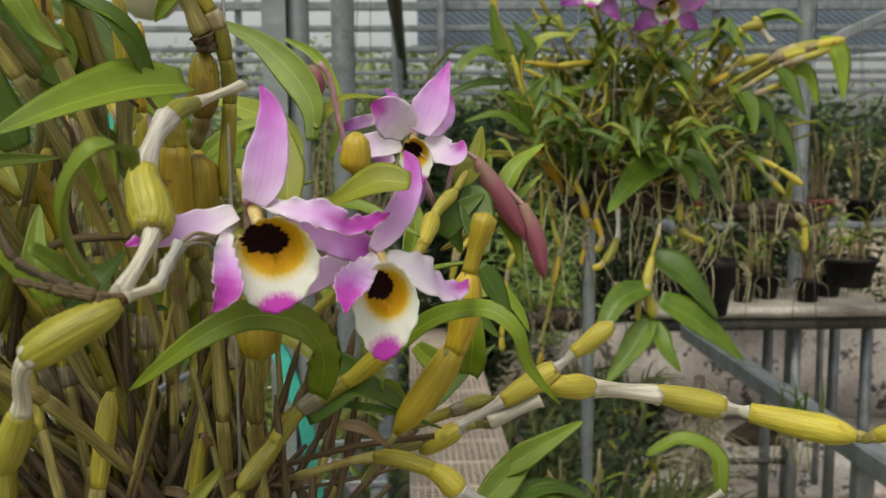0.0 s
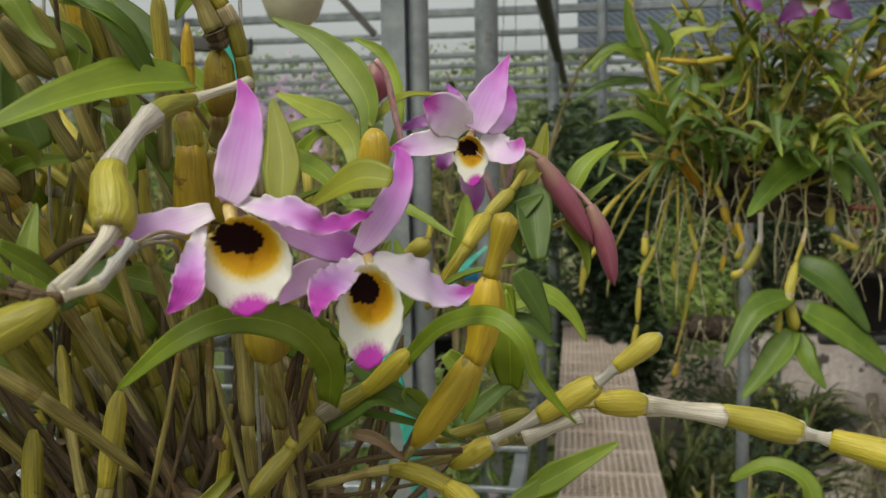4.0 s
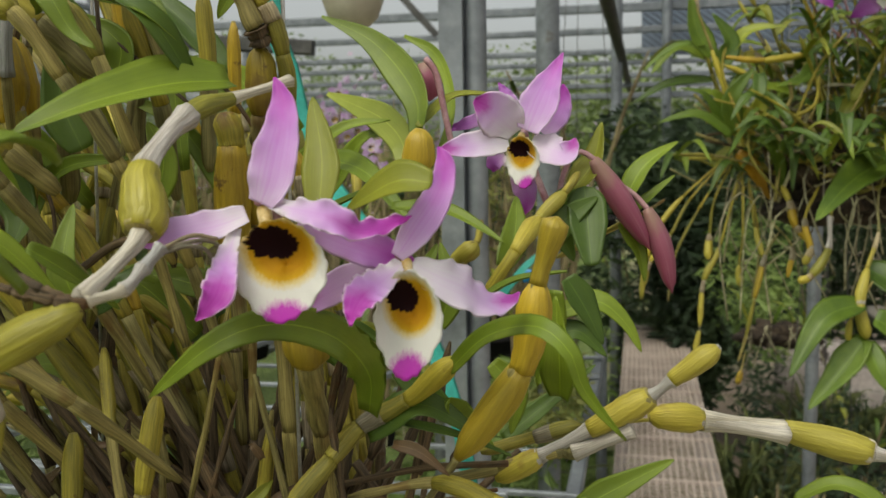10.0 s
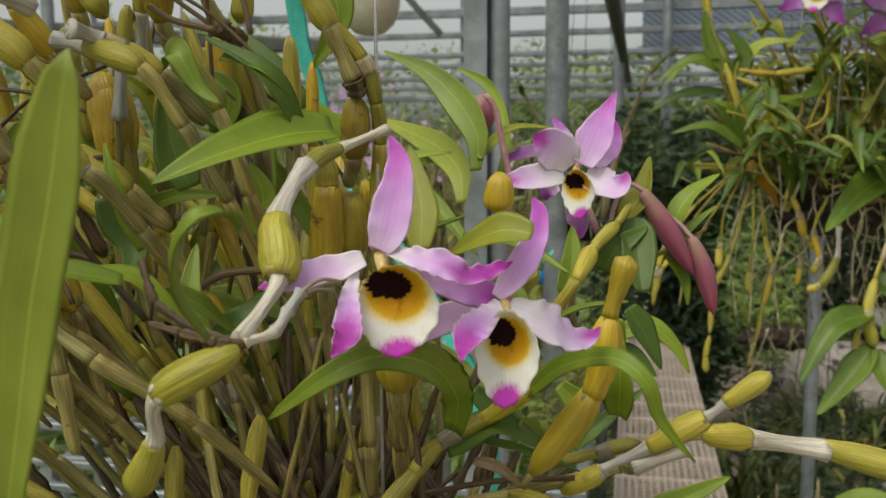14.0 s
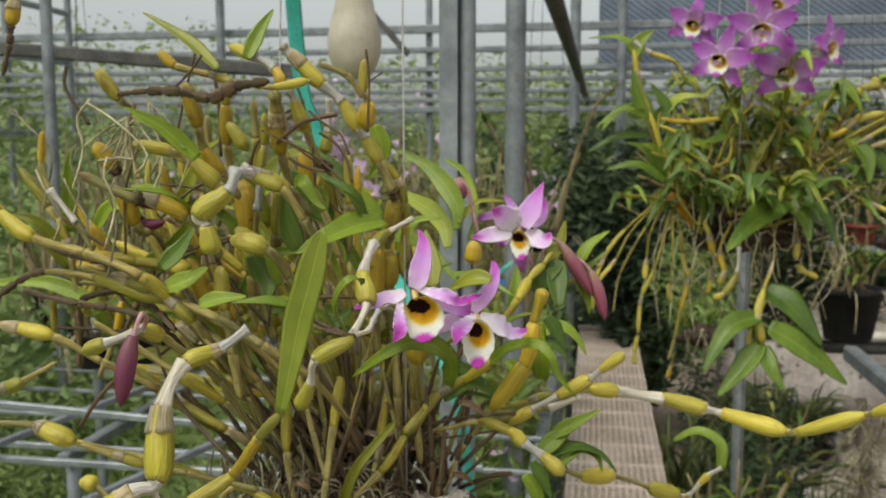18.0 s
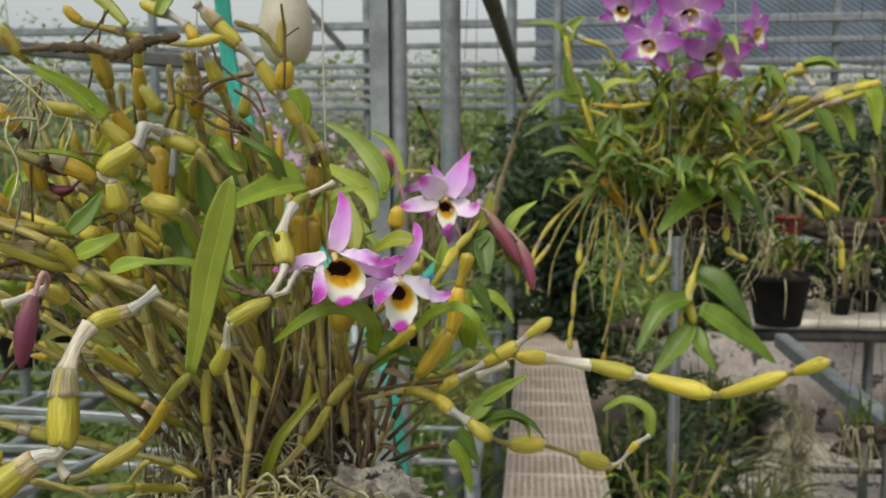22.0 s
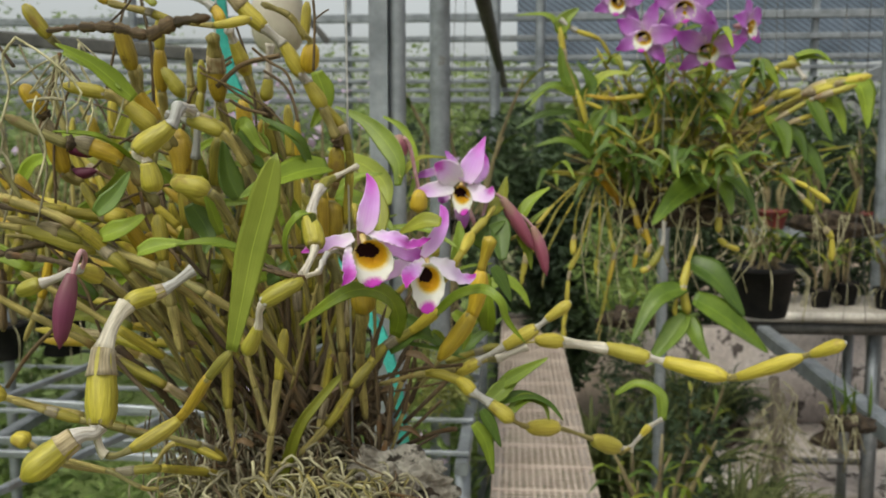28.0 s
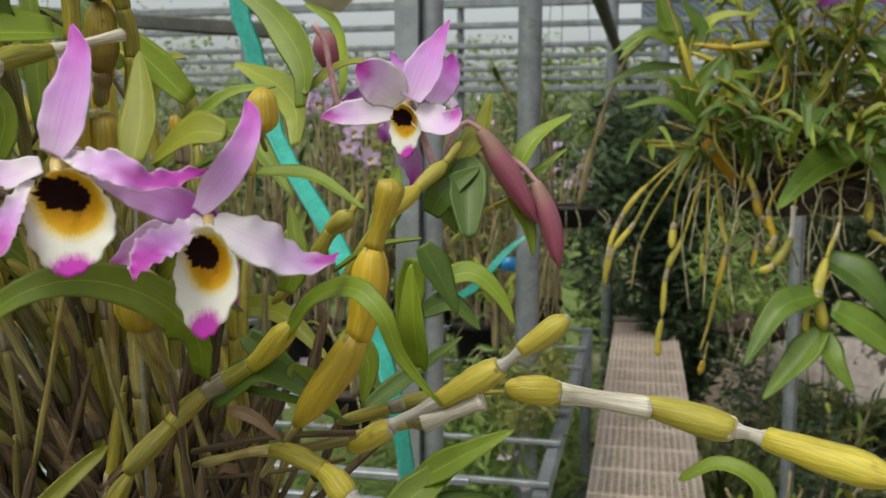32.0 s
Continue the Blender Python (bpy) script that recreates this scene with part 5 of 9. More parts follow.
cane(orchid, [(-0.0848, 0.3700, 1.5872), (-0.0673, 0.3667, 1.5803), (-0.0529, 0.3633, 1.5716), (-0.0471, 0.3600, 1.5618)], "pwg", [0.0055,0.0044,0.0050])
cane(orchid, [(-0.0552, 0.3850, 1.5889), (-0.0507, 0.3881, 1.5837), (-0.0304, 0.3912, 1.5635), (-0.0192, 0.3944, 1.5530), (-0.0087, 0.3975, 1.5346), (-0.0052, 0.4006, 1.5297), (0.0040, 0.4037, 1.5138), (0.0118, 0.4069, 1.4947), (0.0125, 0.4100, 1.4887)], "wpwpwpsd", [0.0051,0.0071,0.0052,0.0067,0.0052,0.0068,0.0073,0.0061])
cane(orchid, [(0.0113, 0.4120, 1.4887), (0.0089, 0.4150, 1.4657), (0.0053, 0.4180, 1.4545)], "gs", [0.0076,0.0066], 14, 0.02)
cane(orchid, [(0.0055, 0.4200, 1.4520), (0.0028, 0.4240, 1.4266), (0.0008, 0.4280, 1.4123)], "gs", [0.0118,0.0100], 14, 0.02)
cane(orchid, [(0.0033, 0.4040, 1.5159), (0.0145, 0.4090, 1.5028), (0.0184, 0.4140, 1.4864), (0.0182, 0.4190, 1.4711), (0.0140, 0.4240, 1.4363)], "oooo", [0.0039,0.0044,0.0040,0.0040])
cane(orchid, [(-0.0262, 0.3700, 1.5754), (-0.0102, 0.3750, 1.5686), (-0.0026, 0.3800, 1.5577), (0.0009, 0.3850, 1.5526), (-0.0023, 0.3900, 1.5355)], "sssg", [0.0041,0.0042,0.0042,0.0080])
cane(orchid, [(-0.0045, 0.4000, 1.5803), (-0.0066, 0.4000, 1.5562)], "o", [0.0043])
cane(orchid, [(-0.1162, 0.3700, 1.5646), (-0.1109, 0.3775, 1.5366), (-0.1113, 0.3850, 1.5228), (-0.1019, 0.3925, 1.5048), (-0.0931, 0.4000, 1.4889)], "gsgs", [0.0073,0.0063,0.0066,0.0071])
cane(orchid, [(-0.0465, 0.3700, 1.5601), (-0.0460, 0.3780, 1.5533), (-0.0403, 0.3860, 1.5336), (-0.0350, 0.3940, 1.5145), (-0.0302, 0.4020, 1.5081), (-0.0235, 0.4100, 1.4806)], "wpsds", [0.0044,0.0065,0.0057,0.0060,0.0051])
cane(orchid, [(-0.0633, 0.3900, 1.5596), (-0.0653, 0.4000, 1.5469), (-0.0662, 0.4100, 1.5188), (-0.0628, 0.4200, 1.4949)], "sgs", [0.0093,0.0082,0.0066])
cane(orchid, [(-0.1049, 0.4100, 1.5731), (-0.1083, 0.4167, 1.5531), (-0.1104, 0.4233, 1.5257), (-0.1102, 0.4300, 1.5020)], "pgs", [0.0049,0.0065,0.0068])
cane(orchid, [(-0.1040, 0.4100, 1.5400), (-0.0908, 0.4100, 1.5213)], "l", [0.0064])
cane(orchid, [(-0.0813, 0.4200, 1.5463), (-0.0833, 0.4250, 1.5247), (-0.0869, 0.4300, 1.5103)], "lw", [0.0040,0.0037])
cane(orchid, [(-0.1454, 0.3550, 1.5261), (-0.1210, 0.3588, 1.5209), (-0.1087, 0.3625, 1.5137), (-0.0943, 0.3662, 1.4997), (-0.0856, 0.3700, 1.4870)], "psps", [0.0058,0.0067,0.0081,0.0075])
cane(orchid, [(-0.1538, 0.3300, 1.5704), (-0.1420, 0.3350, 1.5524), (-0.1381, 0.3400, 1.5479)], "os", [0.0055,0.0052])
cane(orchid, [(-0.1686, 0.3500, 1.5261), (-0.1608, 0.3575, 1.5105), (-0.1625, 0.3650, 1.5057), (-0.1551, 0.3725, 1.4728), (-0.1474, 0.3800, 1.4659)], "gdgs", [0.0071,0.0056,0.0082,0.0076])
cane(orchid, [(-0.1745, 0.3400, 1.5073), (-0.1404, 0.3460, 1.4908), (-0.1392, 0.3520, 1.4928), (-0.1111, 0.3580, 1.4805), (-0.1022, 0.3640, 1.4661), (-0.0952, 0.3700, 1.4522)], "sdgss", [0.0065,0.0055,0.0075,0.0094,0.0082])
cane(orchid, [(-0.0732, 0.3600, 1.5106), (-0.0680, 0.3700, 1.5073), (-0.0524, 0.3800, 1.4959), (-0.0394, 0.3900, 1.4791)], "wps", [0.0049,0.0064,0.0084])
cane(orchid, [(-0.0841, 0.3700, 1.4707), (-0.0666, 0.3800, 1.4543), (-0.0557, 0.3900, 1.4403)], "ps", [0.0082,0.0084])
cane(orchid, [(-0.1015, 0.4300, 1.4988), (-0.0999, 0.4350, 1.4681), (-0.1013, 0.4400, 1.4422)], "gs", [0.0101,0.0100])
cane(orchid, [(-0.0707, 0.4200, 1.4949), (-0.0775, 0.4300, 1.4629), (-0.0851, 0.4400, 1.4342)], "os", [0.0075,0.0091])
cane(orchid, [(-0.0343, 0.4200, 1.5562), (-0.0362, 0.4200, 1.5331), (-0.0385, 0.4200, 1.5189)], "wl", [0.0042,0.0060])
cane(orchid, [(-0.0327, 0.4000, 1.5052), (-0.0292, 0.4150, 1.4706), (-0.0330, 0.4300, 1.4355)], "os", [0.0043,0.0067])
cane(orchid, [(-0.1829, 0.3600, 1.4535), (-0.1544, 0.3700, 1.4484), (-0.1258, 0.3800, 1.4417), (-0.1012, 0.3900, 1.4281)], "oos", [0.0050,0.0050,0.0070])
cane(orchid, [(-0.1666, 0.3800, 1.4885), (-0.1553, 0.3950, 1.4642), (-0.1405, 0.4100, 1.4356)], "ds", [0.0052,0.0065])
cane(orchid, [(-0.1979, 0.3900, 1.4709), (-0.1854, 0.4000, 1.4410), (-0.1745, 0.4100, 1.4175)], "gs", [0.0062,0.0065])
cane(orchid, [(-0.1618, 0.4400, 1.4823), (-0.1514, 0.4500, 1.4494), (-0.1405, 0.4600, 1.4152)], "so", [0.0070,0.0052])
cane(orchid, [(-0.0629, 0.4500, 1.5215), (-0.0617, 0.4550, 1.4856), (-0.0666, 0.4600, 1.4488)], "gs", [0.0079,0.0087])
cane(orchid, [(-0.1006, 0.4500, 1.5573), (-0.1012, 0.4550, 1.5300), (-0.1004, 0.4600, 1.4938)], "so", [0.0055,0.0048])
cane(orchid, [(-0.1407, 0.4600, 1.5467), (-0.1415, 0.4650, 1.5144), (-0.1388, 0.4700, 1.4730)], "so", [0.0056,0.0048])
cane(orchid, [(-0.0333, 0.4600, 1.5176), (-0.0322, 0.4600, 1.4814), (-0.0340, 0.4600, 1.4447)], "os", [0.0048,0.0072])
cane(orchid, [(-0.1737, 0.4500, 1.5104), (-0.1692, 0.4550, 1.4819), (-0.1587, 0.4600, 1.4402)], "gs", [0.0052,0.0071])
cane(orchid, [(-0.2133, 0.4700, 1.5316), (-0.2021, 0.4700, 1.4983), (-0.1868, 0.4700, 1.4562)], "so", [0.0057,0.0043])
leaf(orchid, [(-0.1341, 0.3350, 1.5442), (-0.1173, 0.3350, 1.5355), (-0.1001, 0.3350, 1.5222)], 0.0087, (0.2, -0.8, 0.5), LEAF)
stalk(orchid, [(-0.1332, 0.3350, 1.5356), (-0.1400, 0.3350, 1.5324), (-0.1499, 0.3350, 1.5253)], 0.0006, ROOT, "aerial_root")
stalk(orchid, [(-0.1332, 0.3350, 1.5356), (-0.1372, 0.3350, 1.5311), (-0.1441, 0.3350, 1.5226)], 0.0006, ROOT, "aerial_root")
stalk(orchid, [(-0.1332, 0.3350, 1.5356), (-0.1342, 0.3350, 1.5307), (-0.1382, 0.3350, 1.5219)], 0.0006, ROOT, "aerial_root")
stalk(orchid, [(-0.1332, 0.3350, 1.5356), (-0.1357, 0.3350, 1.5357), (-0.1411, 0.3350, 1.5318)], 0.0006, ROOT, "aerial_root")
stalk(orchid, [(-0.1332, 0.3350, 1.5356), (-0.1419, 0.3350, 1.5305), (-0.1536, 0.3350, 1.5214)], 0.0006, ROOT, "aerial_root")
stalk(orchid, [(-0.1332, 0.3350, 1.5356), (-0.1310, 0.3350, 1.5315), (-0.1319, 0.3350, 1.5235)], 0.0006, ROOT, "aerial_root")
# the pale node near the lens
cane(orchid, [(-0.0465, 0.3000, 1.5091), (-0.0462, 0.2800, 1.5098), (-0.0490, 0.2750, 1.5004), (-0.0656, 0.2720, 1.4870), (-0.0610, 0.2720, 1.4811), (-0.0584, 0.2720, 1.4661)], "wwlwl", [0.0044,0.0053,0.0081,0.0041,0.0075])
cane(orchid, [(-0.0879, 0.3740, 1.5084), (-0.0729, 0.3700, 1.5051), (-0.0508, 0.3660, 1.4972), (-0.0380, 0.3700, 1.4775), (-0.0271, 0.3800, 1.4513), (-0.0191, 0.4000, 1.4148)], "wpsss", [0.0047,0.0065,0.0058,0.0054,0.0051])
cane(orchid, [(-0.0962, 0.4180, 1.4961), (-0.0951, 0.4180, 1.4649), (-0.0932, 0.4180, 1.4333), (-0.0911, 0.4180, 1.3934)], "gos", [0.0093,0.0073,0.0061])
cane(orchid, [(-0.0685, 0.3250, 1.4690), (-0.0455, 0.3220, 1.4638), (-0.0390, 0.3400, 1.4447), (-0.0340, 0.3700, 1.4112), (-0.0293, 0.4000, 1.3683)], "psss", [0.0083,0.0056,0.0052,0.0052])
cane(orchid, [(-0.1884, 0.3600, 1.4448), (-0.1661, 0.3600, 1.4396), (-0.1358, 0.3550, 1.4315), (-0.0861, 0.3450, 1.4159), (-0.0542, 0.3350, 1.4025), (-0.0284, 0.3500, 1.3792), (-0.0155, 0.3900, 1.3403)], "sosssso", [0.0051,0.0062,0.0062,0.0051,0.0054,0.0051])
cane(orchid, [(-0.1817, 0.3500, 1.4564), (-0.1616, 0.3500, 1.4513), (-0.1382, 0.3500, 1.4409), (-0.1242, 0.3500, 1.4288), (-0.1066, 0.3500, 1.4131), (-0.0914, 0.3800, 1.3751), (-0.0855, 0.4100, 1.3251)], "gsooss", [0.0052,0.0049,0.0056,0.0056,0.0056,0.0052])
cane(orchid, [(-0.1385, 0.3600, 1.4666), (-0.1282, 0.3600, 1.4489), (-0.1137, 0.3600, 1.4437), (-0.1007, 0.3700, 1.4174), (-0.0967, 0.3850, 1.3928), (-0.0927, 0.4100, 1.3489)], "opgps", [0.0038,0.0076,0.0065,0.0068,0.0049])
cane(orchid, [(-0.1163, 0.3800, 1.4710), (-0.1094, 0.3800, 1.4528), (-0.1045, 0.3800, 1.4345), (-0.0902, 0.3800, 1.4088), (-0.0801, 0.3800, 1.3716)], "gpgs", [0.0077,0.0073,0.0073,0.0054])
cane(orchid, [(-0.0914, 0.3600, 1.4475), (-0.0889, 0.3600, 1.4190), (-0.0844, 0.3600, 1.3903), (-0.0799, 0.3600, 1.3613)], "oss", 0.0064)
cane(orchid, [(-0.1138, 0.2350, 1.4193), (-0.1017, 0.2350, 1.4238), (-0.0881, 0.2400, 1.4289), (-0.0863, 0.2450, 1.4295), (-0.0824, 0.2600, 1.4229), (-0.0754, 0.2700, 1.4123), (-0.0765, 0.3200, 1.3846), (-0.0773, 0.3700, 1.3365)], "lwwpsss", [0.0054,0.0038,0.0035,0.0063,0.0047,0.0044,0.0041])
cane(orchid, [(-0.0377, 0.2700, 1.4265), (-0.0506, 0.2620, 1.4171), (-0.0652, 0.2500, 1.4111), (-0.0711, 0.2350, 1.3918), (-0.0696, 0.2220, 1.3580), (-0.0784, 0.2150, 1.3536), (-0.0990, 0.2050, 1.3370)], "wlwlwl", [0.0045,0.0066,0.0063,0.0100,0.0060,0.0094])
cane(orchid, [(-0.0720, 0.2220, 1.3557), (-0.0668, 0.2220, 1.3431), (-0.0553, 0.2250, 1.3453), (-0.0347, 0.2350, 1.3578), (-0.0168, 0.2280, 1.3809), (-0.0049, 0.2260, 1.3942)], "wsogo", [0.0036,0.0036,0.0051,0.0039,0.0036])
cane(orchid, [(-0.1578, 0.3000, 1.3455), (-0.1403, 0.3050, 1.3387), (-0.1225, 0.3100, 1.3316), (-0.0999, 0.3200, 1.3239), (-0.0628, 0.3400, 1.3078), (-0.0598, 0.3800, 1.2843)], "sosso", 0.0040)
cane(orchid, [(-0.1528, 0.2900, 1.3270), (-0.1427, 0.2900, 1.3241), (-0.1264, 0.2900, 1.3130), (-0.1082, 0.3200, 1.2973), (-0.0843, 0.3300, 1.2962), (-0.0601, 0.3800, 1.2745)], "pssoo", [0.0067,0.0034,0.0034,0.0037,0.0037])
cane(orchid, [(-0.1116, 0.2700, 1.3225), (-0.0893, 0.2700, 1.3170), (-0.0704, 0.2700, 1.3081), (-0.0609, 0.2700, 1.3079)], "sss", 0.0027)
cane(orchid, [(-0.0963, 0.3400, 1.2884), (-0.0772, 0.3400, 1.3091), (-0.0487, 0.3400, 1.2993)], "so", 0.0034)
cane(orchid, [(-0.1647, 0.3300, 1.4153), (-0.1423, 0.3400, 1.3983), (-0.1155, 0.3500, 1.3773), (-0.0956, 0.3700, 1.3548), (-0.0775, 0.3800, 1.3337)], "ssos", 0.0045)
cane(orchid, [(-0.1380, 0.3700, 1.4279), (-0.1142, 0.3700, 1.4099), (-0.0898, 0.3600, 1.3956), (-0.0764, 0.3800, 1.3679), (-0.0613, 0.4100, 1.3258)], "osss", 0.0052)
cane(orchid, [(-0.2021, 0.3800, 1.4202), (-0.1743, 0.3800, 1.4262), (-0.1515, 0.3800, 1.4153), (-0.1157, 0.3600, 1.3970), (-0.0925, 0.3900, 1.3537)], "ddss", 0.0036)
cane(orchid, [(-0.2014, 0.3800, 1.4315), (-0.1819, 0.3800, 1.4299), (-0.1551, 0.3800, 1.4209), (-0.1179, 0.3500, 1.4058), (-0.1034, 0.3800, 1.3635)], "sdds", 0.0032)
cane(orchid, [(-0.0353, 0.3700, 1.5000), (-0.0249, 0.3700, 1.4825), (-0.0147, 0.3700, 1.4544), (-0.0129, 0.4000, 1.4145), (-0.0074, 0.4200, 1.3645)], "osss", 0.0047)
cane(orchid, [(0.0008, 0.4280, 1.4123), (0.0071, 0.4290, 1.3950), (0.0091, 0.4300, 1.3465), (0.0101, 0.4400, 1.2776)], "sss", [0.0075,0.0064,0.0052])
cane(orchid, [(-0.0031, 0.4100, 1.4664), (-0.0002, 0.4100, 1.4551), (-0.0033, 0.4150, 1.4164), (-0.0032, 0.4200, 1.3804)], "ogs", [0.0066,0.0089,0.0070])
cane(orchid, [(-0.0751, 0.4000, 1.5239), (-0.0775, 0.4000, 1.5092), (-0.0803, 0.4000, 1.4814), (-0.0935, 0.4200, 1.4420)], "lws", [0.0039,0.0043,0.0039])
cane(orchid, [(-0.0995, 0.4200, 1.5000), (-0.0946, 0.4200, 1.4692), (-0.0897, 0.4200, 1.4342), (-0.0791, 0.4200, 1.3869)], "gos", [0.0113,0.0081,0.0069])
cane(orchid, [(0.0288, 0.4000, 1.4000), (0.0293, 0.4000, 1.3811), (0.0220, 0.4300, 1.3469), (0.0235, 0.4400, 1.2948)], "gss", [0.0112,0.0092,0.0068])
# leaves
leaf(orchid, [(0.0102, 0.3880, 1.4758), (-0.0023, 0.3720, 1.4742), (-0.0172, 0.3520, 1.4680), (-0.0330, 0.3370, 1.4591)], 0.0250, (0.05, -0.8, 0.55), LEAF, "leaf", 0.10, 0.30)
leaf(orchid, [(0.0505, 0.4000, 1.3645), (0.0538, 0.3900, 1.3801), (0.0494, 0.3700, 1.3966), (0.0360, 0.3550, 1.4033), (0.0215, 0.3450, 1.3988), (-0.0022, 0.3500, 1.3812)], 0.0180, [(0, -0.9, 0.5), (0, -0.8, 0.6), (0, -1, 0.3), (0, -1, 0.15)], LEAF, "leaf", 0.1, 0.1)
leaf(orchid, [(0.0768, 0.4100, 1.3782), (0.0919, 0.3950, 1.3929), (0.1093, 0.3800, 1.3996), (0.1198, 0.3750, 1.3932), (0.1241, 0.3780, 1.3807), (0.1361, 0.3810, 1.3651)], 0.0112, [(0, -0.9, 0.5), (0, -0.75, 0.7), (0.3, -0.9, 0.4), (-0.6, -0.8, 0.2)], LEAF, "leaf", 0.1, 0.12)
leaf(orchid, [(-0.0042, 0.2240, 1.3947), (0.0019, 0.2220, 1.4184), (0.0079, 0.2200, 1.4428), (0.0139, 0.2180, 1.4614), (0.0220, 0.2140, 1.4874)], 0.0156, (0.05, -1, 0.35), LEAF_PALE, "blade", 0.14, 0.1)
leaf(orchid, [(0.0156, 0.2740, 1.4258), (0.0125, 0.2670, 1.4369), (0.0144, 0.2620, 1.4471), (0.0205, 0.2595, 1.4554), (0.0248, 0.2660, 1.4561), (0.0241, 0.2760, 1.4514)], 0.0085, [(-0.7, -0.6, 0.2), (-0.7, -0.6, 0.3), (-0.5, -0.6, 0.5), (0, -0.5, 0.9), (0.4, -0.5, 0.8)], LEAF, "strap", 0.2, 0.15)
leaf(orchid, [(-0.0220, 0.3000, 1.4341), (-0.0358, 0.2900, 1.4383), (-0.0528, 0.2850, 1.4378)], 0.0096, (0, -0.6, 0.8), LEAF)
leaf(orchid, [(-0.0173, 0.3200, 1.4290), (-0.0123, 0.3300, 1.4210), (-0.0099, 0.3500, 1.4077)], 0.0088, (0.4, -0.6, 0.6), LEAF)
leaf(orchid, [(0.0449, 0.3720, 1.4358), (0.0434, 0.3800, 1.4511), (0.0366, 0.3920, 1.4701)], 0.0152, (0.1, -1, 0.4), LEAF_OLIVE, "leaf", 0.2, 0.1)
shaped_petal(orchid, "leaf", LEAF, [(0.0369, 0.5300, 1.4571), (0.0365, 0.5360, 1.4743), (0.0257, 0.5450, 1.4911), (0.0074, 0.5550, 1.5077), (-0.0180, 0.5600, 1.5201)], [0.0060, 0.0132, 0.0163, 0.0103, 0.0009], (-0.35, -0.8, 0.5), 0.16, 0.0)
shaped_petal(orchid, "leaf", LEAF_PALE, [(0.0261, 0.5500, 1.4397), (0.0226, 0.5600, 1.4561), (0.0073, 0.5800, 1.4684), (-0.0132, 0.6000, 1.4769), (-0.0369, 0.6200, 1.4852)], [0.0057, 0.0133, 0.0157, 0.0101, 0.0020], (-0.3, -0.85, 0.5), 0.16, 0.0)
leaf(orchid, [(0.0847, 0.3500, 1.4441), (0.0737, 0.3530, 1.4443), (0.0573, 0.3600, 1.4360)], 0.0138, (0.0, -0.9, 0.6), LEAF_OLIVE, "leaf", 0.25, 0.1)
leaf(orchid, [(0.0101, 0.4600, 1.4260), (0.0270, 0.4550, 1.4337), (0.0455, 0.4500, 1.4410)], 0.0062, (0.1, -0.5, 0.85), LEAF)
shaped_petal(orchid, "leaf", LEAF, [(0.0451, 0.5400, 1.4477), (0.0488, 0.5550, 1.4675), (0.0444, 0.5700, 1.4870), (0.0336, 0.5850, 1.5032), (0.0167, 0.5920, 1.5125)], [0.0039, 0.0057, 0.0059, 0.0055, 0.0015], (-0.5, -0.8, 0.3), 0.16, 0.0)
leaf(orchid, [(0.0384, 0.5300, 1.4632), (0.0514, 0.5500, 1.4779), (0.0745, 0.5600, 1.4785)], 0.0081, (0, -0.6, 0.8), LEAF_OLIVE)
leaf(orchid, [(0.1094, 0.5400, 1.4324), (0.1185, 0.5450, 1.4460), (0.1222, 0.5500, 1.4638)], 0.0180, (-0.5, -0.9, 0.2), LEAF_OLIVE)
leaf(orchid, [(0.1115, 0.5300, 1.4330), (0.1035, 0.5300, 1.4194), (0.1104, 0.5300, 1.4004)], 0.0197, (0.1, -1, 0.2), LEAF_DARK)
leaf(orchid, [(0.1321, 0.5550, 1.4254), (0.1415, 0.5600, 1.4426), (0.1576, 0.5700, 1.4543)], 0.0139, (-0.3, -0.8, 0.5), LEAF)
leaf(orchid, [(0.1336, 0.5550, 1.4189), (0.1445, 0.5600, 1.4285), (0.1561, 0.5650, 1.4382)], 0.0070, (-0.2, -0.8, 0.5), LEAF)
leaf(orchid, [(0.1310, 0.5500, 1.4165), (0.1394, 0.5500, 1.4039), (0.1424, 0.5500, 1.3884)], 0.0114, (0.5, -0.9, 0.2), LEAF)
leaf(orchid, [(0.1132, 0.4500, 1.4043), (0.1200, 0.4500, 1.3931), (0.1267, 0.4500, 1.3793)], 0.0140, (0.5, -0.9, 0.3), LEAF_DARK)
leaf(orchid, [(0.1078, 0.4600, 1.3980), (0.1055, 0.4600, 1.3791), (0.1009, 0.4600, 1.3598)], 0.0141, (0.2, -1, 0.1), LEAF)
leaf(orchid, [(0.0761, 0.4600, 1.3924), (0.0934, 0.4550, 1.4026), (0.1132, 0.4500, 1.4070)], 0.0060, (0, -0.4, 0.9), LEAF)
leaf(orchid, [(0.0522, 0.4300, 1.3723), (0.0657, 0.4300, 1.3616), (0.0813, 0.4300, 1.3488)], 0.0134, (0.3, -0.9, 0.4), LEAF_DARK)
leaf(orchid, [(0.0523, 0.4200, 1.3559), (0.0766, 0.4200, 1.3517), (0.0961, 0.4200, 1.3452)], 0.0048, (0, -0.5, 0.8), LEAF_DARK)
leaf(orchid, [(0.0682, 0.4300, 1.3886), (0.0728, 0.4300, 1.4020), (0.0685, 0.4350, 1.4188)], 0.0122, (0.3, -1, 0.2), LEAF)
leaf(orchid, [(0.0266, 0.4300, 1.3735), (0.0340, 0.4300, 1.3874), (0.0473, 0.4400, 1.3789)], 0.0090, (0.1, -0.8, 0.5), LEAF_DARK)
leaf(orchid, [(0.1106, 0.4100, 1.3170), (0.1253, 0.4200, 1.3283), (0.1357, 0.4300, 1.3369)], 0.0164, (0, -0.8, 0.5), LEAF)
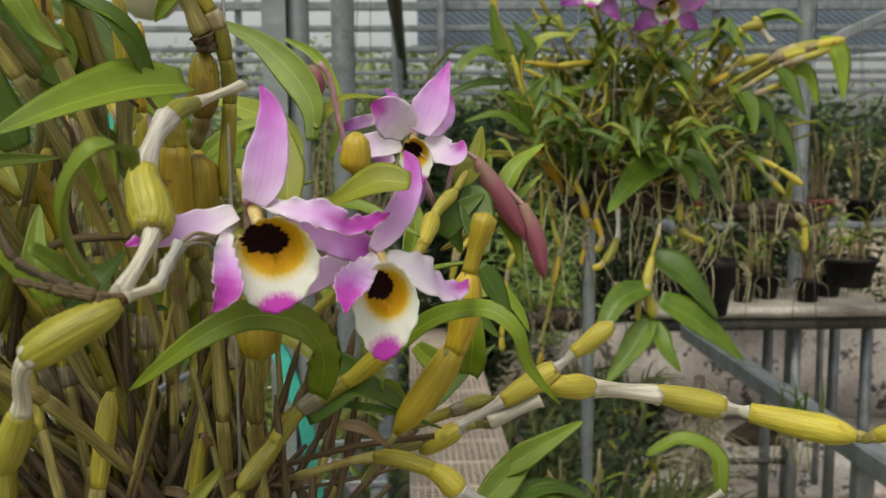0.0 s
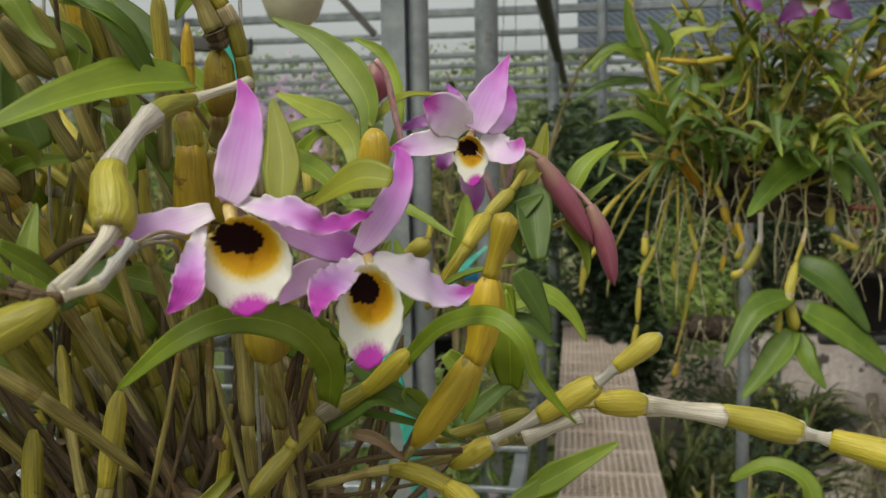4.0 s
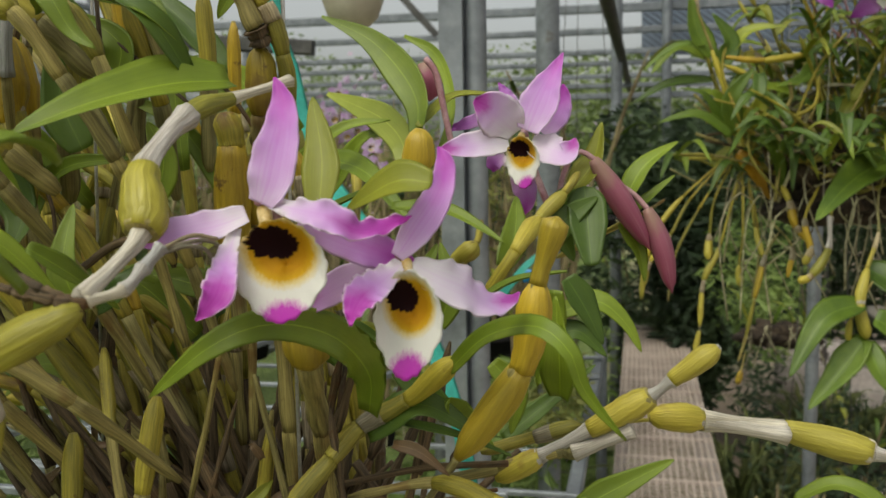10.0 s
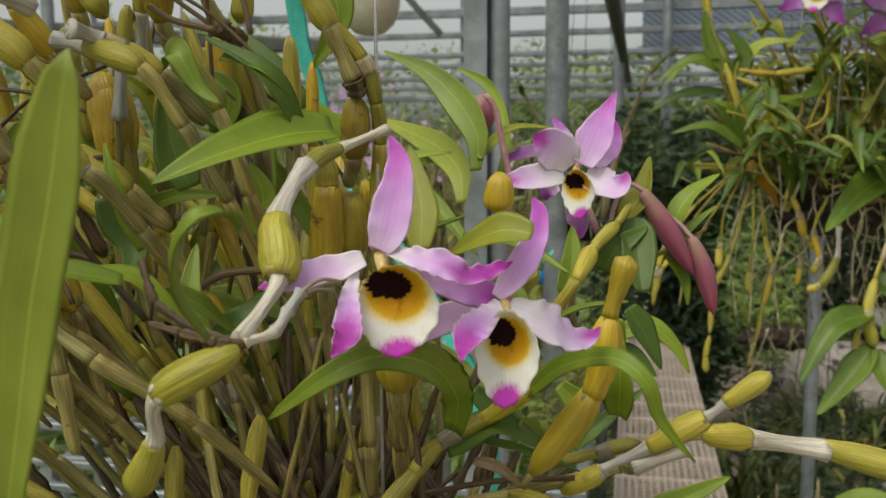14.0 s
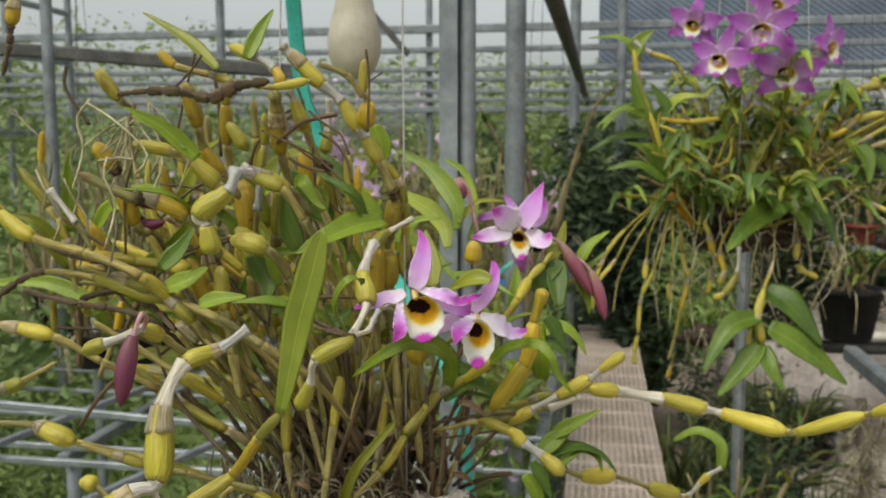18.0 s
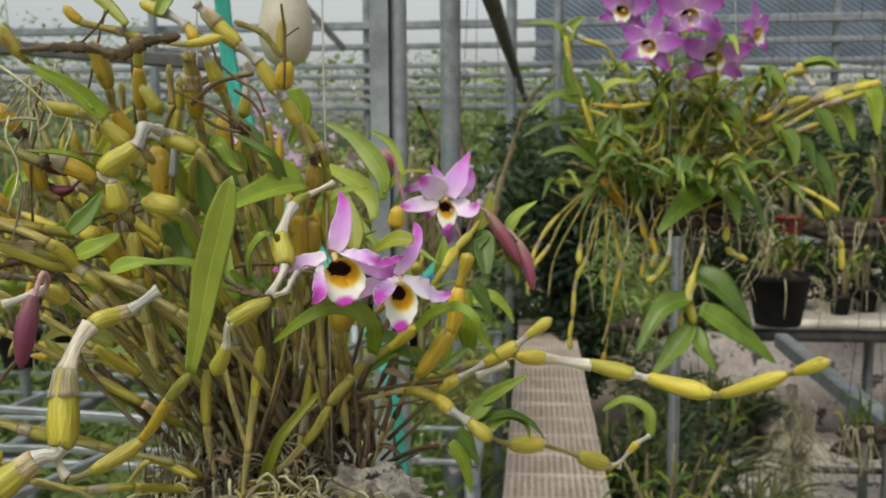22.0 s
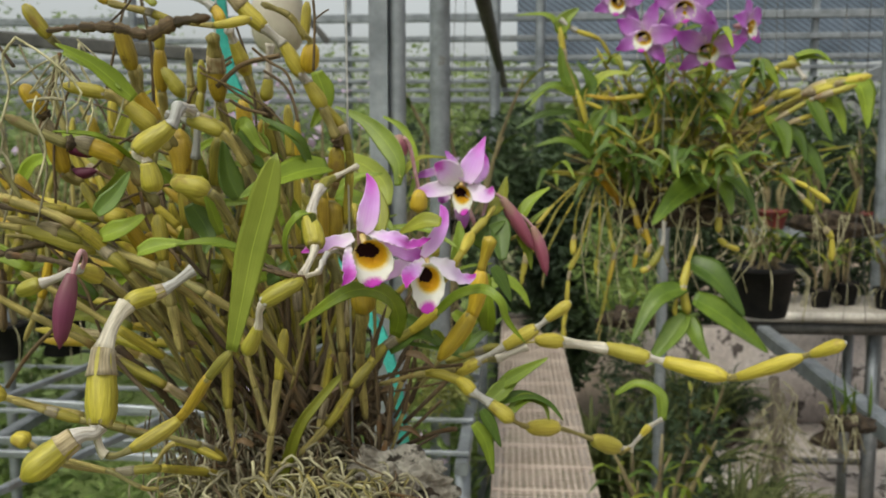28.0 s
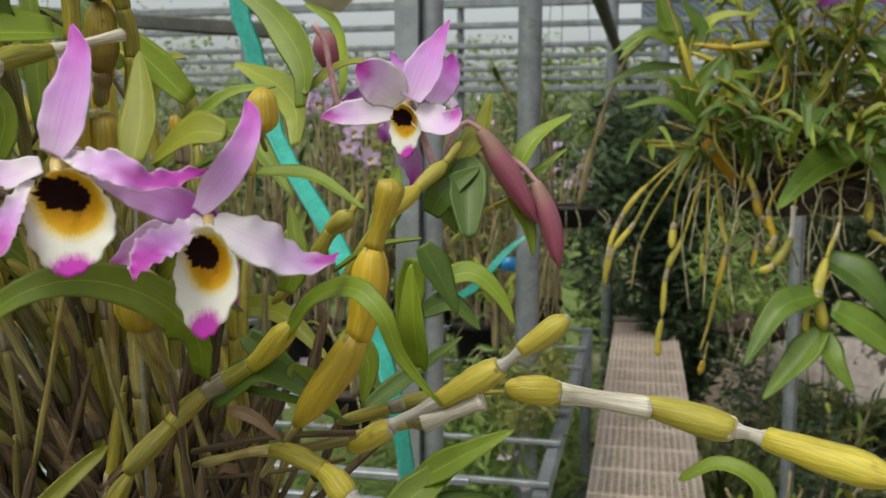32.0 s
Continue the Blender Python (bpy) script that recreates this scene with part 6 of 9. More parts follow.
leaf(orchid, [(0.1125, 0.4100, 1.3151), (0.1349, 0.4200, 1.3199), (0.1522, 0.4300, 1.3122), (0.1632, 0.4300, 1.3005)], 0.0119, (0, -0.5, 0.8), LEAF_DARK)
leaf(orchid, [(0.2478, 0.5350, 1.2694), (0.2461, 0.5400, 1.2888), (0.2295, 0.5450, 1.2962), (0.2112, 0.5500, 1.2857)], 0.0123, (0, -0.5, 0.8), LEAF, "strap")
leaf(orchid, [(0.1027, 0.3900, 1.3095), (0.1102, 0.3900, 1.2984), (0.1158, 0.3900, 1.2756)], 0.0129, (0.4, -0.9, 0.2), LEAF)
leaf(orchid, [(-0.0273, 0.3850, 1.2610), (-0.0115, 0.3800, 1.3052), (0.0007, 0.3850, 1.3231), (0.0146, 0.4000, 1.3385)], 0.0099, (0.5, -0.9, 0.2), LEAF_OLIVE, "strap")
leaf(orchid, [(-0.0952, 0.3400, 1.5171), (-0.1135, 0.3300, 1.5358), (-0.1314, 0.3200, 1.5474)], 0.0144, (0.1, -0.8, 0.5), LEAF)
leaf(orchid, [(-0.0809, 0.3400, 1.5705), (-0.1033, 0.3500, 1.5885), (-0.1379, 0.3600, 1.6082)], 0.0110, (0.4, -0.7, 0.5), LEAF_OLIVE)
leaf(orchid, [(-0.0699, 0.3600, 1.5786), (-0.0644, 0.3700, 1.5967), (-0.0589, 0.3800, 1.6109)], 0.0125, (0.3, -0.9, 0.2), LEAF)
leaf(orchid, [(-0.0004, 0.3800, 1.4789), (-0.0081, 0.3700, 1.4955), (-0.0298, 0.3700, 1.5077)], 0.0107, (0.2, -0.7, 0.6), LEAF_DARK)
leaf(orchid, [(-0.0296, 0.4000, 1.4751), (-0.0449, 0.4000, 1.4899), (-0.0562, 0.4000, 1.5084)], 0.0198, (0.3, -0.8, 0.4), LEAF_DARK)
leaf(orchid, [(-0.0394, 0.4000, 1.4749), (-0.0352, 0.4000, 1.4899), (-0.0486, 0.4000, 1.5010)], 0.0151, (0.1, -0.9, 0.3), LEAF)
leaf(orchid, [(-0.1052, 0.3600, 1.4811), (-0.1168, 0.3400, 1.4947), (-0.1406, 0.3300, 1.4985)], 0.0109, (0, -0.4, 0.9), LEAF)
leaf(orchid, [(-0.1167, 0.3300, 1.4500), (-0.1063, 0.3350, 1.4615), (-0.0993, 0.3400, 1.4747)], 0.0144, (0.2, -0.9, 0.3), LEAF_DARK)
leaf(orchid, [(-0.1239, 0.3500, 1.4340), (-0.1091, 0.3500, 1.4395), (-0.0988, 0.3600, 1.4474)], 0.0185, (0.2, -0.7, 0.6), LEAF)
leaf(orchid, [(-0.0813, 0.3900, 1.4522), (-0.0704, 0.3900, 1.4338), (-0.0690, 0.3800, 1.4202)], 0.0215, (0.2, -0.9, 0.3), LEAF_DARK)
leaf(orchid, [(-0.0036, 0.4200, 1.5381), (0.0020, 0.4200, 1.5193), (-0.0081, 0.4200, 1.5004)], 0.0168, (0.3, -0.9, 0.3), LEAF)
leaf(orchid, [(-0.0307, 0.4100, 1.4358), (-0.0265, 0.4100, 1.4511), (-0.0320, 0.4100, 1.4643)], 0.0170, (0.2, -0.9, 0.3), LEAF)
leaf(orchid, [(0.0438, 0.4200, 1.3498), (0.0634, 0.4200, 1.3621), (0.0866, 0.4200, 1.3509)], 0.0155, (0.2, -0.7, 0.6), LEAF_DARK)
# closed buds and stalks
bud(orchid, [(0.1188, 0.5400, 1.4467), (0.1325, 0.5430, 1.4254), (0.1449, 0.5450, 1.4040)], 0.0108)
bud(orchid, [(0.1433, 0.5480, 1.4232), (0.1503, 0.5480, 1.4043), (0.1550, 0.5470, 1.3835)], 0.0098)
stalk(orchid, [(0.1021, 0.5300, 1.4221), (0.1056, 0.5350, 1.4409), (0.1120, 0.5400, 1.4502), (0.1202, 0.5400, 1.4461)], 0.0013)
stalk(orchid, [(0.1253, 0.5500, 1.4375), (0.1363, 0.5520, 1.4304), (0.1441, 0.5500, 1.4222)], 0.0013)
bud(orchid, [(-0.0834, 0.2300, 1.4297), (-0.0861, 0.2260, 1.4131), (-0.0872, 0.2220, 1.3945)], 0.0099, BUD_DARK)
stalk(orchid, [(-0.0857, 0.2450, 1.4296), (-0.0809, 0.2400, 1.4361), (-0.0810, 0.2350, 1.4396), (-0.0835, 0.2300, 1.4277)], 0.0013)
bud(orchid, [(-0.1629, 0.3800, 1.4901), (-0.1509, 0.3800, 1.4873), (-0.1391, 0.3800, 1.4829)], 0.0087, BUD_DARK)
bud(orchid, [(-0.1618, 0.3800, 1.4706), (-0.1496, 0.3800, 1.4716), (-0.1375, 0.3800, 1.4736)], 0.0079, BUD_DARK)
bud(orchid, [(0.0300, 0.5800, 1.4969), (0.0324, 0.5800, 1.4863), (0.0329, 0.5800, 1.4772)], 0.0136, BUD)
stalk(orchid, [(0.0532, 0.5400, 1.4491), (0.0491, 0.5400, 1.4687), (0.0450, 0.5400, 1.4882), (0.0399, 0.5400, 1.4952)], 0.0016)
# dry twigs, a seed pod and further leaves
cane(orchid, [(-0.0221, 0.3100, 1.4392), (-0.0149, 0.3050, 1.4278), (0.0008, 0.3000, 1.4214), (0.0162, 0.2970, 1.4182)], "ddd", [0.0019,0.0021,0.0021])
cane(orchid, [(0.0650, 0.4207, 1.4598), (0.0634, 0.4230, 1.4445), (0.0630, 0.4280, 1.4385)], "ts", [0.0060,0.0020])
stalk(orchid, [(-0.1046, 0.3300, 1.5585), (-0.0940, 0.3300, 1.5680), (-0.0861, 0.3300, 1.5780)], 0.0007, DEAD, "dry_twig")
stalk(orchid, [(-0.0146, 0.3300, 1.5321), (-0.0048, 0.3300, 1.5257), (0.0016, 0.3300, 1.5161), (0.0047, 0.3300, 1.5032)], 0.0009, DEAD, "dry_twig")
stalk(orchid, [(-0.0209, 0.3300, 1.5449), (-0.0111, 0.3300, 1.5369), (-0.0020, 0.3300, 1.5314), (0.0034, 0.3300, 1.5193)], 0.0008, DEAD, "dry_twig")
stalk(orchid, [(0.0119, 0.3400, 1.5326), (0.0131, 0.3400, 1.5615), (0.0115, 0.3400, 1.5806)], 0.0008, DEAD, "dry_twig")
stalk(orchid, [(0.0131, 0.3400, 1.5615), (0.0182, 0.3400, 1.5653), (0.0215, 0.3400, 1.5671)], 0.0005, DEAD, "dry_twig")
stalk(orchid, [(-0.1019, 0.3600, 1.4615), (-0.0972, 0.3600, 1.4403), (-0.0814, 0.3600, 1.4227), (-0.0780, 0.3600, 1.4156)], 0.0011, DEAD, "dry_twig")
stalk(orchid, [(-0.0440, 0.3600, 1.5171), (-0.0352, 0.3600, 1.5120), (-0.0212, 0.3600, 1.5085)], 0.0011, DEAD, "dry_twig")
stalk(orchid, [(-0.1665, 0.3600, 1.4324), (-0.1416, 0.3600, 1.4038), (-0.1317, 0.3600, 1.3748), (-0.1248, 0.3600, 1.3602)], 0.0011, DEAD, "dry_twig")
stalk(orchid, [(-0.1284, 0.3600, 1.3638), (-0.1106, 0.3600, 1.3421), (-0.0853, 0.3600, 1.3168)], 0.0015, DEAD, "dry_twig")
stalk(orchid, [(-0.1949, 0.3600, 1.3360), (-0.1781, 0.3600, 1.3589), (-0.1580, 0.3600, 1.3779)], 0.0014, DEAD, "dry_twig")
stalk(orchid, [(0.0298, 0.4300, 1.3268), (0.0619, 0.4300, 1.3350), (0.0935, 0.4300, 1.3386)], 0.0013, DEAD, "dry_twig")
stalk(orchid, [(0.0337, 0.4300, 1.3168), (0.0618, 0.4300, 1.3216), (0.0895, 0.4300, 1.3285)], 0.0008, DEAD, "dry_twig")
leaf(orchid, [(0.1005, 0.5200, 1.4096), (0.1071, 0.5200, 1.4203), (0.1211, 0.5250, 1.4302)], 0.0176, (0.1, -1, 0.2), LEAF_DARK, "leaf", 0.1, 0.05)
leaf(orchid, [(0.0835, 0.4900, 1.4026), (0.0871, 0.5000, 1.4142), (0.0857, 0.5200, 1.4308)], 0.0154, (0.2, -1, 0.2), LEAF)
leaf(orchid, [(0.0579, 0.4600, 1.3871), (0.0533, 0.4700, 1.3999), (0.0575, 0.4800, 1.4135)], 0.0122, (0.3, -1, 0.2), LEAF)
leaf(orchid, [(0.0864, 0.4400, 1.3736), (0.0954, 0.4400, 1.3626), (0.0932, 0.4400, 1.3464)], 0.0122, (0.3, -1, 0.2), LEAF)
leaf(orchid, [(0.1099, 0.4600, 1.3559), (0.1104, 0.4500, 1.3742), (0.1091, 0.4500, 1.3972)], 0.0178, (-0.3, -1, 0.15), LEAF, "leaf", 0.2, 0.2)
leaf(orchid, [(0.1195, 0.5100, 1.4012), (0.1174, 0.5200, 1.4170), (0.1153, 0.5300, 1.4348)], 0.0186, (0.1, -1, 0.1), LEAF_DARK, "blade", 0.2, 0.2)
leaf(orchid, [(0.1055, 0.5000, 1.3813), (0.1217, 0.5000, 1.3872), (0.1336, 0.5000, 1.3788), (0.1410, 0.5000, 1.3657)], 0.0128, (0.1, -0.8, 0.6), LEAF, "leaf", 0.1, 0.15)
leaf(orchid, [(0.1014, 0.5000, 1.3693), (0.1139, 0.5000, 1.3741), (0.1264, 0.5000, 1.3633)], 0.0125, (0.1, -0.8, 0.6), LEAF_DARK, "leaf", 0.1, 0.15)
leaf(orchid, [(0.0875, 0.4600, 1.3379), (0.1005, 0.4700, 1.3475), (0.1226, 0.4800, 1.3644)], 0.0100, (0, -0.8, 0.6), LEAF_DARK)
leaf(orchid, [(0.0731, 0.4200, 1.3635), (0.0785, 0.4300, 1.3550), (0.0886, 0.4300, 1.3438)], 0.0100, (0.2, -0.9, 0.4), LEAF)
leaf(orchid, [(0.0407, 0.4700, 1.4297), (0.0644, 0.4700, 1.4280), (0.0887, 0.4600, 1.4163)], 0.0093, (0, -0.6, 0.8), LEAF)
leaf(orchid, [(0.1185, 0.4200, 1.3266), (0.1348, 0.4200, 1.3368), (0.1517, 0.4200, 1.3468)], 0.0128, (-0.1, -0.9, 0.5), LEAF)
leaf(orchid, [(0.1231, 0.4100, 1.3080), (0.1362, 0.4200, 1.3182), (0.1496, 0.4300, 1.3106), (0.1534, 0.4300, 1.3001)], 0.0105, (0.1, -0.7, 0.7), LEAF)
leaf(orchid, [(0.1078, 0.3900, 1.3187), (0.1138, 0.3900, 1.3088), (0.1207, 0.3900, 1.2940)], 0.0111, (0.4, -0.9, 0.2), LEAF_DARK)
# far-reaching canes of the shaded side
cane(orchid, [(-0.2044, 0.3300, 1.6231), (-0.2062, 0.3300, 1.6131), (-0.2090, 0.3300, 1.5980), (-0.2108, 0.3300, 1.5868), (-0.2166, 0.3300, 1.5674)], "sgdd", [0.0043,0.0059,0.0035,0.0027])
cane(orchid, [(-0.1982, 0.3400, 1.5339), (-0.2001, 0.3400, 1.5134), (-0.1952, 0.3400, 1.4974), (-0.1780, 0.3400, 1.4760), (-0.1673, 0.3400, 1.4582)], "gsws", [0.0031,0.0035,0.0035,0.0035])
cane(orchid, [(-0.2422, 0.3400, 1.4916), (-0.2308, 0.3400, 1.4815), (-0.2079, 0.3400, 1.4659), (-0.1732, 0.3400, 1.4571), (-0.1354, 0.3400, 1.4427), (-0.1154, 0.3600, 1.4143), (-0.1021, 0.3900, 1.3697)], "gpssos", [0.0069,0.0073,0.0058,0.0058,0.0054,0.0054])
cane(orchid, [(-0.1707, 0.2280, 1.3954), (-0.1575, 0.2280, 1.3990), (-0.1444, 0.2280, 1.4041), (-0.1247, 0.2280, 1.4149)], "lls", [0.0045,0.0049,0.0029])
cane(orchid, [(-0.2182, 0.3000, 1.3565), (-0.2106, 0.3000, 1.3562), (-0.1879, 0.3000, 1.3562), (-0.1605, 0.3000, 1.3471), (-0.1311, 0.3300, 1.3281), (-0.0994, 0.3600, 1.3048)], "sspso", [0.0041,0.0041,0.0082,0.0041,0.0041])
cane(orchid, [(-0.2360, 0.3300, 1.4127), (-0.2262, 0.3300, 1.4108), (-0.1912, 0.3300, 1.4046), (-0.1648, 0.3400, 1.3871), (-0.1370, 0.3600, 1.3644), (-0.1116, 0.3900, 1.3294)], "spsso", [0.0047,0.0066,0.0051,0.0047,0.0047])
cane(orchid, [(-0.2572, 0.3600, 1.4178), (-0.2353, 0.3600, 1.4338), (-0.2142, 0.3600, 1.4411), (-0.1778, 0.3600, 1.4381), (-0.1307, 0.3600, 1.4243), (-0.0850, 0.3700, 1.4020), (-0.0616, 0.3900, 1.3714)], "ddspss", [0.0036,0.0036,0.0048,0.0080,0.0056,0.0056])
cane(orchid, [(-0.2178, 0.3400, 1.4316), (-0.1787, 0.3400, 1.4242), (-0.1593, 0.3400, 1.4222), (-0.1326, 0.3400, 1.4157), (-0.1169, 0.3700, 1.3895)], "dddd", [0.0034,0.0042,0.0031,0.0031])
cane(orchid, [(-0.2211, 0.3600, 1.4644), (-0.1973, 0.3600, 1.4535), (-0.1654, 0.3600, 1.4466), (-0.1421, 0.3600, 1.4360)], "ddds", [0.0031,0.0035,0.0031,0.0043])
cane(orchid, [(-0.1235, 0.3800, 1.4487), (-0.1080, 0.3800, 1.4338), (-0.0887, 0.3800, 1.4113), (-0.0772, 0.4000, 1.3762), (-0.0728, 0.4200, 1.3386)], "gsss", [0.0058,0.0050,0.0046,0.0046])
cane(orchid, [(-0.1419, 0.3600, 1.4397), (-0.1154, 0.3600, 1.4143), (-0.0967, 0.3600, 1.3925), (-0.0862, 0.3900, 1.3546), (-0.0782, 0.4100, 1.3165)], "osss", [0.0049,0.0049,0.0046,0.0046])
cane(orchid, [(-0.1578, 0.3700, 1.3764), (-0.1341, 0.3700, 1.3579), (-0.0948, 0.3700, 1.3365), (-0.0788, 0.4000, 1.3116)], "ooo", [0.0043,0.0043,0.0043])
cane(orchid, [(-0.1307, 0.3800, 1.3593), (-0.1070, 0.3800, 1.3367), (-0.0956, 0.4000, 1.3066), (-0.0789, 0.4100, 1.2874)], "ddd", [0.0046,0.0046,0.0046])
stalk(orchid, [(-0.1352, 0.3300, 1.5417), (-0.1485, 0.3300, 1.5350), (-0.1639, 0.3300, 1.5247)], 0.0006, ROOT, "aerial_root")
stalk(orchid, [(-0.1352, 0.3300, 1.5417), (-0.1430, 0.3300, 1.5326), (-0.1529, 0.3300, 1.5199)], 0.0006, ROOT, "aerial_root")
stalk(orchid, [(-0.1352, 0.3300, 1.5417), (-0.1395, 0.3300, 1.5291), (-0.1476, 0.3300, 1.5137)], 0.0006, ROOT, "aerial_root")
stalk(orchid, [(-0.1352, 0.3300, 1.5417), (-0.1361, 0.3300, 1.5291), (-0.1412, 0.3300, 1.5154)], 0.0006, ROOT, "aerial_root")
stalk(orchid, [(-0.1352, 0.3300, 1.5417), (-0.1340, 0.3300, 1.5274), (-0.1318, 0.3300, 1.5103), (-0.1316, 0.3300, 1.4965)], 0.0005, ROOT, "aerial_root")
stalk(orchid, [(-0.1352, 0.3300, 1.5417), (-0.1370, 0.3300, 1.5257), (-0.1352, 0.3300, 1.5172)], 0.0007, ROOT, "aerial_root")
stalk(orchid, [(-0.1550, 0.3300, 1.5154), (-0.1418, 0.3300, 1.5172), (-0.1326, 0.3300, 1.5161)], 0.0010, ROOT, "aerial_root")
leaf(orchid, [(-0.1792, 0.4000, 1.4926), (-0.1470, 0.3900, 1.4914), (-0.1224, 0.3800, 1.4790)], 0.0177, (0, -0.6, 0.8), LEAF)
leaf(orchid, [(-0.1624, 0.4000, 1.4415), (-0.1409, 0.4000, 1.4537), (-0.1234, 0.4000, 1.4814)], 0.0212, (0.3, -0.9, 0.3), LEAF)
leaf(orchid, [(-0.0519, 0.4000, 1.4547), (-0.0583, 0.4000, 1.4696), (-0.0620, 0.4000, 1.4929)], 0.0200, (0.3, -0.9, 0.2), LEAF_DARK)
leaf(orchid, [(-0.0440, 0.3700, 1.4985), (-0.0348, 0.3600, 1.5020), (-0.0272, 0.3600, 1.4901), (-0.0195, 0.3600, 1.4845)], 0.0119, (0.2, -0.9, 0.4), LEAF)
leaf(orchid, [(-0.0234, 0.3700, 1.5008), (-0.0095, 0.3700, 1.4968), (0.0007, 0.3800, 1.4850)], 0.0066, (0.0, -0.6, 0.8), LEAF)
leaf(orchid, [(-0.0436, 0.3200, 1.4337), (-0.0337, 0.3300, 1.4291), (-0.0206, 0.3400, 1.4100)], 0.0093, (0.1, -0.6, 0.8), LEAF)
leaf(orchid, [(-0.0234, 0.3500, 1.4077), (-0.0279, 0.3500, 1.4206), (-0.0300, 0.3600, 1.4380)], 0.0114, (0.3, -1, 0.1), LEAF)
leaf(orchid, [(-0.0240, 0.3600, 1.4055), (-0.0136, 0.3600, 1.4136), (-0.0073, 0.3700, 1.4218)], 0.0115, (-0.2, -0.9, 0.3), LEAF_DARK)
leaf(orchid, [(-0.0926, 0.3300, 1.4274), (-0.0802, 0.3300, 1.4314), (-0.0622, 0.3300, 1.4336)], 0.0136, (0, -0.8, 0.6), LEAF)
leaf(orchid, [(-0.0552, 0.3700, 1.4344), (-0.0592, 0.3600, 1.4567), (-0.0627, 0.3600, 1.4719)], 0.0089, (0.3, -0.9, 0.2), LEAF)
# pale old stems in front of the root mat
cane(orchid, [(0.0215, 0.4020, 1.3284), (0.0044, 0.3970, 1.3029), (-0.0190, 0.3900, 1.2812), (-0.0495, 0.3820, 1.2597)], "oss", [0.0047,0.0051,0.0051])
cane(orchid, [(-0.0195, 0.3850, 1.3714), (-0.0229, 0.3780, 1.3397), (-0.0267, 0.3720, 1.3043), (-0.0298, 0.3650, 1.2676)], "oss", [0.0049,0.0056,0.0041])
cane(orchid, [(-0.0623, 0.4000, 1.3517), (-0.0617, 0.3950, 1.3145), (-0.0557, 0.3900, 1.2816)], "os", [0.0051,0.0051])
cane(orchid, [(-0.0675, 0.4300, 1.3765), (-0.0536, 0.4100, 1.3496), (-0.0443, 0.4000, 1.3272), (-0.0320, 0.3900, 1.2980)], "oss", [0.0035,0.0043,0.0043])
leaf(orchid, [(-0.1010, 0.4200, 1.3152), (-0.0861, 0.4150, 1.3256), (-0.0749, 0.4100, 1.3348)], 0.0106, (0, -0.7, 0.6), LEAF_DEAD)
leaf(orchid, [(-0.0992, 0.4200, 1.3076), (-0.0866, 0.4150, 1.3148), (-0.0782, 0.4100, 1.3205)], 0.0082, (0, -0.7, 0.6), LEAF_DEAD)

flower_a = part("flower", tube(spline([(0.0330, 0.3700, 1.4260), (0.0335, 0.3640, 1.4380), (0.0362, 0.3480, 1.4395)], 10), 0.0018, 8), PEDICEL, orchid, "open lilac bloom with a maroon-throated lip")
flower_b = part("flower", tube(spline([(0.0560, 0.3850, 1.4166), (0.0640, 0.3800, 1.4240), (0.0735, 0.3600, 1.4230)], 10), 0.0018, 8), PEDICEL, orchid, "open lilac bloom with a narrower lip")
flower_c = part("flower", tube(spline([(0.0974, 0.5500, 1.4232), (0.0884, 0.5530, 1.4458), (0.0875, 0.5330, 1.4600)], 10), 0.0018, 8), PEDICEL, orchid, "open lilac bloom turned to one side")
shaped_petal(flower_a, "dorsal_sepal", SEPAL, [(0.0388, 0.3430, 1.4389), (0.0413, 0.3435, 1.4448), (0.0427, 0.3450, 1.4522), (0.0439, 0.3470, 1.4596), (0.0436, 0.3490, 1.4654), (0.0423, 0.3505, 1.4697), (0.0402, 0.3520, 1.4736)], [0.0069, 0.0119, 0.0123, 0.0095, 0.0070, 0.0042, 0.0004], (0.15, -1, 0.15), 0.22, 0.0004)
shaped_petal(flower_a, "petal", SEPAL_PALE, [(0.0330, 0.3460, 1.4360), (0.0268, 0.3430, 1.4336), (0.0200, 0.3390, 1.4320), (0.0145, 0.3350, 1.4308), (0.0097, 0.3310, 1.4298), (0.0055, 0.3280, 1.4287)], [0.0051, 0.0085, 0.0096, 0.0086, 0.0058, 0.0004], (0.1, -0.88, 0.5), 0.15, 0.0005)
shaped_petal(flower_a, "petal", PETAL, [(0.0410, 0.3450, 1.4387), (0.0508, 0.3400, 1.4373), (0.0600, 0.3380, 1.4357), (0.0666, 0.3410, 1.4322), (0.0725, 0.3470, 1.4328), (0.0784, 0.3530, 1.4351)], [0.0028, 0.0062, 0.0083, 0.0062, 0.0048, 0.0004], (0, -0.9, 0.45), 0.15, 0.0012, 6)
shaped_petal(flower_a, "lateral_sepal", PETAL, [(0.0309, 0.3440, 1.4321), (0.0308, 0.3380, 1.4260), (0.0327, 0.3300, 1.4209), (0.0339, 0.3240, 1.4170), (0.0331, 0.3200, 1.4142), (0.0313, 0.3170, 1.4114)], [0.0022, 0.0052, 0.0074, 0.0087, 0.0054, 0.0004], (0.35, -1, 0.1), 0.25, 0.0008, 7)
shaped_petal(flower_a, "lateral_sepal", SEPAL, [(0.0474, 0.3490, 1.4343), (0.0557, 0.3530, 1.4294), (0.0643, 0.3570, 1.4256), (0.0712, 0.3610, 1.4224), (0.0767, 0.3640, 1.4204)], [0.0045, 0.0091, 0.0106, 0.0074, 0.0010], (0, -1, 0.1), 0.12, 0.0006)
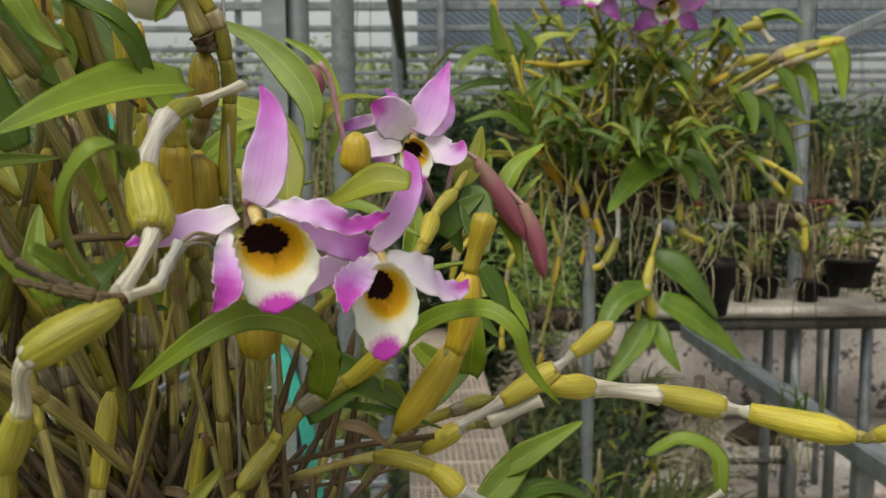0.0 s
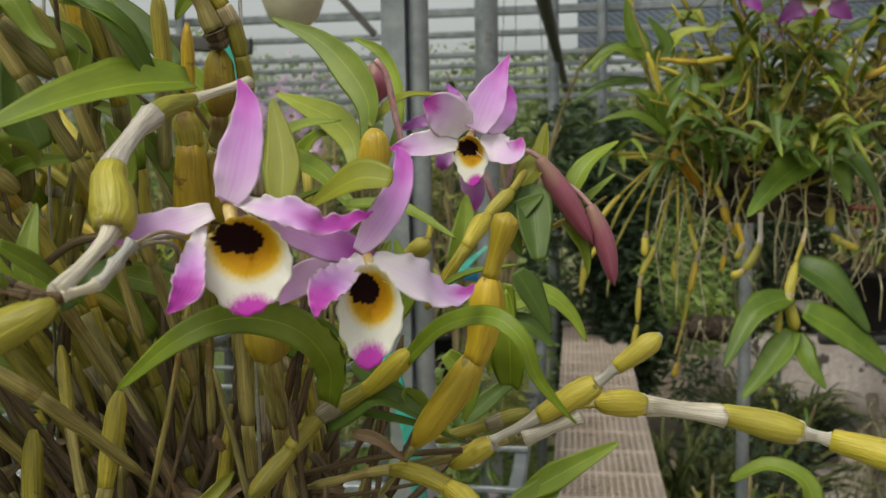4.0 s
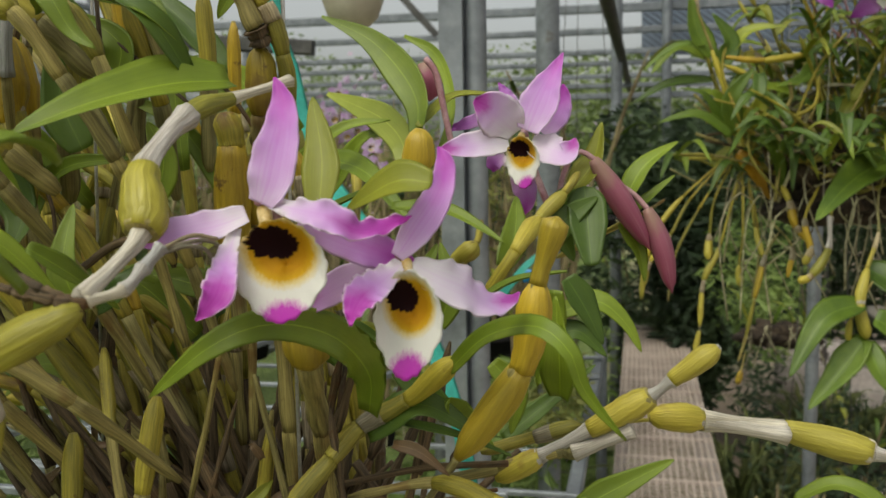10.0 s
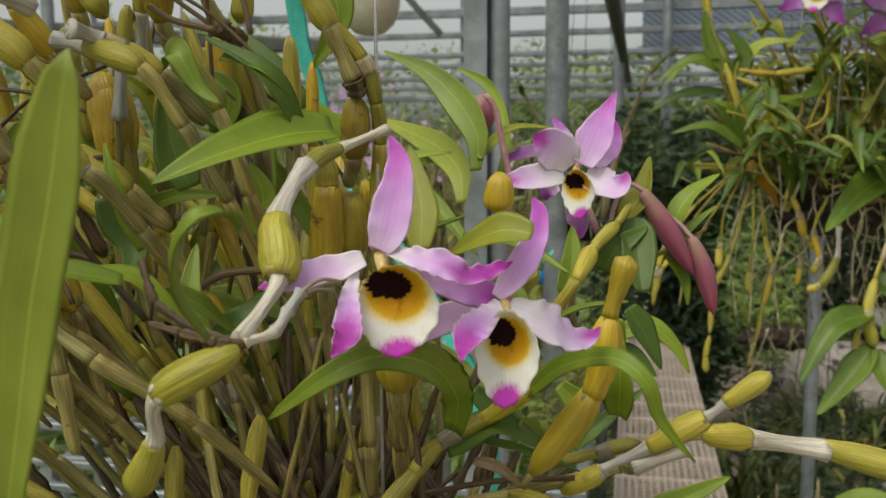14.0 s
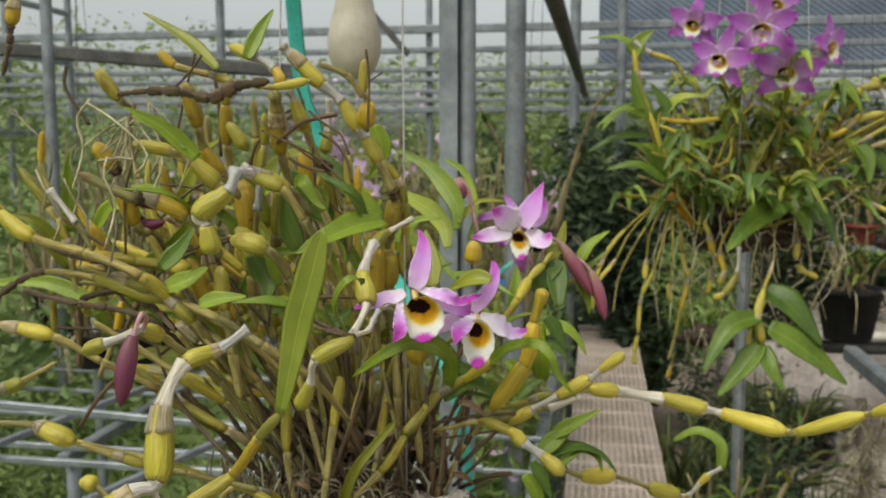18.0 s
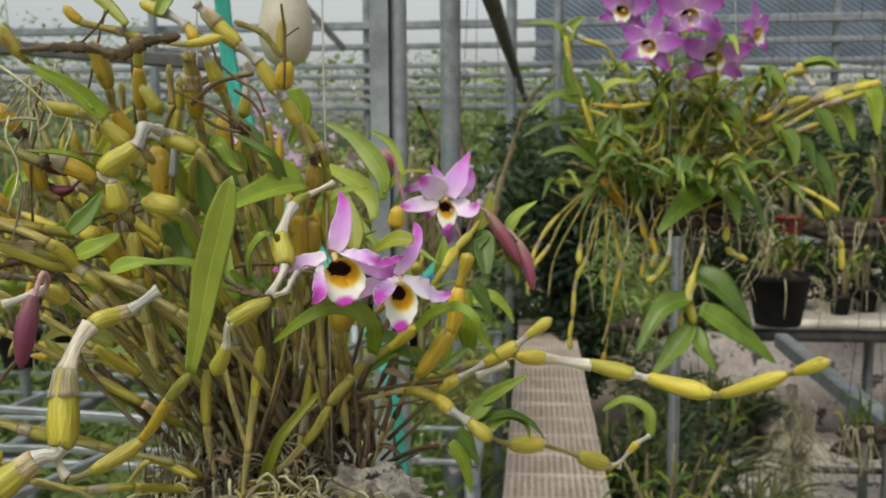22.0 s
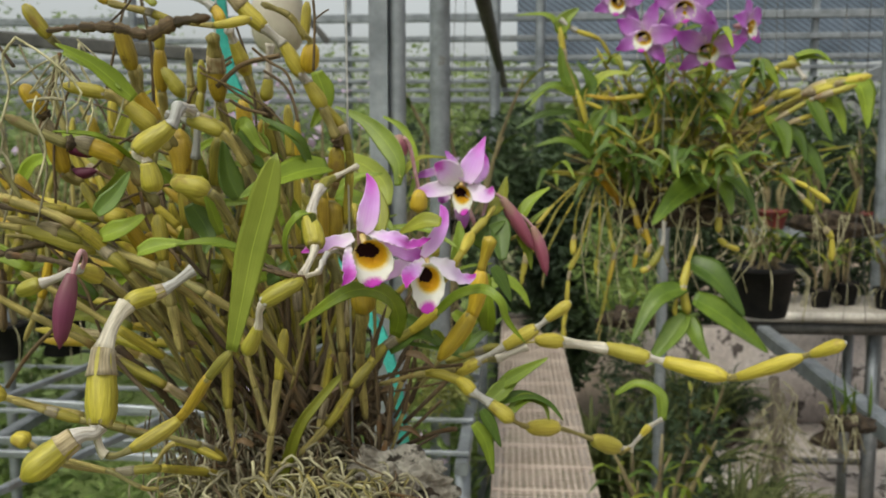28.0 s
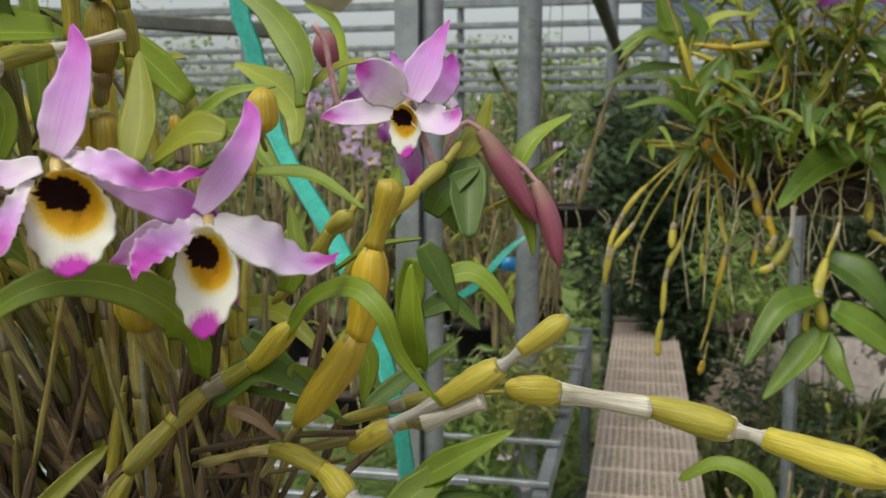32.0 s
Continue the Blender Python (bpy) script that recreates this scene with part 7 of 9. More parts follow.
shaped_petal(flower_b, "dorsal_sepal", SEPAL, [(0.0730, 0.3570, 1.4230), (0.0780, 0.3580, 1.4299), (0.0829, 0.3610, 1.4377), (0.0851, 0.3640, 1.4443), (0.0851, 0.3660, 1.4494), (0.0830, 0.3680, 1.4537)], [0.0037, 0.0086, 0.0087, 0.0064, 0.0048, 0.0004], (0.25, -1, 0.1), 0.22, 0.0004)
shaped_petal(flower_b, "petal", PETAL_PALE, [(0.0770, 0.3580, 1.4212), (0.0840, 0.3580, 1.4172), (0.0902, 0.3620, 1.4136), (0.0954, 0.3690, 1.4090), (0.1006, 0.3760, 1.4077), (0.1042, 0.3830, 1.4094)], [0.0034, 0.0112, 0.0158, 0.0126, 0.0066, 0.0004], (0, -0.75, 0.68), 0.12, 0.0008, 5)
shaped_petal(flower_b, "petal", PETAL, [(0.0744, 0.3570, 1.4213), (0.0704, 0.3520, 1.4176), (0.0667, 0.3450, 1.4141), (0.0656, 0.3390, 1.4106), (0.0658, 0.3350, 1.4076)], [0.0033, 0.0078, 0.0107, 0.0058, 0.0004], (0.15, -0.9, 0.5), 0.22, 0.0009, 7)
shaped_petal(flower_b, "lateral_sepal", SEPAL_PALE, [(0.0717, 0.3610, 1.4207), (0.0627, 0.3620, 1.4177), (0.0527, 0.3640, 1.4132), (0.0433, 0.3670, 1.4078), (0.0359, 0.3700, 1.4041)], [0.0037, 0.0084, 0.0095, 0.0062, 0.0004], (0, -1, 0.2), 0.12, 0.0005)
shaped_petal(flower_b, "lateral_sepal", SEPAL_PALE, [(0.0751, 0.3610, 1.4186), (0.0761, 0.3660, 1.4089), (0.0766, 0.3690, 1.4002), (0.0766, 0.3710, 1.3943)], [0.0040, 0.0075, 0.0048, 0.0004], (0, -1, 0.1), 0.12, 0.0005)
shaped_petal(flower_c, "dorsal_sepal", SEPAL, [(0.0900, 0.5280, 1.4600), (0.0950, 0.5290, 1.4712), (0.0988, 0.5310, 1.4807), (0.1024, 0.5340, 1.4888), (0.1051, 0.5370, 1.4955)], [0.0108, 0.0184, 0.0125, 0.0060, 0.0005], (-0.2, -1, 0.15), 0.25, 0.0004)
shaped_petal(flower_c, "petal", SEPAL, [(0.0944, 0.5450, 1.4594), (0.0999, 0.5450, 1.4682), (0.1033, 0.5470, 1.4759), (0.1045, 0.5480, 1.4819)], [0.0090, 0.0151, 0.0096, 0.0006], (0.2, -1, 0.1), 0.2, 0.0004)
shaped_petal(flower_c, "petal", PETAL_PALE, [(0.0842, 0.5310, 1.4595), (0.0792, 0.5260, 1.4654), (0.0728, 0.5220, 1.4708), (0.0667, 0.5200, 1.4742)], [0.0087, 0.0204, 0.0170, 0.0027], (-0.3, -1, 0.2), 0.2, 0.0004)
shaped_petal(flower_c, "lateral_sepal", PETAL_PALE, [(0.0806, 0.5310, 1.4552), (0.0704, 0.5260, 1.4545), (0.0603, 0.5210, 1.4533), (0.0505, 0.5180, 1.4523)], [0.0087, 0.0129, 0.0106, 0.0011], (-0.2, -1, 0.3), 0.2, 0.0004)
shaped_petal(flower_c, "petal", PETAL_PALE, [(0.0905, 0.5310, 1.4546), (0.0982, 0.5270, 1.4517), (0.1056, 0.5250, 1.4495), (0.1097, 0.5270, 1.4529), (0.1110, 0.5300, 1.4566)], [0.0076, 0.0151, 0.0129, 0.0070, 0.0005], (0.1, -0.9, 0.5), 0.25, 0.0004)
shaped_petal(flower_c, "lateral_sepal", SEPAL, [(0.0841, 0.5340, 1.4464), (0.0869, 0.5360, 1.4359), (0.0878, 0.5400, 1.4279), (0.0854, 0.5450, 1.4201)], [0.0066, 0.0115, 0.0078, 0.0006], (-0.1, -1, 0), 0.2, 0.0006)
shaped_petal(flower_c, "petal", PETAL_PINK, [(0.0825, 0.5500, 1.4707), (0.0769, 0.5530, 1.4779), (0.0724, 0.5560, 1.4840)], [0.0057, 0.0051, 0.0006], (0, -1, 0.2), 0.2, 0.0004)
shaped_petal(flower_c, "petal", PETAL_PINK, [(0.0759, 0.5500, 1.4493), (0.0705, 0.5530, 1.4453), (0.0694, 0.5560, 1.4409)], [0.0068, 0.0080, 0.0006], (0, -1, 0.2), 0.2, 0.0004)
shaped_petal(flower_c, "petal", PETAL_PINK, [(0.0686, 0.5600, 1.4682), (0.0567, 0.5650, 1.4655), (0.0430, 0.5700, 1.4616)], [0.0058, 0.0064, 0.0006], (0, -1, 0.2), 0.2, 0.0004)
lip(flower_a, (0.0447, 0.3430, 1.4220), (0.05, -1, 0.12), (0.05, 0, 1), 0.0266, 0.0290, 0.20, 0.08)
lip(flower_b, (0.0772, 0.3550, 1.4061), (-0.15, -1, 0.10), (0.06, 0, 1), 0.0208, 0.0312, 0.20, 0.12, LIP_LONG)
lip(flower_c, (0.0888, 0.5250, 1.4473), (-0.5, -1, 0.10), (-0.12, 0, 1), 0.0180, 0.0240, 0.22, 0.12)
column(flower_a, (0.0382, 0.3460, 1.4375), (0.0404, 0.3425, 1.4312), 0.0021)
column(flower_b, (0.0750, 0.3590, 1.4217), (0.0768, 0.3550, 1.4175), 0.0017)
column(flower_c, (0.0868, 0.5320, 1.4585), (0.0858, 0.5270, 1.4552), 0.0018)

# filler canes deep inside the clump
rng = random.Random(5)
for k in range(46):
    a = rng.uniform(-1.25, 0.10)
    b = np.array([rng.uniform(-0.06, 0.02), rng.uniform(0.43, 0.54), 1.265])
    ln = rng.uniform(0.13, 0.27)
    d = np.array([math.sin(a) * 0.75, rng.uniform(-0.15, 0.35), math.cos(a) * rng.uniform(0.75, 1.0)])
    d = unit(d) * ln
    pts = [b, b + d * 0.3 + [0, 0, 0.01], b + d * 0.55 + [0, 0, 0.012], b + d * 0.78 + [0, 0, 0.008], b + d + [0.02 * math.sin(a), 0, -0.008]]
    cane(orchid, [tuple(p) for p in pts], rng.choice(["dopp", "dopg", "sosp", "dsog", "oopp", "oolp"]), rng.uniform(0.0036, 0.0056), 9)
for k in range(26):
    b = np.array([rng.uniform(-0.20, -0.01), rng.uniform(0.46, 0.60), rng.uniform(1.34, 1.50)])
    a = rng.uniform(0, 6.28)
    d = np.array([math.cos(a), rng.uniform(-0.6, 0.2), rng.uniform(-0.2, 0.9)])
    d = unit(d) * rng.uniform(0.05, 0.09)
    leaf(orchid, [b, b + d * 0.55 + [0, 0, 0.006], b + d - [0, 0, 0.01]], rng.uniform(0.014, 0.022), (0.1, -0.7, 0.6), rng.choice([LEAF, LEAF, LEAF_DARK, LEAF_OLIVE]), nl=14)
# short shoots and withered stems in the upper clump
for k in range(34):
    b = np.array([rng.uniform(-0.29, -0.03), rng.uniform(0.44, 0.58), rng.uniform(1.34, 1.42)])
    d = np.array([rng.uniform(-0.55, 0.30), rng.uniform(-0.15, 0.15), 1.0]) * rng.uniform(0.05, 0.14)
    bow = np.array([rng.uniform(-0.012, 0.012), 0, 0])
    pts = [b, b + d * 0.4 + bow, b + d * 0.75 + bow, b + d]
    cane(orchid, [tuple(p) for p in pts], rng.choice(["osg", "oso", "oos", "dss", "soo", "sgs", "dso"]), rng.uniform(0.0034, 0.0054), 9)
for k in range(18):
    b = np.array([rng.uniform(-0.27, -0.01), rng.uniform(0.42, 0.60), rng.uniform(1.36, 1.47)])
    a = rng.uniform(-1.2, 1.2)
    d = unit(np.array([math.sin(a), rng.uniform(-0.5, 0.2), math.cos(a) * 0.9])) * rng.uniform(0.05, 0.10)
    leaf(orchid, [b, b + d * 0.55 + [0, 0, 0.004], b + d + [d[0] * 0.3, 0, -0.012]], rng.uniform(0.010, 0.018), (0.2, -0.8, 0.4), rng.choice([LEAF, LEAF, LEAF_OLIVE]), nl=12)
for k in range(34):
    b = np.array([rng.uniform(-0.24, 0.0), rng.uniform(0.36, 0.50), rng.uniform(1.38, 1.55)])
    a = rng.uniform(-1.5, 1.5)
    d = np.array([math.sin(a), rng.uniform(-0.2, 0.2), math.cos(a)]) * rng.uniform(0.03, 0.08)
    stalk(orchid, [tuple(b), tuple(b + d * 0.5 + [rng.uniform(-0.01, 0.01), 0, 0.004]), tuple(b + d)], rng.uniform(0.0006, 0.0016), DEAD, "dry_twig")
for k in range(16):
    b = np.array([rng.uniform(-0.25, -0.13), rng.uniform(0.30, 0.40), rng.uniform(1.50, 1.56)])
    a = rng.uniform(-1, 1)
    part("aerial_root", tube(spline([b, b + [0.02 * a, 0, -0.012], b + [0.03 * a + 0.006, 0.004, -0.03], b + [0.03 * a, 0, -rng.uniform(0.035, 0.07)]], 10), rng.uniform(0.0005, 0.0009), 5), ROOT, orchid)
# dry brown canes and stumps low in the clump
for k in range(74):
    b = np.array([rng.uniform(-0.09, 0.035), rng.uniform(0.41, 0.53), 1.25])
    a = rng.uniform(-0.9, 0.7)
    d = np.array([math.sin(a), rng.uniform(-0.25, 0.2), 1.1]) * rng.uniform(0.06, 0.14)
    cane(orchid, [tuple(b), tuple(b + d * 0.5 + [0.003, 0, 0]), tuple(b + d)], rng.choice(["ds", "dd", "sd", "dd", "so", "dd"]), rng.uniform(0.0022, 0.0044), 8)

# withered leaves caught among the stems
for k in range(22):
    b = np.array([rng.uniform(-0.11, 0.06), rng.uniform(0.39, 0.47), rng.uniform(1.275, 1.36)])
    a = rng.uniform(0, 6.28)
    d = np.array([math.cos(a), rng.uniform(-0.4, 0.2), rng.uniform(-0.7, 0.5)]) * rng.uniform(0.012, 0.032)
    leaf(orchid, [tuple(b), tuple(b + d * 0.5 + [0, -0.003, 0.004]), tuple(b + d)], rng.uniform(0.003, 0.006), (0.2, -0.8, 0.4), LEAF_DEAD, wave=0.0008, nl=9)

# the slab it grows on, with matted roots
def lump(at, size, seed, mat, name, parent, label="", sub=3, rough=0.35):
    bm = bmesh.new()
    bmesh.ops.create_icosphere(bm, subdivisions=sub, radius=1.0)
    for v in bm.verts:
        q = v.co.copy()
        k = 1 + rough * noise.noise(q * 1.7 + Vector((seed, 0, 0))) + rough * 0.5 * noise.noise(q * 4.5 + Vector((0, seed, 0)))
        v.co = Vector((at[0] + q.x * size[0] * k, at[1] + q.y * size[1] * k, at[2] + q.z * size[2] * k))
    d = [v.co[:] for v in bm.verts], [tuple(v.index for v in f.verts) for f in bm.faces]
    bm.free()
    return part(name, d, mat, parent, label)


lump((-0.010, 0.440, 1.225), (0.095, 0.070, 0.036), 3.1, SOIL, "mount", orchid, "dark root-bound slab", 5)
for k in range(60):
    b = np.array([rng.uniform(-0.08, 0.045), rng.uniform(0.44, 0.50), rng.uniform(1.255, 1.285)])
    d = np.array([rng.gauss(0, 0.03), rng.uniform(-0.02, 0.02), rng.uniform(0.005, 0.05)])
    part("aerial_root", tube(spline([b, b + d * 0.5 + [0.004, 0, 0.004], b + d], 8), rng.uniform(0.0008, 0.0022), 6), DEAD, orchid)
lump((0.046, 0.405, 1.262), (0.034, 0.024, 0.020), 7.7, BARK, "mount", orchid, "pale broken bark slab", 6, 0.6)
lump((0.060, 0.396, 1.249), (0.026, 0.022, 0.015), 9.2, SOIL, "mount", orchid, "dark rotten underside of the slab", 5, 0.6)
root_mat = []
for k in range(430):
    x = rng.uniform(-0.095, 0.060)
    y = rng.uniform(0.345, 0.445)
    top = 1.280 + 0.25 * (y - 0.36) - 1.4 * (x + 0.01) ** 2
    if x > 0.02:
        y, top = rng.uniform(0.345, 0.385), top - 0.015
    z = top + rng.uniform(-0.020, 0.010) - (0.012 if y > 0.40 else 0.0)
    a = rng.gauss(-1.2, 1.3)
    r = rng.uniform(0.008, 0.024)
    c, d = math.cos(a), math.sin(a)
    pts = [(x, y, z), (x + 0.6 * r * c, y + 0.4 * r * d, z + rng.uniform(-0.003, 0.006)), (x + r * c + rng.uniform(-0.006, 0.006), y + 0.6 * r * d - 0.004, z - rng.uniform(0.0, 0.010)), (x + 1.3 * r * math.cos(a + 0.6), y + 0.8 * r * d - 0.008, z - rng.uniform(0.002, 0.018)), (x + 1.4 * r * math.cos(a + 1.2), y + 0.8 * r * d - 0.008, z - rng.uniform(0.006, 0.045))]
    body = tube(spline(pts, 14), rng.uniform(0.0005, 0.0012) * np.linspace(1.1, 0.7, 14), 6)
    if y < 0.385 and k < 400:
        part("aerial_root", body, ROOT if rng.random() < 0.75 else TAN, orchid)
    else:
        root_mat.append(body)
for k in range(60):
    x, y = rng.uniform(-0.115, -0.045), rng.uniform(0.37, 0.43)
    z = rng.uniform(1.285, 1.325)
    root_mat.append(tube(spline([(x, y, z), (x + rng.uniform(-0.006, 0.010), y - 0.004, z - 0.015), (x + rng.uniform(-0.008, 0.014), y - 0.006, z - rng.uniform(0.03, 0.06))], 8), rng.uniform(0.0004, 0.0008), 5))
tagged(part("root_mat", join(*root_mat[::2]), ROOT, orchid), kind="stuff")
tagged(part("root_mat", join(*root_mat[1::2]), DEAD, orchid, "dead brown roots"), kind="stuff")
for a, b in (((0.0180, 0.418, 1.25), (0.0135, 0.418, 3.17)), ((-0.10, 0.47, 1.22), (-0.03, 0.47, 3.17))):
    pipe("hanger_wire", a, b, 0.0007, WIRE, orchid, n=6)

# ---------------------------------------------------------------- the orchid that hangs behind
hanging = thing("hanging_orchid", (0.41, 1.47, 1.36), "hanging orchid basket with purple blooms and trailing canes", "orchid")
lump((0.41, 1.49, 1.365), (0.105, 0.08, 0.03), 1.3, SOIL, "mount", hanging, "dark root-bound slab", 4)
lump((0.40, 1.48, 1.41), (0.08, 0.06, 0.05), 2.2, SOIL, "root_ball", hanging, "matted dark roots", 4)
leaf(hanging, [(0.2706, 1.4300, 1.4387), (0.2903, 1.4300, 1.4167), (0.3156, 1.4400, 1.3735)], 0.0329, (0.3, -0.9, 0.3), LEAF_YELLOW, "leaf", 0.18, 0.15)
leaf(hanging, [(0.2821, 1.4200, 1.4640), (0.3146, 1.4100, 1.4480), (0.3294, 1.4200, 1.3832)], 0.0444, (0.4, -0.8, 0.5), LEAF_MID, "leaf", 0.18, 0.15)
leaf(hanging, [(0.2601, 1.4000, 1.4607), (0.2140, 1.3900, 1.4895), (0.1623, 1.3800, 1.4806)], 0.0303, (0, -0.6, 0.8), LEAF_MID, "leaf", 0.18, 0.15)
leaf(hanging, [(0.4536, 1.3800, 1.4308), (0.3983, 1.3300, 1.4037), (0.3485, 1.2900, 1.3562)], 0.0627, (-0.1, -0.8, 0.6), LEAF_MID, "leaf", 0.18, 0.15)
leaf(hanging, [(0.4537, 1.3800, 1.4259), (0.4760, 1.3600, 1.4080), (0.4844, 1.3400, 1.3686)], 0.0444, (0.2, -0.8, 0.6), LEAF_MID, "leaf", 0.18, 0.15)
leaf(hanging, [(0.4599, 1.4000, 1.4337), (0.5035, 1.3800, 1.4234), (0.5323, 1.3600, 1.3561)], 0.0351, (0.3, -0.8, 0.5), LEAF_DARK, "leaf", 0.18, 0.15)
leaf(hanging, [(0.3929, 1.2400, 1.2645), (0.3468, 1.2100, 1.2503), (0.3062, 1.1800, 1.1883)], 0.0453, (-0.3, -0.8, 0.5), LEAF_MID, "leaf", 0.18, 0.15)
leaf(hanging, [(0.4062, 1.2800, 1.3007), (0.4437, 1.2600, 1.2770), (0.4893, 1.2500, 1.2179)], 0.0624, (0.3, -0.8, 0.5), LEAF_DARK, "leaf", 0.18, 0.15)
leaf(hanging, [(0.4079, 1.2400, 1.2473), (0.4580, 1.2400, 1.2179), (0.5306, 1.2600, 1.1583)], 0.0599, (0.2, -0.8, 0.6), LEAF_MID, "leaf", 0.18, 0.15)
leaf(hanging, [(0.3984, 1.2400, 1.2231), (0.3664, 1.2200, 1.1853), (0.3307, 1.2000, 1.1468)], 0.0457, (-0.3, -0.8, 0.4), LEAF_MID, "leaf", 0.18, 0.15)
leaf(hanging, [(0.4014, 1.2400, 1.2193), (0.4095, 1.2200, 1.1898), (0.4292, 1.2100, 1.1582)], 0.0354, (0.2, -0.9, 0.3), LEAF_MID, "leaf", 0.18, 0.15)
cane(hanging, [(0.4637, 1.4000, 1.4418), (0.4314, 1.3400, 1.3890), (0.4203, 1.2900, 1.3419), (0.4026, 1.2600, 1.3031), (0.3914, 1.2400, 1.2644), (0.3999, 1.2400, 1.2231)], "osopp", [0.0030,0.0030,0.0037,0.0091,0.0104], 8)
cane(hanging, [(0.4070, 1.2500, 1.2894), (0.3825, 1.2400, 1.2455), (0.3795, 1.2400, 1.2190)], "sp", [0.0027,0.0055], 8)
cane(hanging, [(0.4695, 1.4000, 1.4107), (0.4751, 1.3900, 1.3701), (0.4725, 1.3800, 1.3364)], "op", [0.0030,0.0086], 8)
cane(hanging, [(0.4728, 1.3800, 1.3258), (0.4868, 1.3700, 1.3162), (0.5061, 1.3700, 1.3082)], "pp", [0.0078,0.0066], 8)
cane(hanging, [(0.3960, 1.4000, 1.4108), (0.3793, 1.3600, 1.3557), (0.3741, 1.3400, 1.3171), (0.3531, 1.3300, 1.2843), (0.3376, 1.3300, 1.2762)], "owlp", [0.0030,0.0055,0.0086,0.0073], 8)
cane(hanging, [(0.3720, 1.4000, 1.3942), (0.3504, 1.3700, 1.3532), (0.3564, 1.3600, 1.3148), (0.3488, 1.3600, 1.2943)], "ogp", [0.0030,0.0061,0.0073], 8)
cane(hanging, [(0.3275, 1.4200, 1.3950), (0.3368, 1.4100, 1.3728), (0.3446, 1.4000, 1.3399), (0.3657, 1.4000, 1.3174)], "pgg", [0.0062,0.0081,0.0062], 8)
cane(hanging, [(0.3196, 1.3800, 1.3333), (0.3038, 1.3800, 1.3041), (0.2901, 1.3700, 1.2468), (0.2802, 1.3700, 1.1961), (0.2709, 1.3700, 1.1621)], "sgos", [0.0036,0.0054,0.0036,0.0042], 8)
cane(hanging, [(0.2632, 1.4200, 1.4389), (0.1979, 1.4000, 1.3807), (0.1656, 1.3900, 1.3392), (0.1492, 1.3800, 1.2963), (0.1436, 1.3800, 1.2427)], "oppp", [0.0024,0.0055,0.0050,0.0050], 8)
cane(hanging, [(0.2583, 1.4200, 1.4338), (0.2063, 1.4000, 1.3757), (0.1815, 1.3900, 1.3292), (0.1551, 1.3800, 1.2938), (0.1469, 1.3800, 1.2598)], "oopp", [0.0024,0.0031,0.0055,0.0050], 8)
cane(hanging, [(0.2627, 1.4100, 1.4323), (0.2182, 1.4000, 1.3622), (0.1884, 1.3900, 1.3013), (0.1789, 1.3800, 1.2389)], "oos", [0.0024,0.0024,0.0031], 8)
cane(hanging, [(0.2667, 1.4200, 1.4305), (0.2397, 1.4000, 1.3774), (0.2336, 1.4000, 1.3302), (0.2311, 1.3900, 1.2957)], "oop", [0.0024,0.0024,0.0074], 8)
cane(hanging, [(0.2737, 1.4200, 1.4136), (0.2472, 1.4000, 1.3133), (0.2264, 1.3900, 1.2676), (0.2210, 1.3800, 1.2053)], "opp", [0.0024,0.0062,0.0050], 8)
cane(hanging, [(0.2771, 1.4200, 1.4102), (0.2769, 1.4000, 1.3304), (0.2726, 1.4000, 1.2880), (0.2747, 1.4000, 1.2582)], "oop", [0.0024,0.0024,0.0068], 8)
cane(hanging, [(0.2210, 1.3800, 1.2010), (0.2163, 1.3800, 1.1710), (0.2174, 1.3800, 1.1495)], "pp", [0.0054,0.0066], 8)
cane(hanging, [(0.2900, 1.4300, 1.3877), (0.3006, 1.4200, 1.3115), (0.2909, 1.4100, 1.2397)], "os", [0.0025,0.0031], 8)
cane(hanging, [(0.2847, 1.4200, 1.4051), (0.2934, 1.4100, 1.3380), (0.3041, 1.4000, 1.2967)], "op", [0.0024,0.0055], 8)
cane(hanging, [(0.3160, 1.4300, 1.3450), (0.3425, 1.4200, 1.3118), (0.3373, 1.4100, 1.2702)], "sg", [0.0025,0.0050], 8)
cane(hanging, [(0.2829, 1.4000, 1.1678), (0.2782, 1.4000, 1.1417), (0.2735, 1.4000, 1.1224)], "sg", [0.0030,0.0061], 8)
cane(hanging, [(0.5239, 1.4200, 1.4579), (0.5864, 1.4100, 1.4299), (0.6237, 1.4000, 1.4106), (0.6566, 1.3900, 1.3867)], "opp", [0.0031,0.0055,0.0068], 8)
cane(hanging, [(0.5566, 1.4200, 1.4463), (0.6049, 1.4100, 1.4053), (0.6332, 1.4000, 1.3739), (0.6519, 1.4000, 1.3453), (0.6655, 1.4000, 1.3248), (0.6673, 1.4000, 1.2877)], "opspp", [0.0031,0.0068,0.0037,0.0081,0.0074], 8)
cane(hanging, [(0.4551, 1.4400, 1.4515), (0.5012, 1.4300, 1.4804), (0.5694, 1.4200, 1.5246), (0.6279, 1.4100, 1.5595), (0.6928, 1.4000, 1.5816)], "oopp", [0.0032,0.0032,0.0056,0.0076], 8)
cane(hanging, [(0.4635, 1.4400, 1.4473), (0.5137, 1.4300, 1.4721), (0.5856, 1.4200, 1.5164), (0.6522, 1.4100, 1.5394)], "oop", [0.0032,0.0037,0.0063], 8)
cane(hanging, [(0.4235, 1.4500, 1.4601), (0.3953, 1.4400, 1.5189), (0.3845, 1.4300, 1.5598), (0.3669, 1.4300, 1.6092)], "osp", [0.0032,0.0032,0.0044], 8)
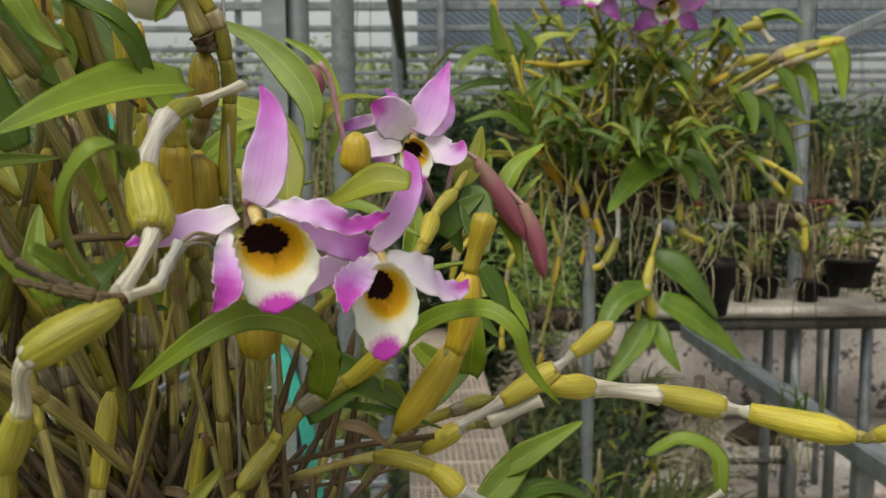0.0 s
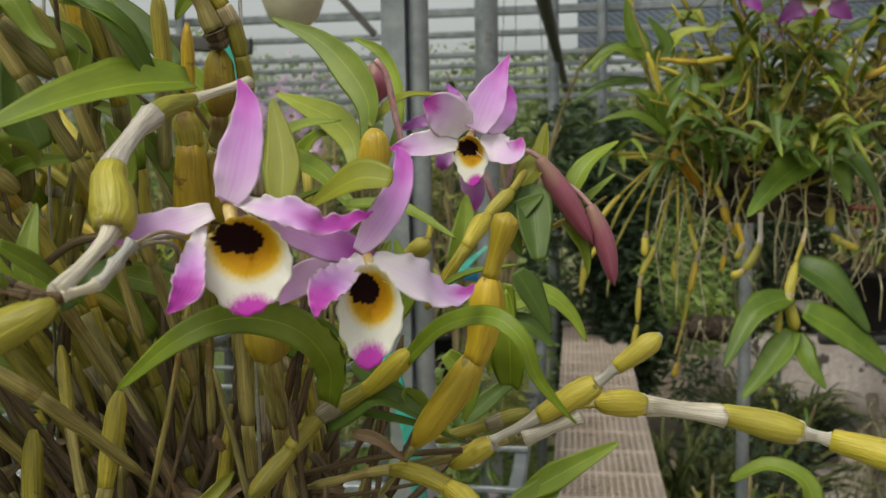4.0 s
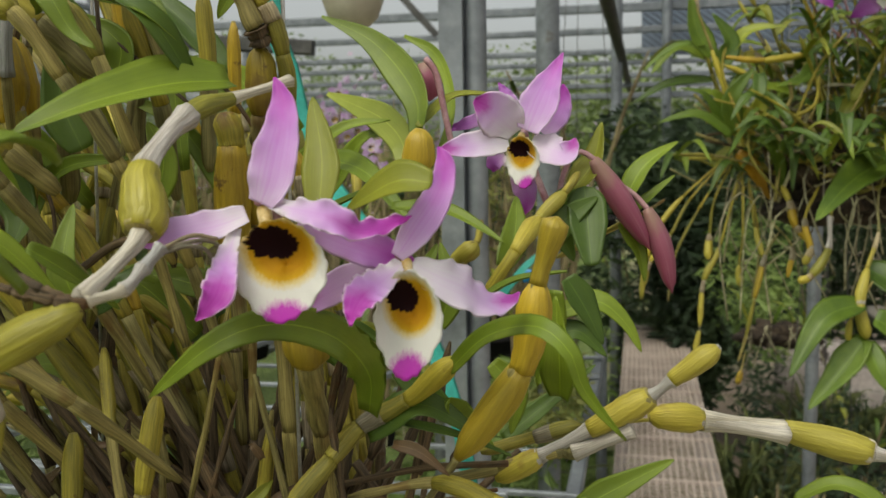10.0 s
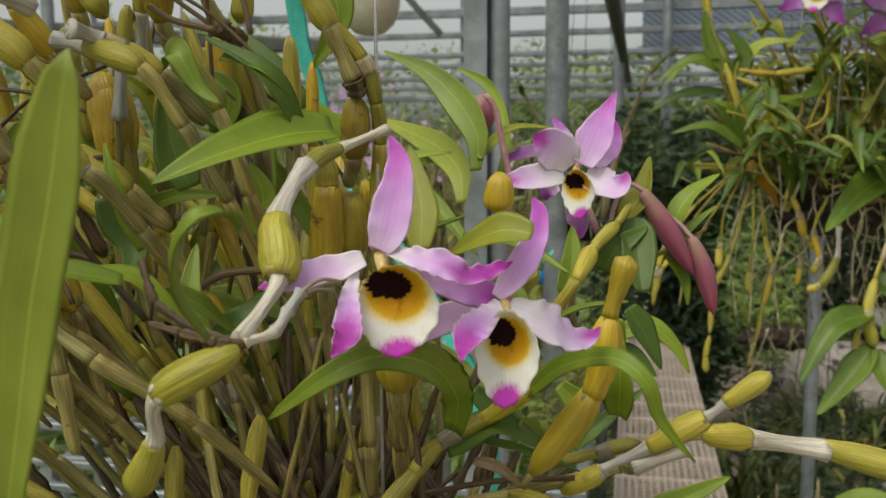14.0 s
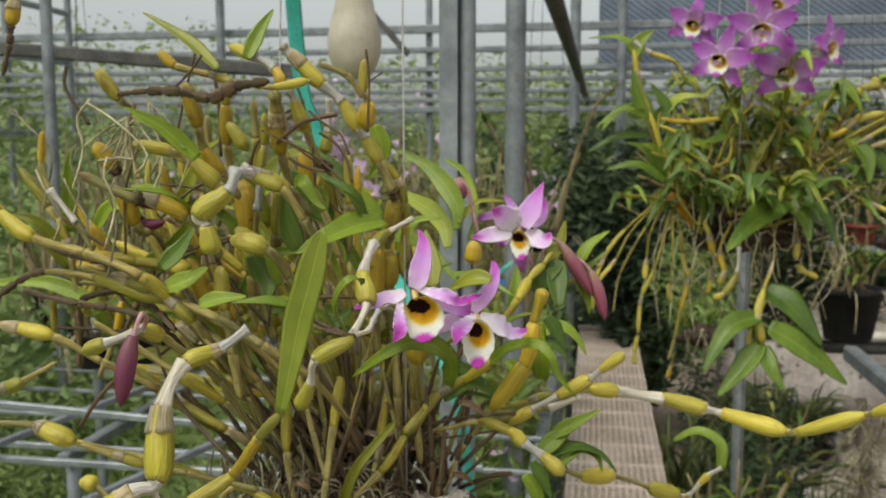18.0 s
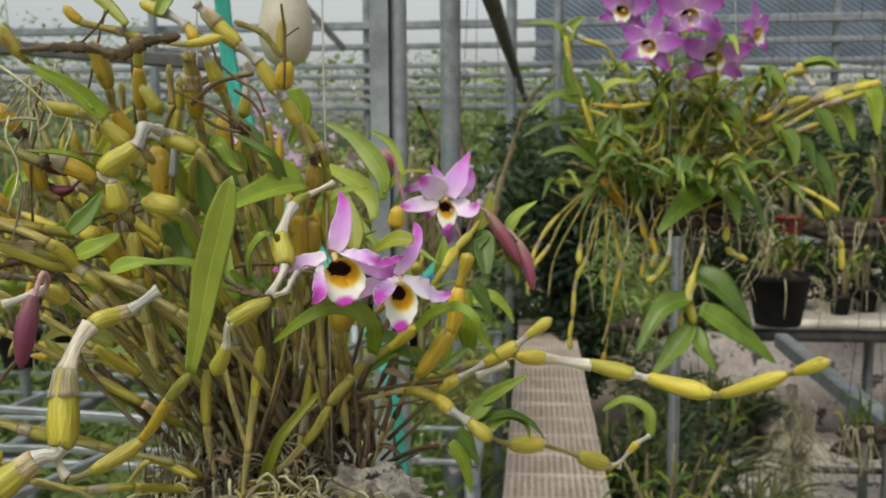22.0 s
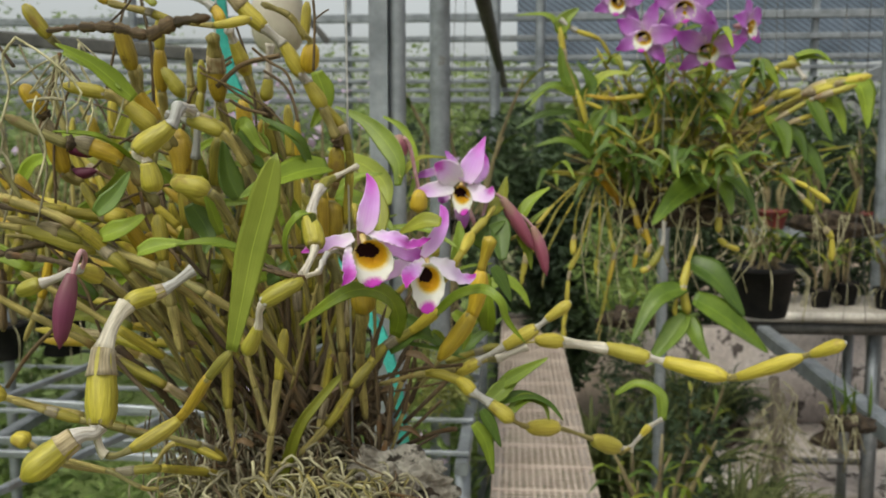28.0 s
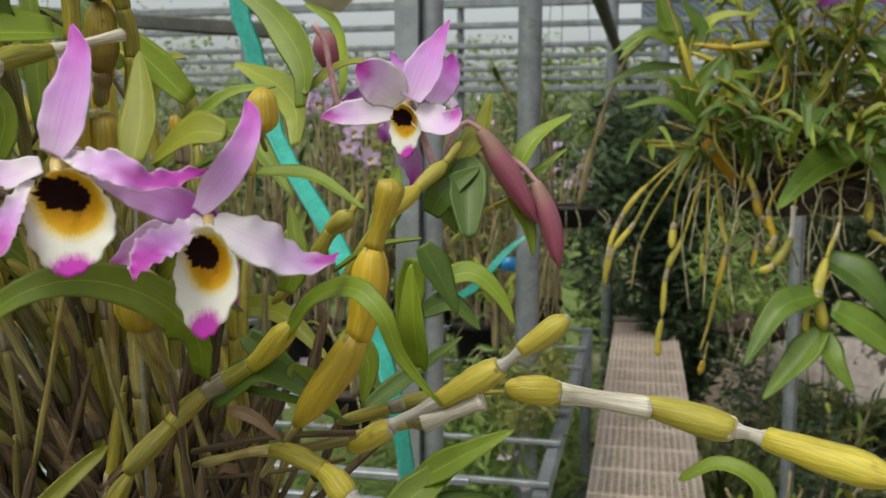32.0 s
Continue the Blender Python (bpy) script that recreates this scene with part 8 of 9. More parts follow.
cane(hanging, [(0.4402, 1.4500, 1.4600), (0.4446, 1.4400, 1.5268), (0.4659, 1.4300, 1.5671), (0.4971, 1.4300, 1.5992)], "osg", [0.0032,0.0032,0.0050], 8)
cane(hanging, [(0.3900, 1.4500, 1.4603), (0.3280, 1.4300, 1.5023), (0.2933, 1.4200, 1.5354), (0.2510, 1.4100, 1.5557)], "osp", [0.0032,0.0032,0.0050], 8)
cane(hanging, [(0.2782, 1.4200, 1.4481), (0.2564, 1.4200, 1.5108), (0.2347, 1.4200, 1.5772), (0.2133, 1.4200, 1.6349)], "ops", [0.0043,0.0062,0.0037], 8)
cane(hanging, [(0.3597, 1.4300, 1.5683), (0.3011, 1.4200, 1.5616), (0.2514, 1.4200, 1.5671)], "pg", [0.0068,0.0056], 8)
cane(hanging, [(0.4112, 1.4500, 1.4517), (0.4761, 1.4300, 1.5013), (0.5541, 1.4200, 1.5085)], "ss", [0.0032,0.0032], 8)
cane(hanging, [(0.4195, 1.4500, 1.4517), (0.3628, 1.4400, 1.4898), (0.3150, 1.4200, 1.4813)], "so", [0.0032,0.0032], 8)
cane(hanging, [(0.5211, 1.4200, 1.5332), (0.5525, 1.4200, 1.5491), (0.5736, 1.4200, 1.5770)], "gp", [0.0068,0.0068], 8)
leaf(hanging, [(0.2348, 1.4200, 1.5690), (0.2136, 1.4200, 1.6062), (0.2048, 1.4200, 1.6513)], 0.0395, (0.2, -0.9, 0.3), LEAF_MID, "leaf", 0.18, 0.15)
leaf(hanging, [(0.2392, 1.4200, 1.5524), (0.2594, 1.4200, 1.5851), (0.2341, 1.4200, 1.6264)], 0.0344, (0.2, -0.9, 0.3), LEAF_DARK, "leaf", 0.18, 0.15)
leaf(hanging, [(0.2263, 1.4200, 1.5855), (0.1846, 1.4100, 1.5810), (0.1434, 1.4000, 1.5520)], 0.0222, (0, -0.6, 0.8), LEAF_MID, "leaf", 0.18, 0.15)
leaf(hanging, [(0.2654, 1.4200, 1.4649), (0.2599, 1.4100, 1.5104), (0.2881, 1.4100, 1.5512)], 0.0376, (0.1, -0.9, 0.4), LEAF_MID, "leaf", 0.18, 0.15)
leaf(hanging, [(0.2778, 1.4200, 1.4690), (0.2972, 1.4100, 1.5019), (0.3005, 1.4100, 1.5429)], 0.0341, (0.1, -0.9, 0.4), LEAF_OLIVE, "leaf", 0.18, 0.15)
leaf(hanging, [(0.2571, 1.4200, 1.4607), (0.2268, 1.4100, 1.5148), (0.1933, 1.4000, 1.5270)], 0.0222, (0, -0.7, 0.7), LEAF_MID, "leaf", 0.18, 0.15)
leaf(hanging, [(0.6200, 1.4100, 1.5596), (0.6337, 1.4000, 1.5310), (0.6556, 1.3900, 1.4867)], 0.0407, (0.3, -0.9, 0.4), LEAF_MID, "leaf", 0.18, 0.15)
leaf(hanging, [(0.5694, 1.4200, 1.5246), (0.5834, 1.4100, 1.4998), (0.5861, 1.4000, 1.4592)], 0.0376, (0.1, -0.9, 0.4), LEAF_MID, "leaf", 0.18, 0.15)
leaf(hanging, [(0.4772, 1.4300, 1.4681), (0.5134, 1.4100, 1.4596), (0.5521, 1.4000, 1.4229)], 0.0358, (0.1, -0.8, 0.5), LEAF_DARK, "leaf", 0.18, 0.15)
leaf(hanging, [(0.3763, 1.4300, 1.5599), (0.3497, 1.4100, 1.5342), (0.3162, 1.4000, 1.5259)], 0.0307, (0, -0.7, 0.7), LEAF_MID, "leaf", 0.18, 0.15)
leaf(hanging, [(0.4659, 1.4300, 1.5671), (0.4863, 1.4100, 1.5491), (0.5051, 1.4000, 1.5121)], 0.0341, (0.1, -0.8, 0.5), LEAF_MID, "leaf", 0.18, 0.15)
leaf(hanging, [(0.4972, 1.4300, 1.5951), (0.5304, 1.4200, 1.6057), (0.5639, 1.4100, 1.5882)], 0.0309, (0, -0.6, 0.8), LEAF_MID, "leaf", 0.18, 0.15)
leaf(hanging, [(0.4266, 1.4300, 1.5182), (0.4035, 1.4100, 1.4929), (0.3948, 1.4000, 1.4560)], 0.0341, (0.1, -0.9, 0.4), LEAF_OLIVE, "leaf", 0.18, 0.15)
leaf(hanging, [(0.4339, 1.4200, 1.4377), (0.4812, 1.4000, 1.4434), (0.5222, 1.3900, 1.3969)], 0.0399, (0.1, -0.7, 0.7), LEAF)
cane(hanging, [(0.4292, 1.4200, 1.4377), (0.3453, 1.4300, 1.4272), (0.2701, 1.4400, 1.4609)], "oo", [0.0045,0.0045])
cane(hanging, [(0.4715, 1.4500, 1.4709), (0.5314, 1.4300, 1.5190), (0.6098, 1.4200, 1.5657), (0.6634, 1.4200, 1.5840), (0.7240, 1.4200, 1.5975)], "oopp", [0.0046,0.0046,0.0098,0.0103])
cane(hanging, [(0.4902, 1.4500, 1.4806), (0.5614, 1.4400, 1.5287), (0.6214, 1.4300, 1.5754), (0.6900, 1.4200, 1.5931)], "oop", [0.0047,0.0047,0.0104])
cane(hanging, [(0.5169, 1.4500, 1.5289), (0.5505, 1.4400, 1.5668), (0.5738, 1.4300, 1.6132), (0.6103, 1.4300, 1.6176)], "opp", [0.0046,0.0098,0.0098])
cane(hanging, [(0.2688, 1.4500, 1.4606), (0.2383, 1.4600, 1.5493), (0.2173, 1.4600, 1.6277), (0.2066, 1.4600, 1.6859)], "oopo", [0.0046,0.0046,0.0081,0.0046])
cane(hanging, [(0.3455, 1.4600, 1.5587), (0.2967, 1.4600, 1.5658), (0.2575, 1.4600, 1.5728)], "wl", [0.0071,0.0061])
cane(hanging, [(0.2951, 1.4600, 1.6367), (0.2751, 1.4600, 1.6659), (0.2359, 1.4600, 1.6808), (0.2064, 1.4600, 1.7004)], "opw", [0.0046,0.0061,0.0072])
leaf(hanging, [(0.2167, 1.4600, 1.6665), (0.1868, 1.4600, 1.7054), (0.1279, 1.4600, 1.7081)], 0.0225, (0, -0.6, 0.8), LEAF)
leaf(hanging, [(0.2068, 1.4600, 1.6762), (0.2161, 1.4600, 1.7003), (0.2401, 1.4600, 1.7192)], 0.0368, (0, -0.9, 0.3), LEAF)
leaf(hanging, [(0.2282, 1.4600, 1.5690), (0.1883, 1.4500, 1.5834), (0.1543, 1.4400, 1.5490)], 0.0303, (0, -0.6, 0.8), LEAF)
leaf(hanging, [(0.2385, 1.4600, 1.5395), (0.1792, 1.4500, 1.5345), (0.1302, 1.4400, 1.5098)], 0.0302, (0, -0.6, 0.8), LEAF_DARK)
leaf(hanging, [(0.6314, 1.4300, 1.5566), (0.6653, 1.4200, 1.5468), (0.6824, 1.4100, 1.5000)], 0.0457, (0.3, -0.8, 0.5), LEAF)
leaf(hanging, [(0.6810, 1.4200, 1.5932), (0.7056, 1.4100, 1.5741), (0.7144, 1.4000, 1.5092)], 0.0542, (0.3, -0.9, 0.4), LEAF)
leaf(hanging, [(0.6005, 1.4300, 1.6316), (0.6338, 1.4200, 1.6351), (0.6586, 1.4100, 1.6157)], 0.0269, (0, -0.5, 0.9), LEAF)
leaf(hanging, [(0.5581, 1.4300, 1.5474), (0.5680, 1.4200, 1.5142), (0.5869, 1.4100, 1.4831)], 0.0368, (0.2, -0.9, 0.4), LEAF)
leaf(hanging, [(0.5274, 1.4300, 1.6210), (0.5510, 1.4200, 1.6126), (0.5719, 1.4100, 1.5766)], 0.0347, (0.2, -0.7, 0.6), LEAF)
leaf(hanging, [(0.2527, 1.4300, 1.5695), (0.2829, 1.4200, 1.6004), (0.3289, 1.4100, 1.6041)], 0.0279, (0, -0.7, 0.7), LEAF_PALE)
leaf(hanging, [(0.2720, 1.4300, 1.4708), (0.2638, 1.4200, 1.5096), (0.2743, 1.4200, 1.5528)], 0.0357, (0, -0.9, 0.4), LEAF)
leaf(hanging, [(0.2595, 1.4300, 1.4689), (0.2416, 1.4200, 1.5145), (0.2122, 1.4100, 1.5230)], 0.0297, (0, -0.7, 0.7), LEAF)
leaf(hanging, [(0.6143, 1.4300, 1.4886), (0.6379, 1.4200, 1.4528), (0.6553, 1.4100, 1.4059)], 0.0372, (0.3, -0.9, 0.3), LEAF_DARK)
leaf(hanging, [(0.5780, 1.4300, 1.5142), (0.6084, 1.4200, 1.4953), (0.6211, 1.4100, 1.4530)], 0.0370, (0.3, -0.9, 0.3), LEAF_DARK)
leaf(hanging, [(0.3599, 1.4300, 1.5957), (0.3778, 1.4200, 1.5809), (0.3998, 1.4100, 1.5755)], 0.0360, (0, -0.8, 0.5), LEAF)
leaf(hanging, [(0.4176, 1.4300, 1.5574), (0.4355, 1.4200, 1.5333), (0.4456, 1.4100, 1.5095)], 0.0362, (0, -0.8, 0.5), LEAF_DARK)
leaf(hanging, [(0.3720, 1.4300, 1.5000), (0.3947, 1.4200, 1.4856), (0.4035, 1.4100, 1.4524)], 0.0360, (0, -0.8, 0.5), LEAF_DARK)
leaf(hanging, [(0.4258, 1.4300, 1.5953), (0.4699, 1.4200, 1.6151), (0.5043, 1.4100, 1.6234)], 0.0283, (0, -0.6, 0.8), LEAF)
leaf(hanging, [(0.3430, 1.4300, 1.5145), (0.3131, 1.4200, 1.5240), (0.2790, 1.4100, 1.5210)], 0.0318, (0, -0.6, 0.8), LEAF)
leaf(hanging, [(0.6009, 1.4300, 1.6223), (0.6205, 1.4200, 1.6288), (0.6493, 1.4100, 1.6222)], 0.0227, (0, -0.6, 0.8), LEAF)
leaf(hanging, [(0.5321, 1.4300, 1.5000), (0.5626, 1.4200, 1.4886), (0.5799, 1.4100, 1.4529)], 0.0327, (0, -0.8, 0.5), LEAF_DARK)
cane(hanging, [(0.4812, 1.4500, 1.4660), (0.5253, 1.4400, 1.4952), (0.5680, 1.4300, 1.5332), (0.6189, 1.4200, 1.5656), (0.6605, 1.4100, 1.5789)], "oosl", [0.0046,0.0051,0.0051,0.0093])
cane(hanging, [(0.4616, 1.4500, 1.4806), (0.5056, 1.4400, 1.5192), (0.5531, 1.4300, 1.5569), (0.6093, 1.4200, 1.5750)], "osp", [0.0046,0.0051,0.0092])
cane(hanging, [(0.4909, 1.4500, 1.4612), (0.5529, 1.4400, 1.5096), (0.6041, 1.4300, 1.5520), (0.6510, 1.4200, 1.5590)], "osp", [0.0047,0.0052,0.0093])
cane(hanging, [(0.5167, 1.4500, 1.5338), (0.5457, 1.4400, 1.5715), (0.5515, 1.4300, 1.5946)], "op", [0.0046,0.0113])
cane(hanging, [(0.3252, 1.4500, 1.5487), (0.2997, 1.4400, 1.5659), (0.2748, 1.4300, 1.5694)], "sl", [0.0060,0.0101])
cane(hanging, [(0.5941, 1.4400, 1.6325), (0.6032, 1.4300, 1.6130), (0.6158, 1.4200, 1.5936)], "pw", [0.0104,0.0073])

rng = random.Random(21)
for k in range(34):
    a = rng.uniform(0, 6.28)
    lean = rng.uniform(0.35, 1.9)
    b = np.array([0.41 + rng.uniform(-0.05, 0.05), 1.47 + rng.uniform(-0.04, 0.04), 1.39])
    ln = rng.uniform(0.14, 0.31)
    d = np.array([math.cos(a) * lean, math.sin(a) * lean * 0.7, 1.0 - 0.35 * lean])
    d = unit(d) * ln
    pts = [b, b + d * 0.35 + [0, 0, 0.012], b + d * 0.7 + [0, 0, 0.012], b + d]
    cane(hanging, [tuple(p) for p in pts], rng.choice(["oop", "sol", "oso", "sol"]), rng.uniform(0.0026, 0.0044), 8)
    for q in range(rng.randint(3, 6)):
        f = rng.uniform(0.35, 1.0)
        p0 = b + d * f
        aa = rng.uniform(0, 6.28)
        e = np.array([math.cos(aa), math.sin(aa) - 0.3, rng.uniform(-0.1, 0.7)])
        e = unit(e) * rng.uniform(0.045, 0.095)
        leaf(hanging, [p0, p0 + e * 0.55 + [0, 0, 0.008], p0 + e - [0, 0, rng.uniform(0.01, 0.04)]], rng.uniform(0.013, 0.024), (0.1 * math.cos(aa), -0.5, 0.8), rng.choice([LEAF_DARK, LEAF_DARK, LEAF_DARK, LEAF, LEAF_OLIVE]), nl=12)
for k in range(18):
    b = np.array([0.41 + rng.uniform(-0.07, 0.07), 1.46 + rng.uniform(-0.05, 0.05), 1.42])
    d = unit(np.array([rng.uniform(-0.75, 0.75), rng.uniform(-0.3, 0.2), 1.0])) * rng.uniform(0.17, 0.29)
    pts = [b, b + d * 0.4 + [rng.uniform(-0.01, 0.01), 0, 0], b + d * 0.75, b + d]
    cane(hanging, [tuple(p) for p in pts], rng.choice(["osp", "oso", "sog", "oop"]), rng.uniform(0.0024, 0.0038), 8)
    for q in range(rng.randint(4, 7)):
        p0 = b + d * rng.uniform(0.45, 1.0)
        aa = rng.uniform(0, 6.28)
        e = unit(np.array([math.cos(aa), math.sin(aa) - 0.3, rng.uniform(0.0, 0.9)])) * rng.uniform(0.04, 0.08)
        leaf(hanging, [p0, p0 + e * 0.55 + [0, 0, 0.006], p0 + e - [0, 0, rng.uniform(0.0, 0.03)]], rng.uniform(0.010, 0.020), (0.1 * math.cos(aa), -0.5, 0.8), rng.choice([LEAF_MID, LEAF, LEAF_OLIVE, LEAF_DARK]), nl=10)
for k in range(130):
    b = np.array([rng.uniform(0.26, 0.58), rng.uniform(1.38, 1.54), rng.uniform(1.37, 1.50)])
    a = rng.uniform(-1.4, 1.4)
    d = np.array([math.sin(a), rng.uniform(-0.3, 0.3), math.cos(a)]) * rng.uniform(0.05, 0.14)
    mid = b + d * 0.5 + [rng.uniform(-0.02, 0.02), 0, rng.uniform(-0.01, 0.02)]
    part("dry_stem", tube(spline([b, mid, b + d], 9), rng.uniform(0.0012, 0.0028), 5), rng.choice([TAN, OLIVE, ROOT, DEAD, OLIVE]), hanging)
for k in range(44):
    x, y = 0.41 + rng.uniform(-0.14, 0.14), 1.46 + rng.uniform(-0.09, 0.06)
    z = 1.39 + rng.uniform(-0.04, 0.04)
    a = rng.uniform(0, 6.28)
    pts = [(x, y, z), (x + 0.03 * math.cos(a), y - 0.02, z + 0.01), (x + 0.05 * math.cos(a), y - 0.03, z - rng.uniform(0.02, 0.08)), (x + 0.04 * math.cos(a + 1), y - 0.03, z - rng.uniform(0.05, 0.16))]
    part("aerial_root", tube(spline(pts, 9), rng.uniform(0.0008, 0.0016), 5), ROOT, hanging)
for k, (at, face, up, size) in enumerate([
    ((0.4400, 1.3500, 1.6400), (-0.15, -1, -0.35), (0.05, 0, 1), 0.116),
    ((0.3367, 1.3200, 1.6559), (-0.55, -1, -0.15), (0.35, 0, 1), 0.108),
    ((0.3937, 1.3100, 1.7017), (-0.1, -1, -0.3), (0.0, 0, 1), 0.110),
    ((0.5071, 1.3800, 1.6778), (0.9, -0.8, 0.0), (-0.3, 0, 1), 0.105),
    ((0.2981, 1.3600, 1.7156), (-0.5, -1, -0.2), (0.3, 0, 1), 0.095),
    ((0.4244, 1.3800, 1.7464), (0.1, -1, -0.2), (0.0, 0, 1), 0.095)]):
    simple_bloom(hanging, at, face, up, size, rng)
    stalk(hanging, [(0.41 + 0.01 * k, 1.47, 1.58), ((0.41 + at[0]) / 2, 1.46, at[2] - 0.03), (at[0], at[1] + 0.02, at[2])], 0.0016)
for a in (0.2, 2.3, 4.4):
    pipe("hanger_wire", (0.41 + 0.11 * math.cos(a), 1.47 + 0.08 * math.sin(a), 1.37), (0.42, 1.47, 3.17), 0.0008, WIRE, hanging, n=6)

# ---------------------------------------------------------------- loose things round the clump
def tape(pts, width, label):
    return tagged(part("plastic_tape", ribbon(pts, width, (0.35, -1, 0.1), "strap", 0.05, 0.0, 0.0012, 3, 0.0008, 40, 6, 0.5), TEAL), label, "tape")


tape([(-0.44, 1.30, 3.16), (-0.345, 1.28, 1.75), (-0.32, 1.27, 1.60), (-0.272, 1.24, 1.45), (-0.13, 1.05, 1.34), (-0.024, 0.88, 1.25), (0.0, 0.88, 1.12), (0.01, 0.88, 0.95)], 0.034, "teal plastic tape hanging from a roof rail")
tape([(-0.233, 2.1, 1.079), (-0.168, 2.1, 1.114), (-0.107, 2.12, 1.185), (-0.059, 2.14, 1.227)], 0.022, "slanting piece of teal plastic tape tied to a post")


def hanging_lamp(x, y, z):
    t = thing("hanging_lamp", (x, y, z), "cream plastic bulb-shaped lamp hanging on a cord", "lamp")
    part("bulb", lathe([(0.006, -0.078), (0.026, -0.074), (0.043, -0.058), (0.053, -0.030), (0.055, 0.0), (0.050, 0.028), (0.041, 0.062), (0.034, 0.10), (0.031, 0.14), (0.030, 0.15)], (x, y, z), 32), LAMP, t)
    part("cap", lathe([(0.033, 0.15), (0.033, 0.21), (0.025, 0.22), (0.006, 0.23)], (x, y, z), 24), WIRE, t, "grey screw cap")
    part("cord", tube(spline([(x, y, z + 0.22), (x, y, 3.17)], 4), 0.003, 8), STEEL_DARK, t)


hanging_lamp(-0.344, 1.66, 1.735)
tagged(part("plant_tag", box(-0.115, 2.150, 1.147, -0.083, 2.153, 1.177), CARD_BLUE, None), "small blue plastic plant tag on a wire", "tag")


# tall rooted stump and shrubs beside the staging
def stump(x, y, h, r, seed):
    t = thing("stump", (x, y, 0), "weathered stump hung with pale roots", "stump")
    rg = random.Random(seed)
    c = spline([(x, y, 0), (x + 0.02, y, h * 0.5), (x - 0.01, y, h)], 14)
    part("trunk", tube(c, r * np.linspace(1.2, 0.8, 14) * (1 + 0.1 * np.sin(np.arange(14) * 2.1)), 18, 0.10, 6), WOOD, t)
    for _ in range(46):
        a = rg.uniform(0, 6.28)
        p = np.array([x + r * math.cos(a), y + r * math.sin(a), h * rg.uniform(0.5, 1.0)])
        part("root", tube(spline([p, p + [0.05 * math.cos(a), 0.05 * math.sin(a), -0.06], p + [rg.uniform(-0.28, 0.20), -0.06, -rg.uniform(0.10, 0.45)]], 9), rg.uniform(0.0012, 0.0028), 5), ROOT, t)


stump(1.06, 3.05, 0.66, 0.020, 5)


def fern(x, y, z, size, seed, n=120):
    t = thing("fern_clump", (x, y, z), "bushy clump of narrow green fronds on a mound of roots", "fern", "fern clumps")
    rg = random.Random(seed)
    lump((x, y, z + size * 0.10), (size * 0.28, size * 0.28, size * 0.12), seed, SOIL, "root_ball", t, "dark root ball", 3)
    blades = []
    for _ in range(n):
        a, b = rg.uniform(0, 6.28), rg.uniform(0.3, 1.0)
        d = np.array([math.cos(a) * b, math.sin(a) * b, 1.1 - 0.6 * b]) * size * rg.uniform(0.5, 0.9)
        p = np.array([x, y, z + size * 0.12]) + [rg.uniform(-0.15, 0.15) * size, rg.uniform(-0.15, 0.15) * size, 0]
        blades.append(ribbon([p, p + d * 0.6 + [0, 0, size * 0.08], p + d - [0, 0, size * 0.15]], size * 0.040, (0, -0.4, 0.9), "leaf", 0.2, 0.1, 0, 3, 0.0006, 8, 2))
    tagged(part("fronds", join(*blades), rg.choice([FROND, GREEN_SHADED, FROND]), t), kind="stuff")


for k, (x, y, z, s) in enumerate([(0.50, 2.05, 0.0, 0.5), (0.74, 2.0, 0.0, 0.40), (0.86, 2.4, 0.0, 0.32), (0.62, 2.45, 0.0, 0.5), (-0.16, 2.0, 0.0, 0.55), (-0.06, 2.35, 0.0, 0.75), (-0.4, 1.9, 0.0, 0.5), (0.50, 3.1, 0.0, 0.8), (0.80, 2.72, 0.0, 0.62), (0.98, 2.95, 0.0, 0.46), (0.70, 2.55, 0.0, 0.62), (1.12, 4.25, 0.03, 0.5), (0.92, 4.2, 0.03, 0.6)]):
    fern(x, y, z, s, 100 + k)


def fibre_log(x, y, length, r, seed):
    """A dark log of fern fibre that lies on the ground."""
    t = thing("fibre_log", (x, y, 0), "dark fern-fibre log lying on the bare earth", "log")
    lump((x, y, r * 0.85), (length / 2, r, r * 0.85), seed, SOIL, "log", t, "", 4, 0.35)


fibre_log(1.74, 4.20, 0.34, 0.075, 12)


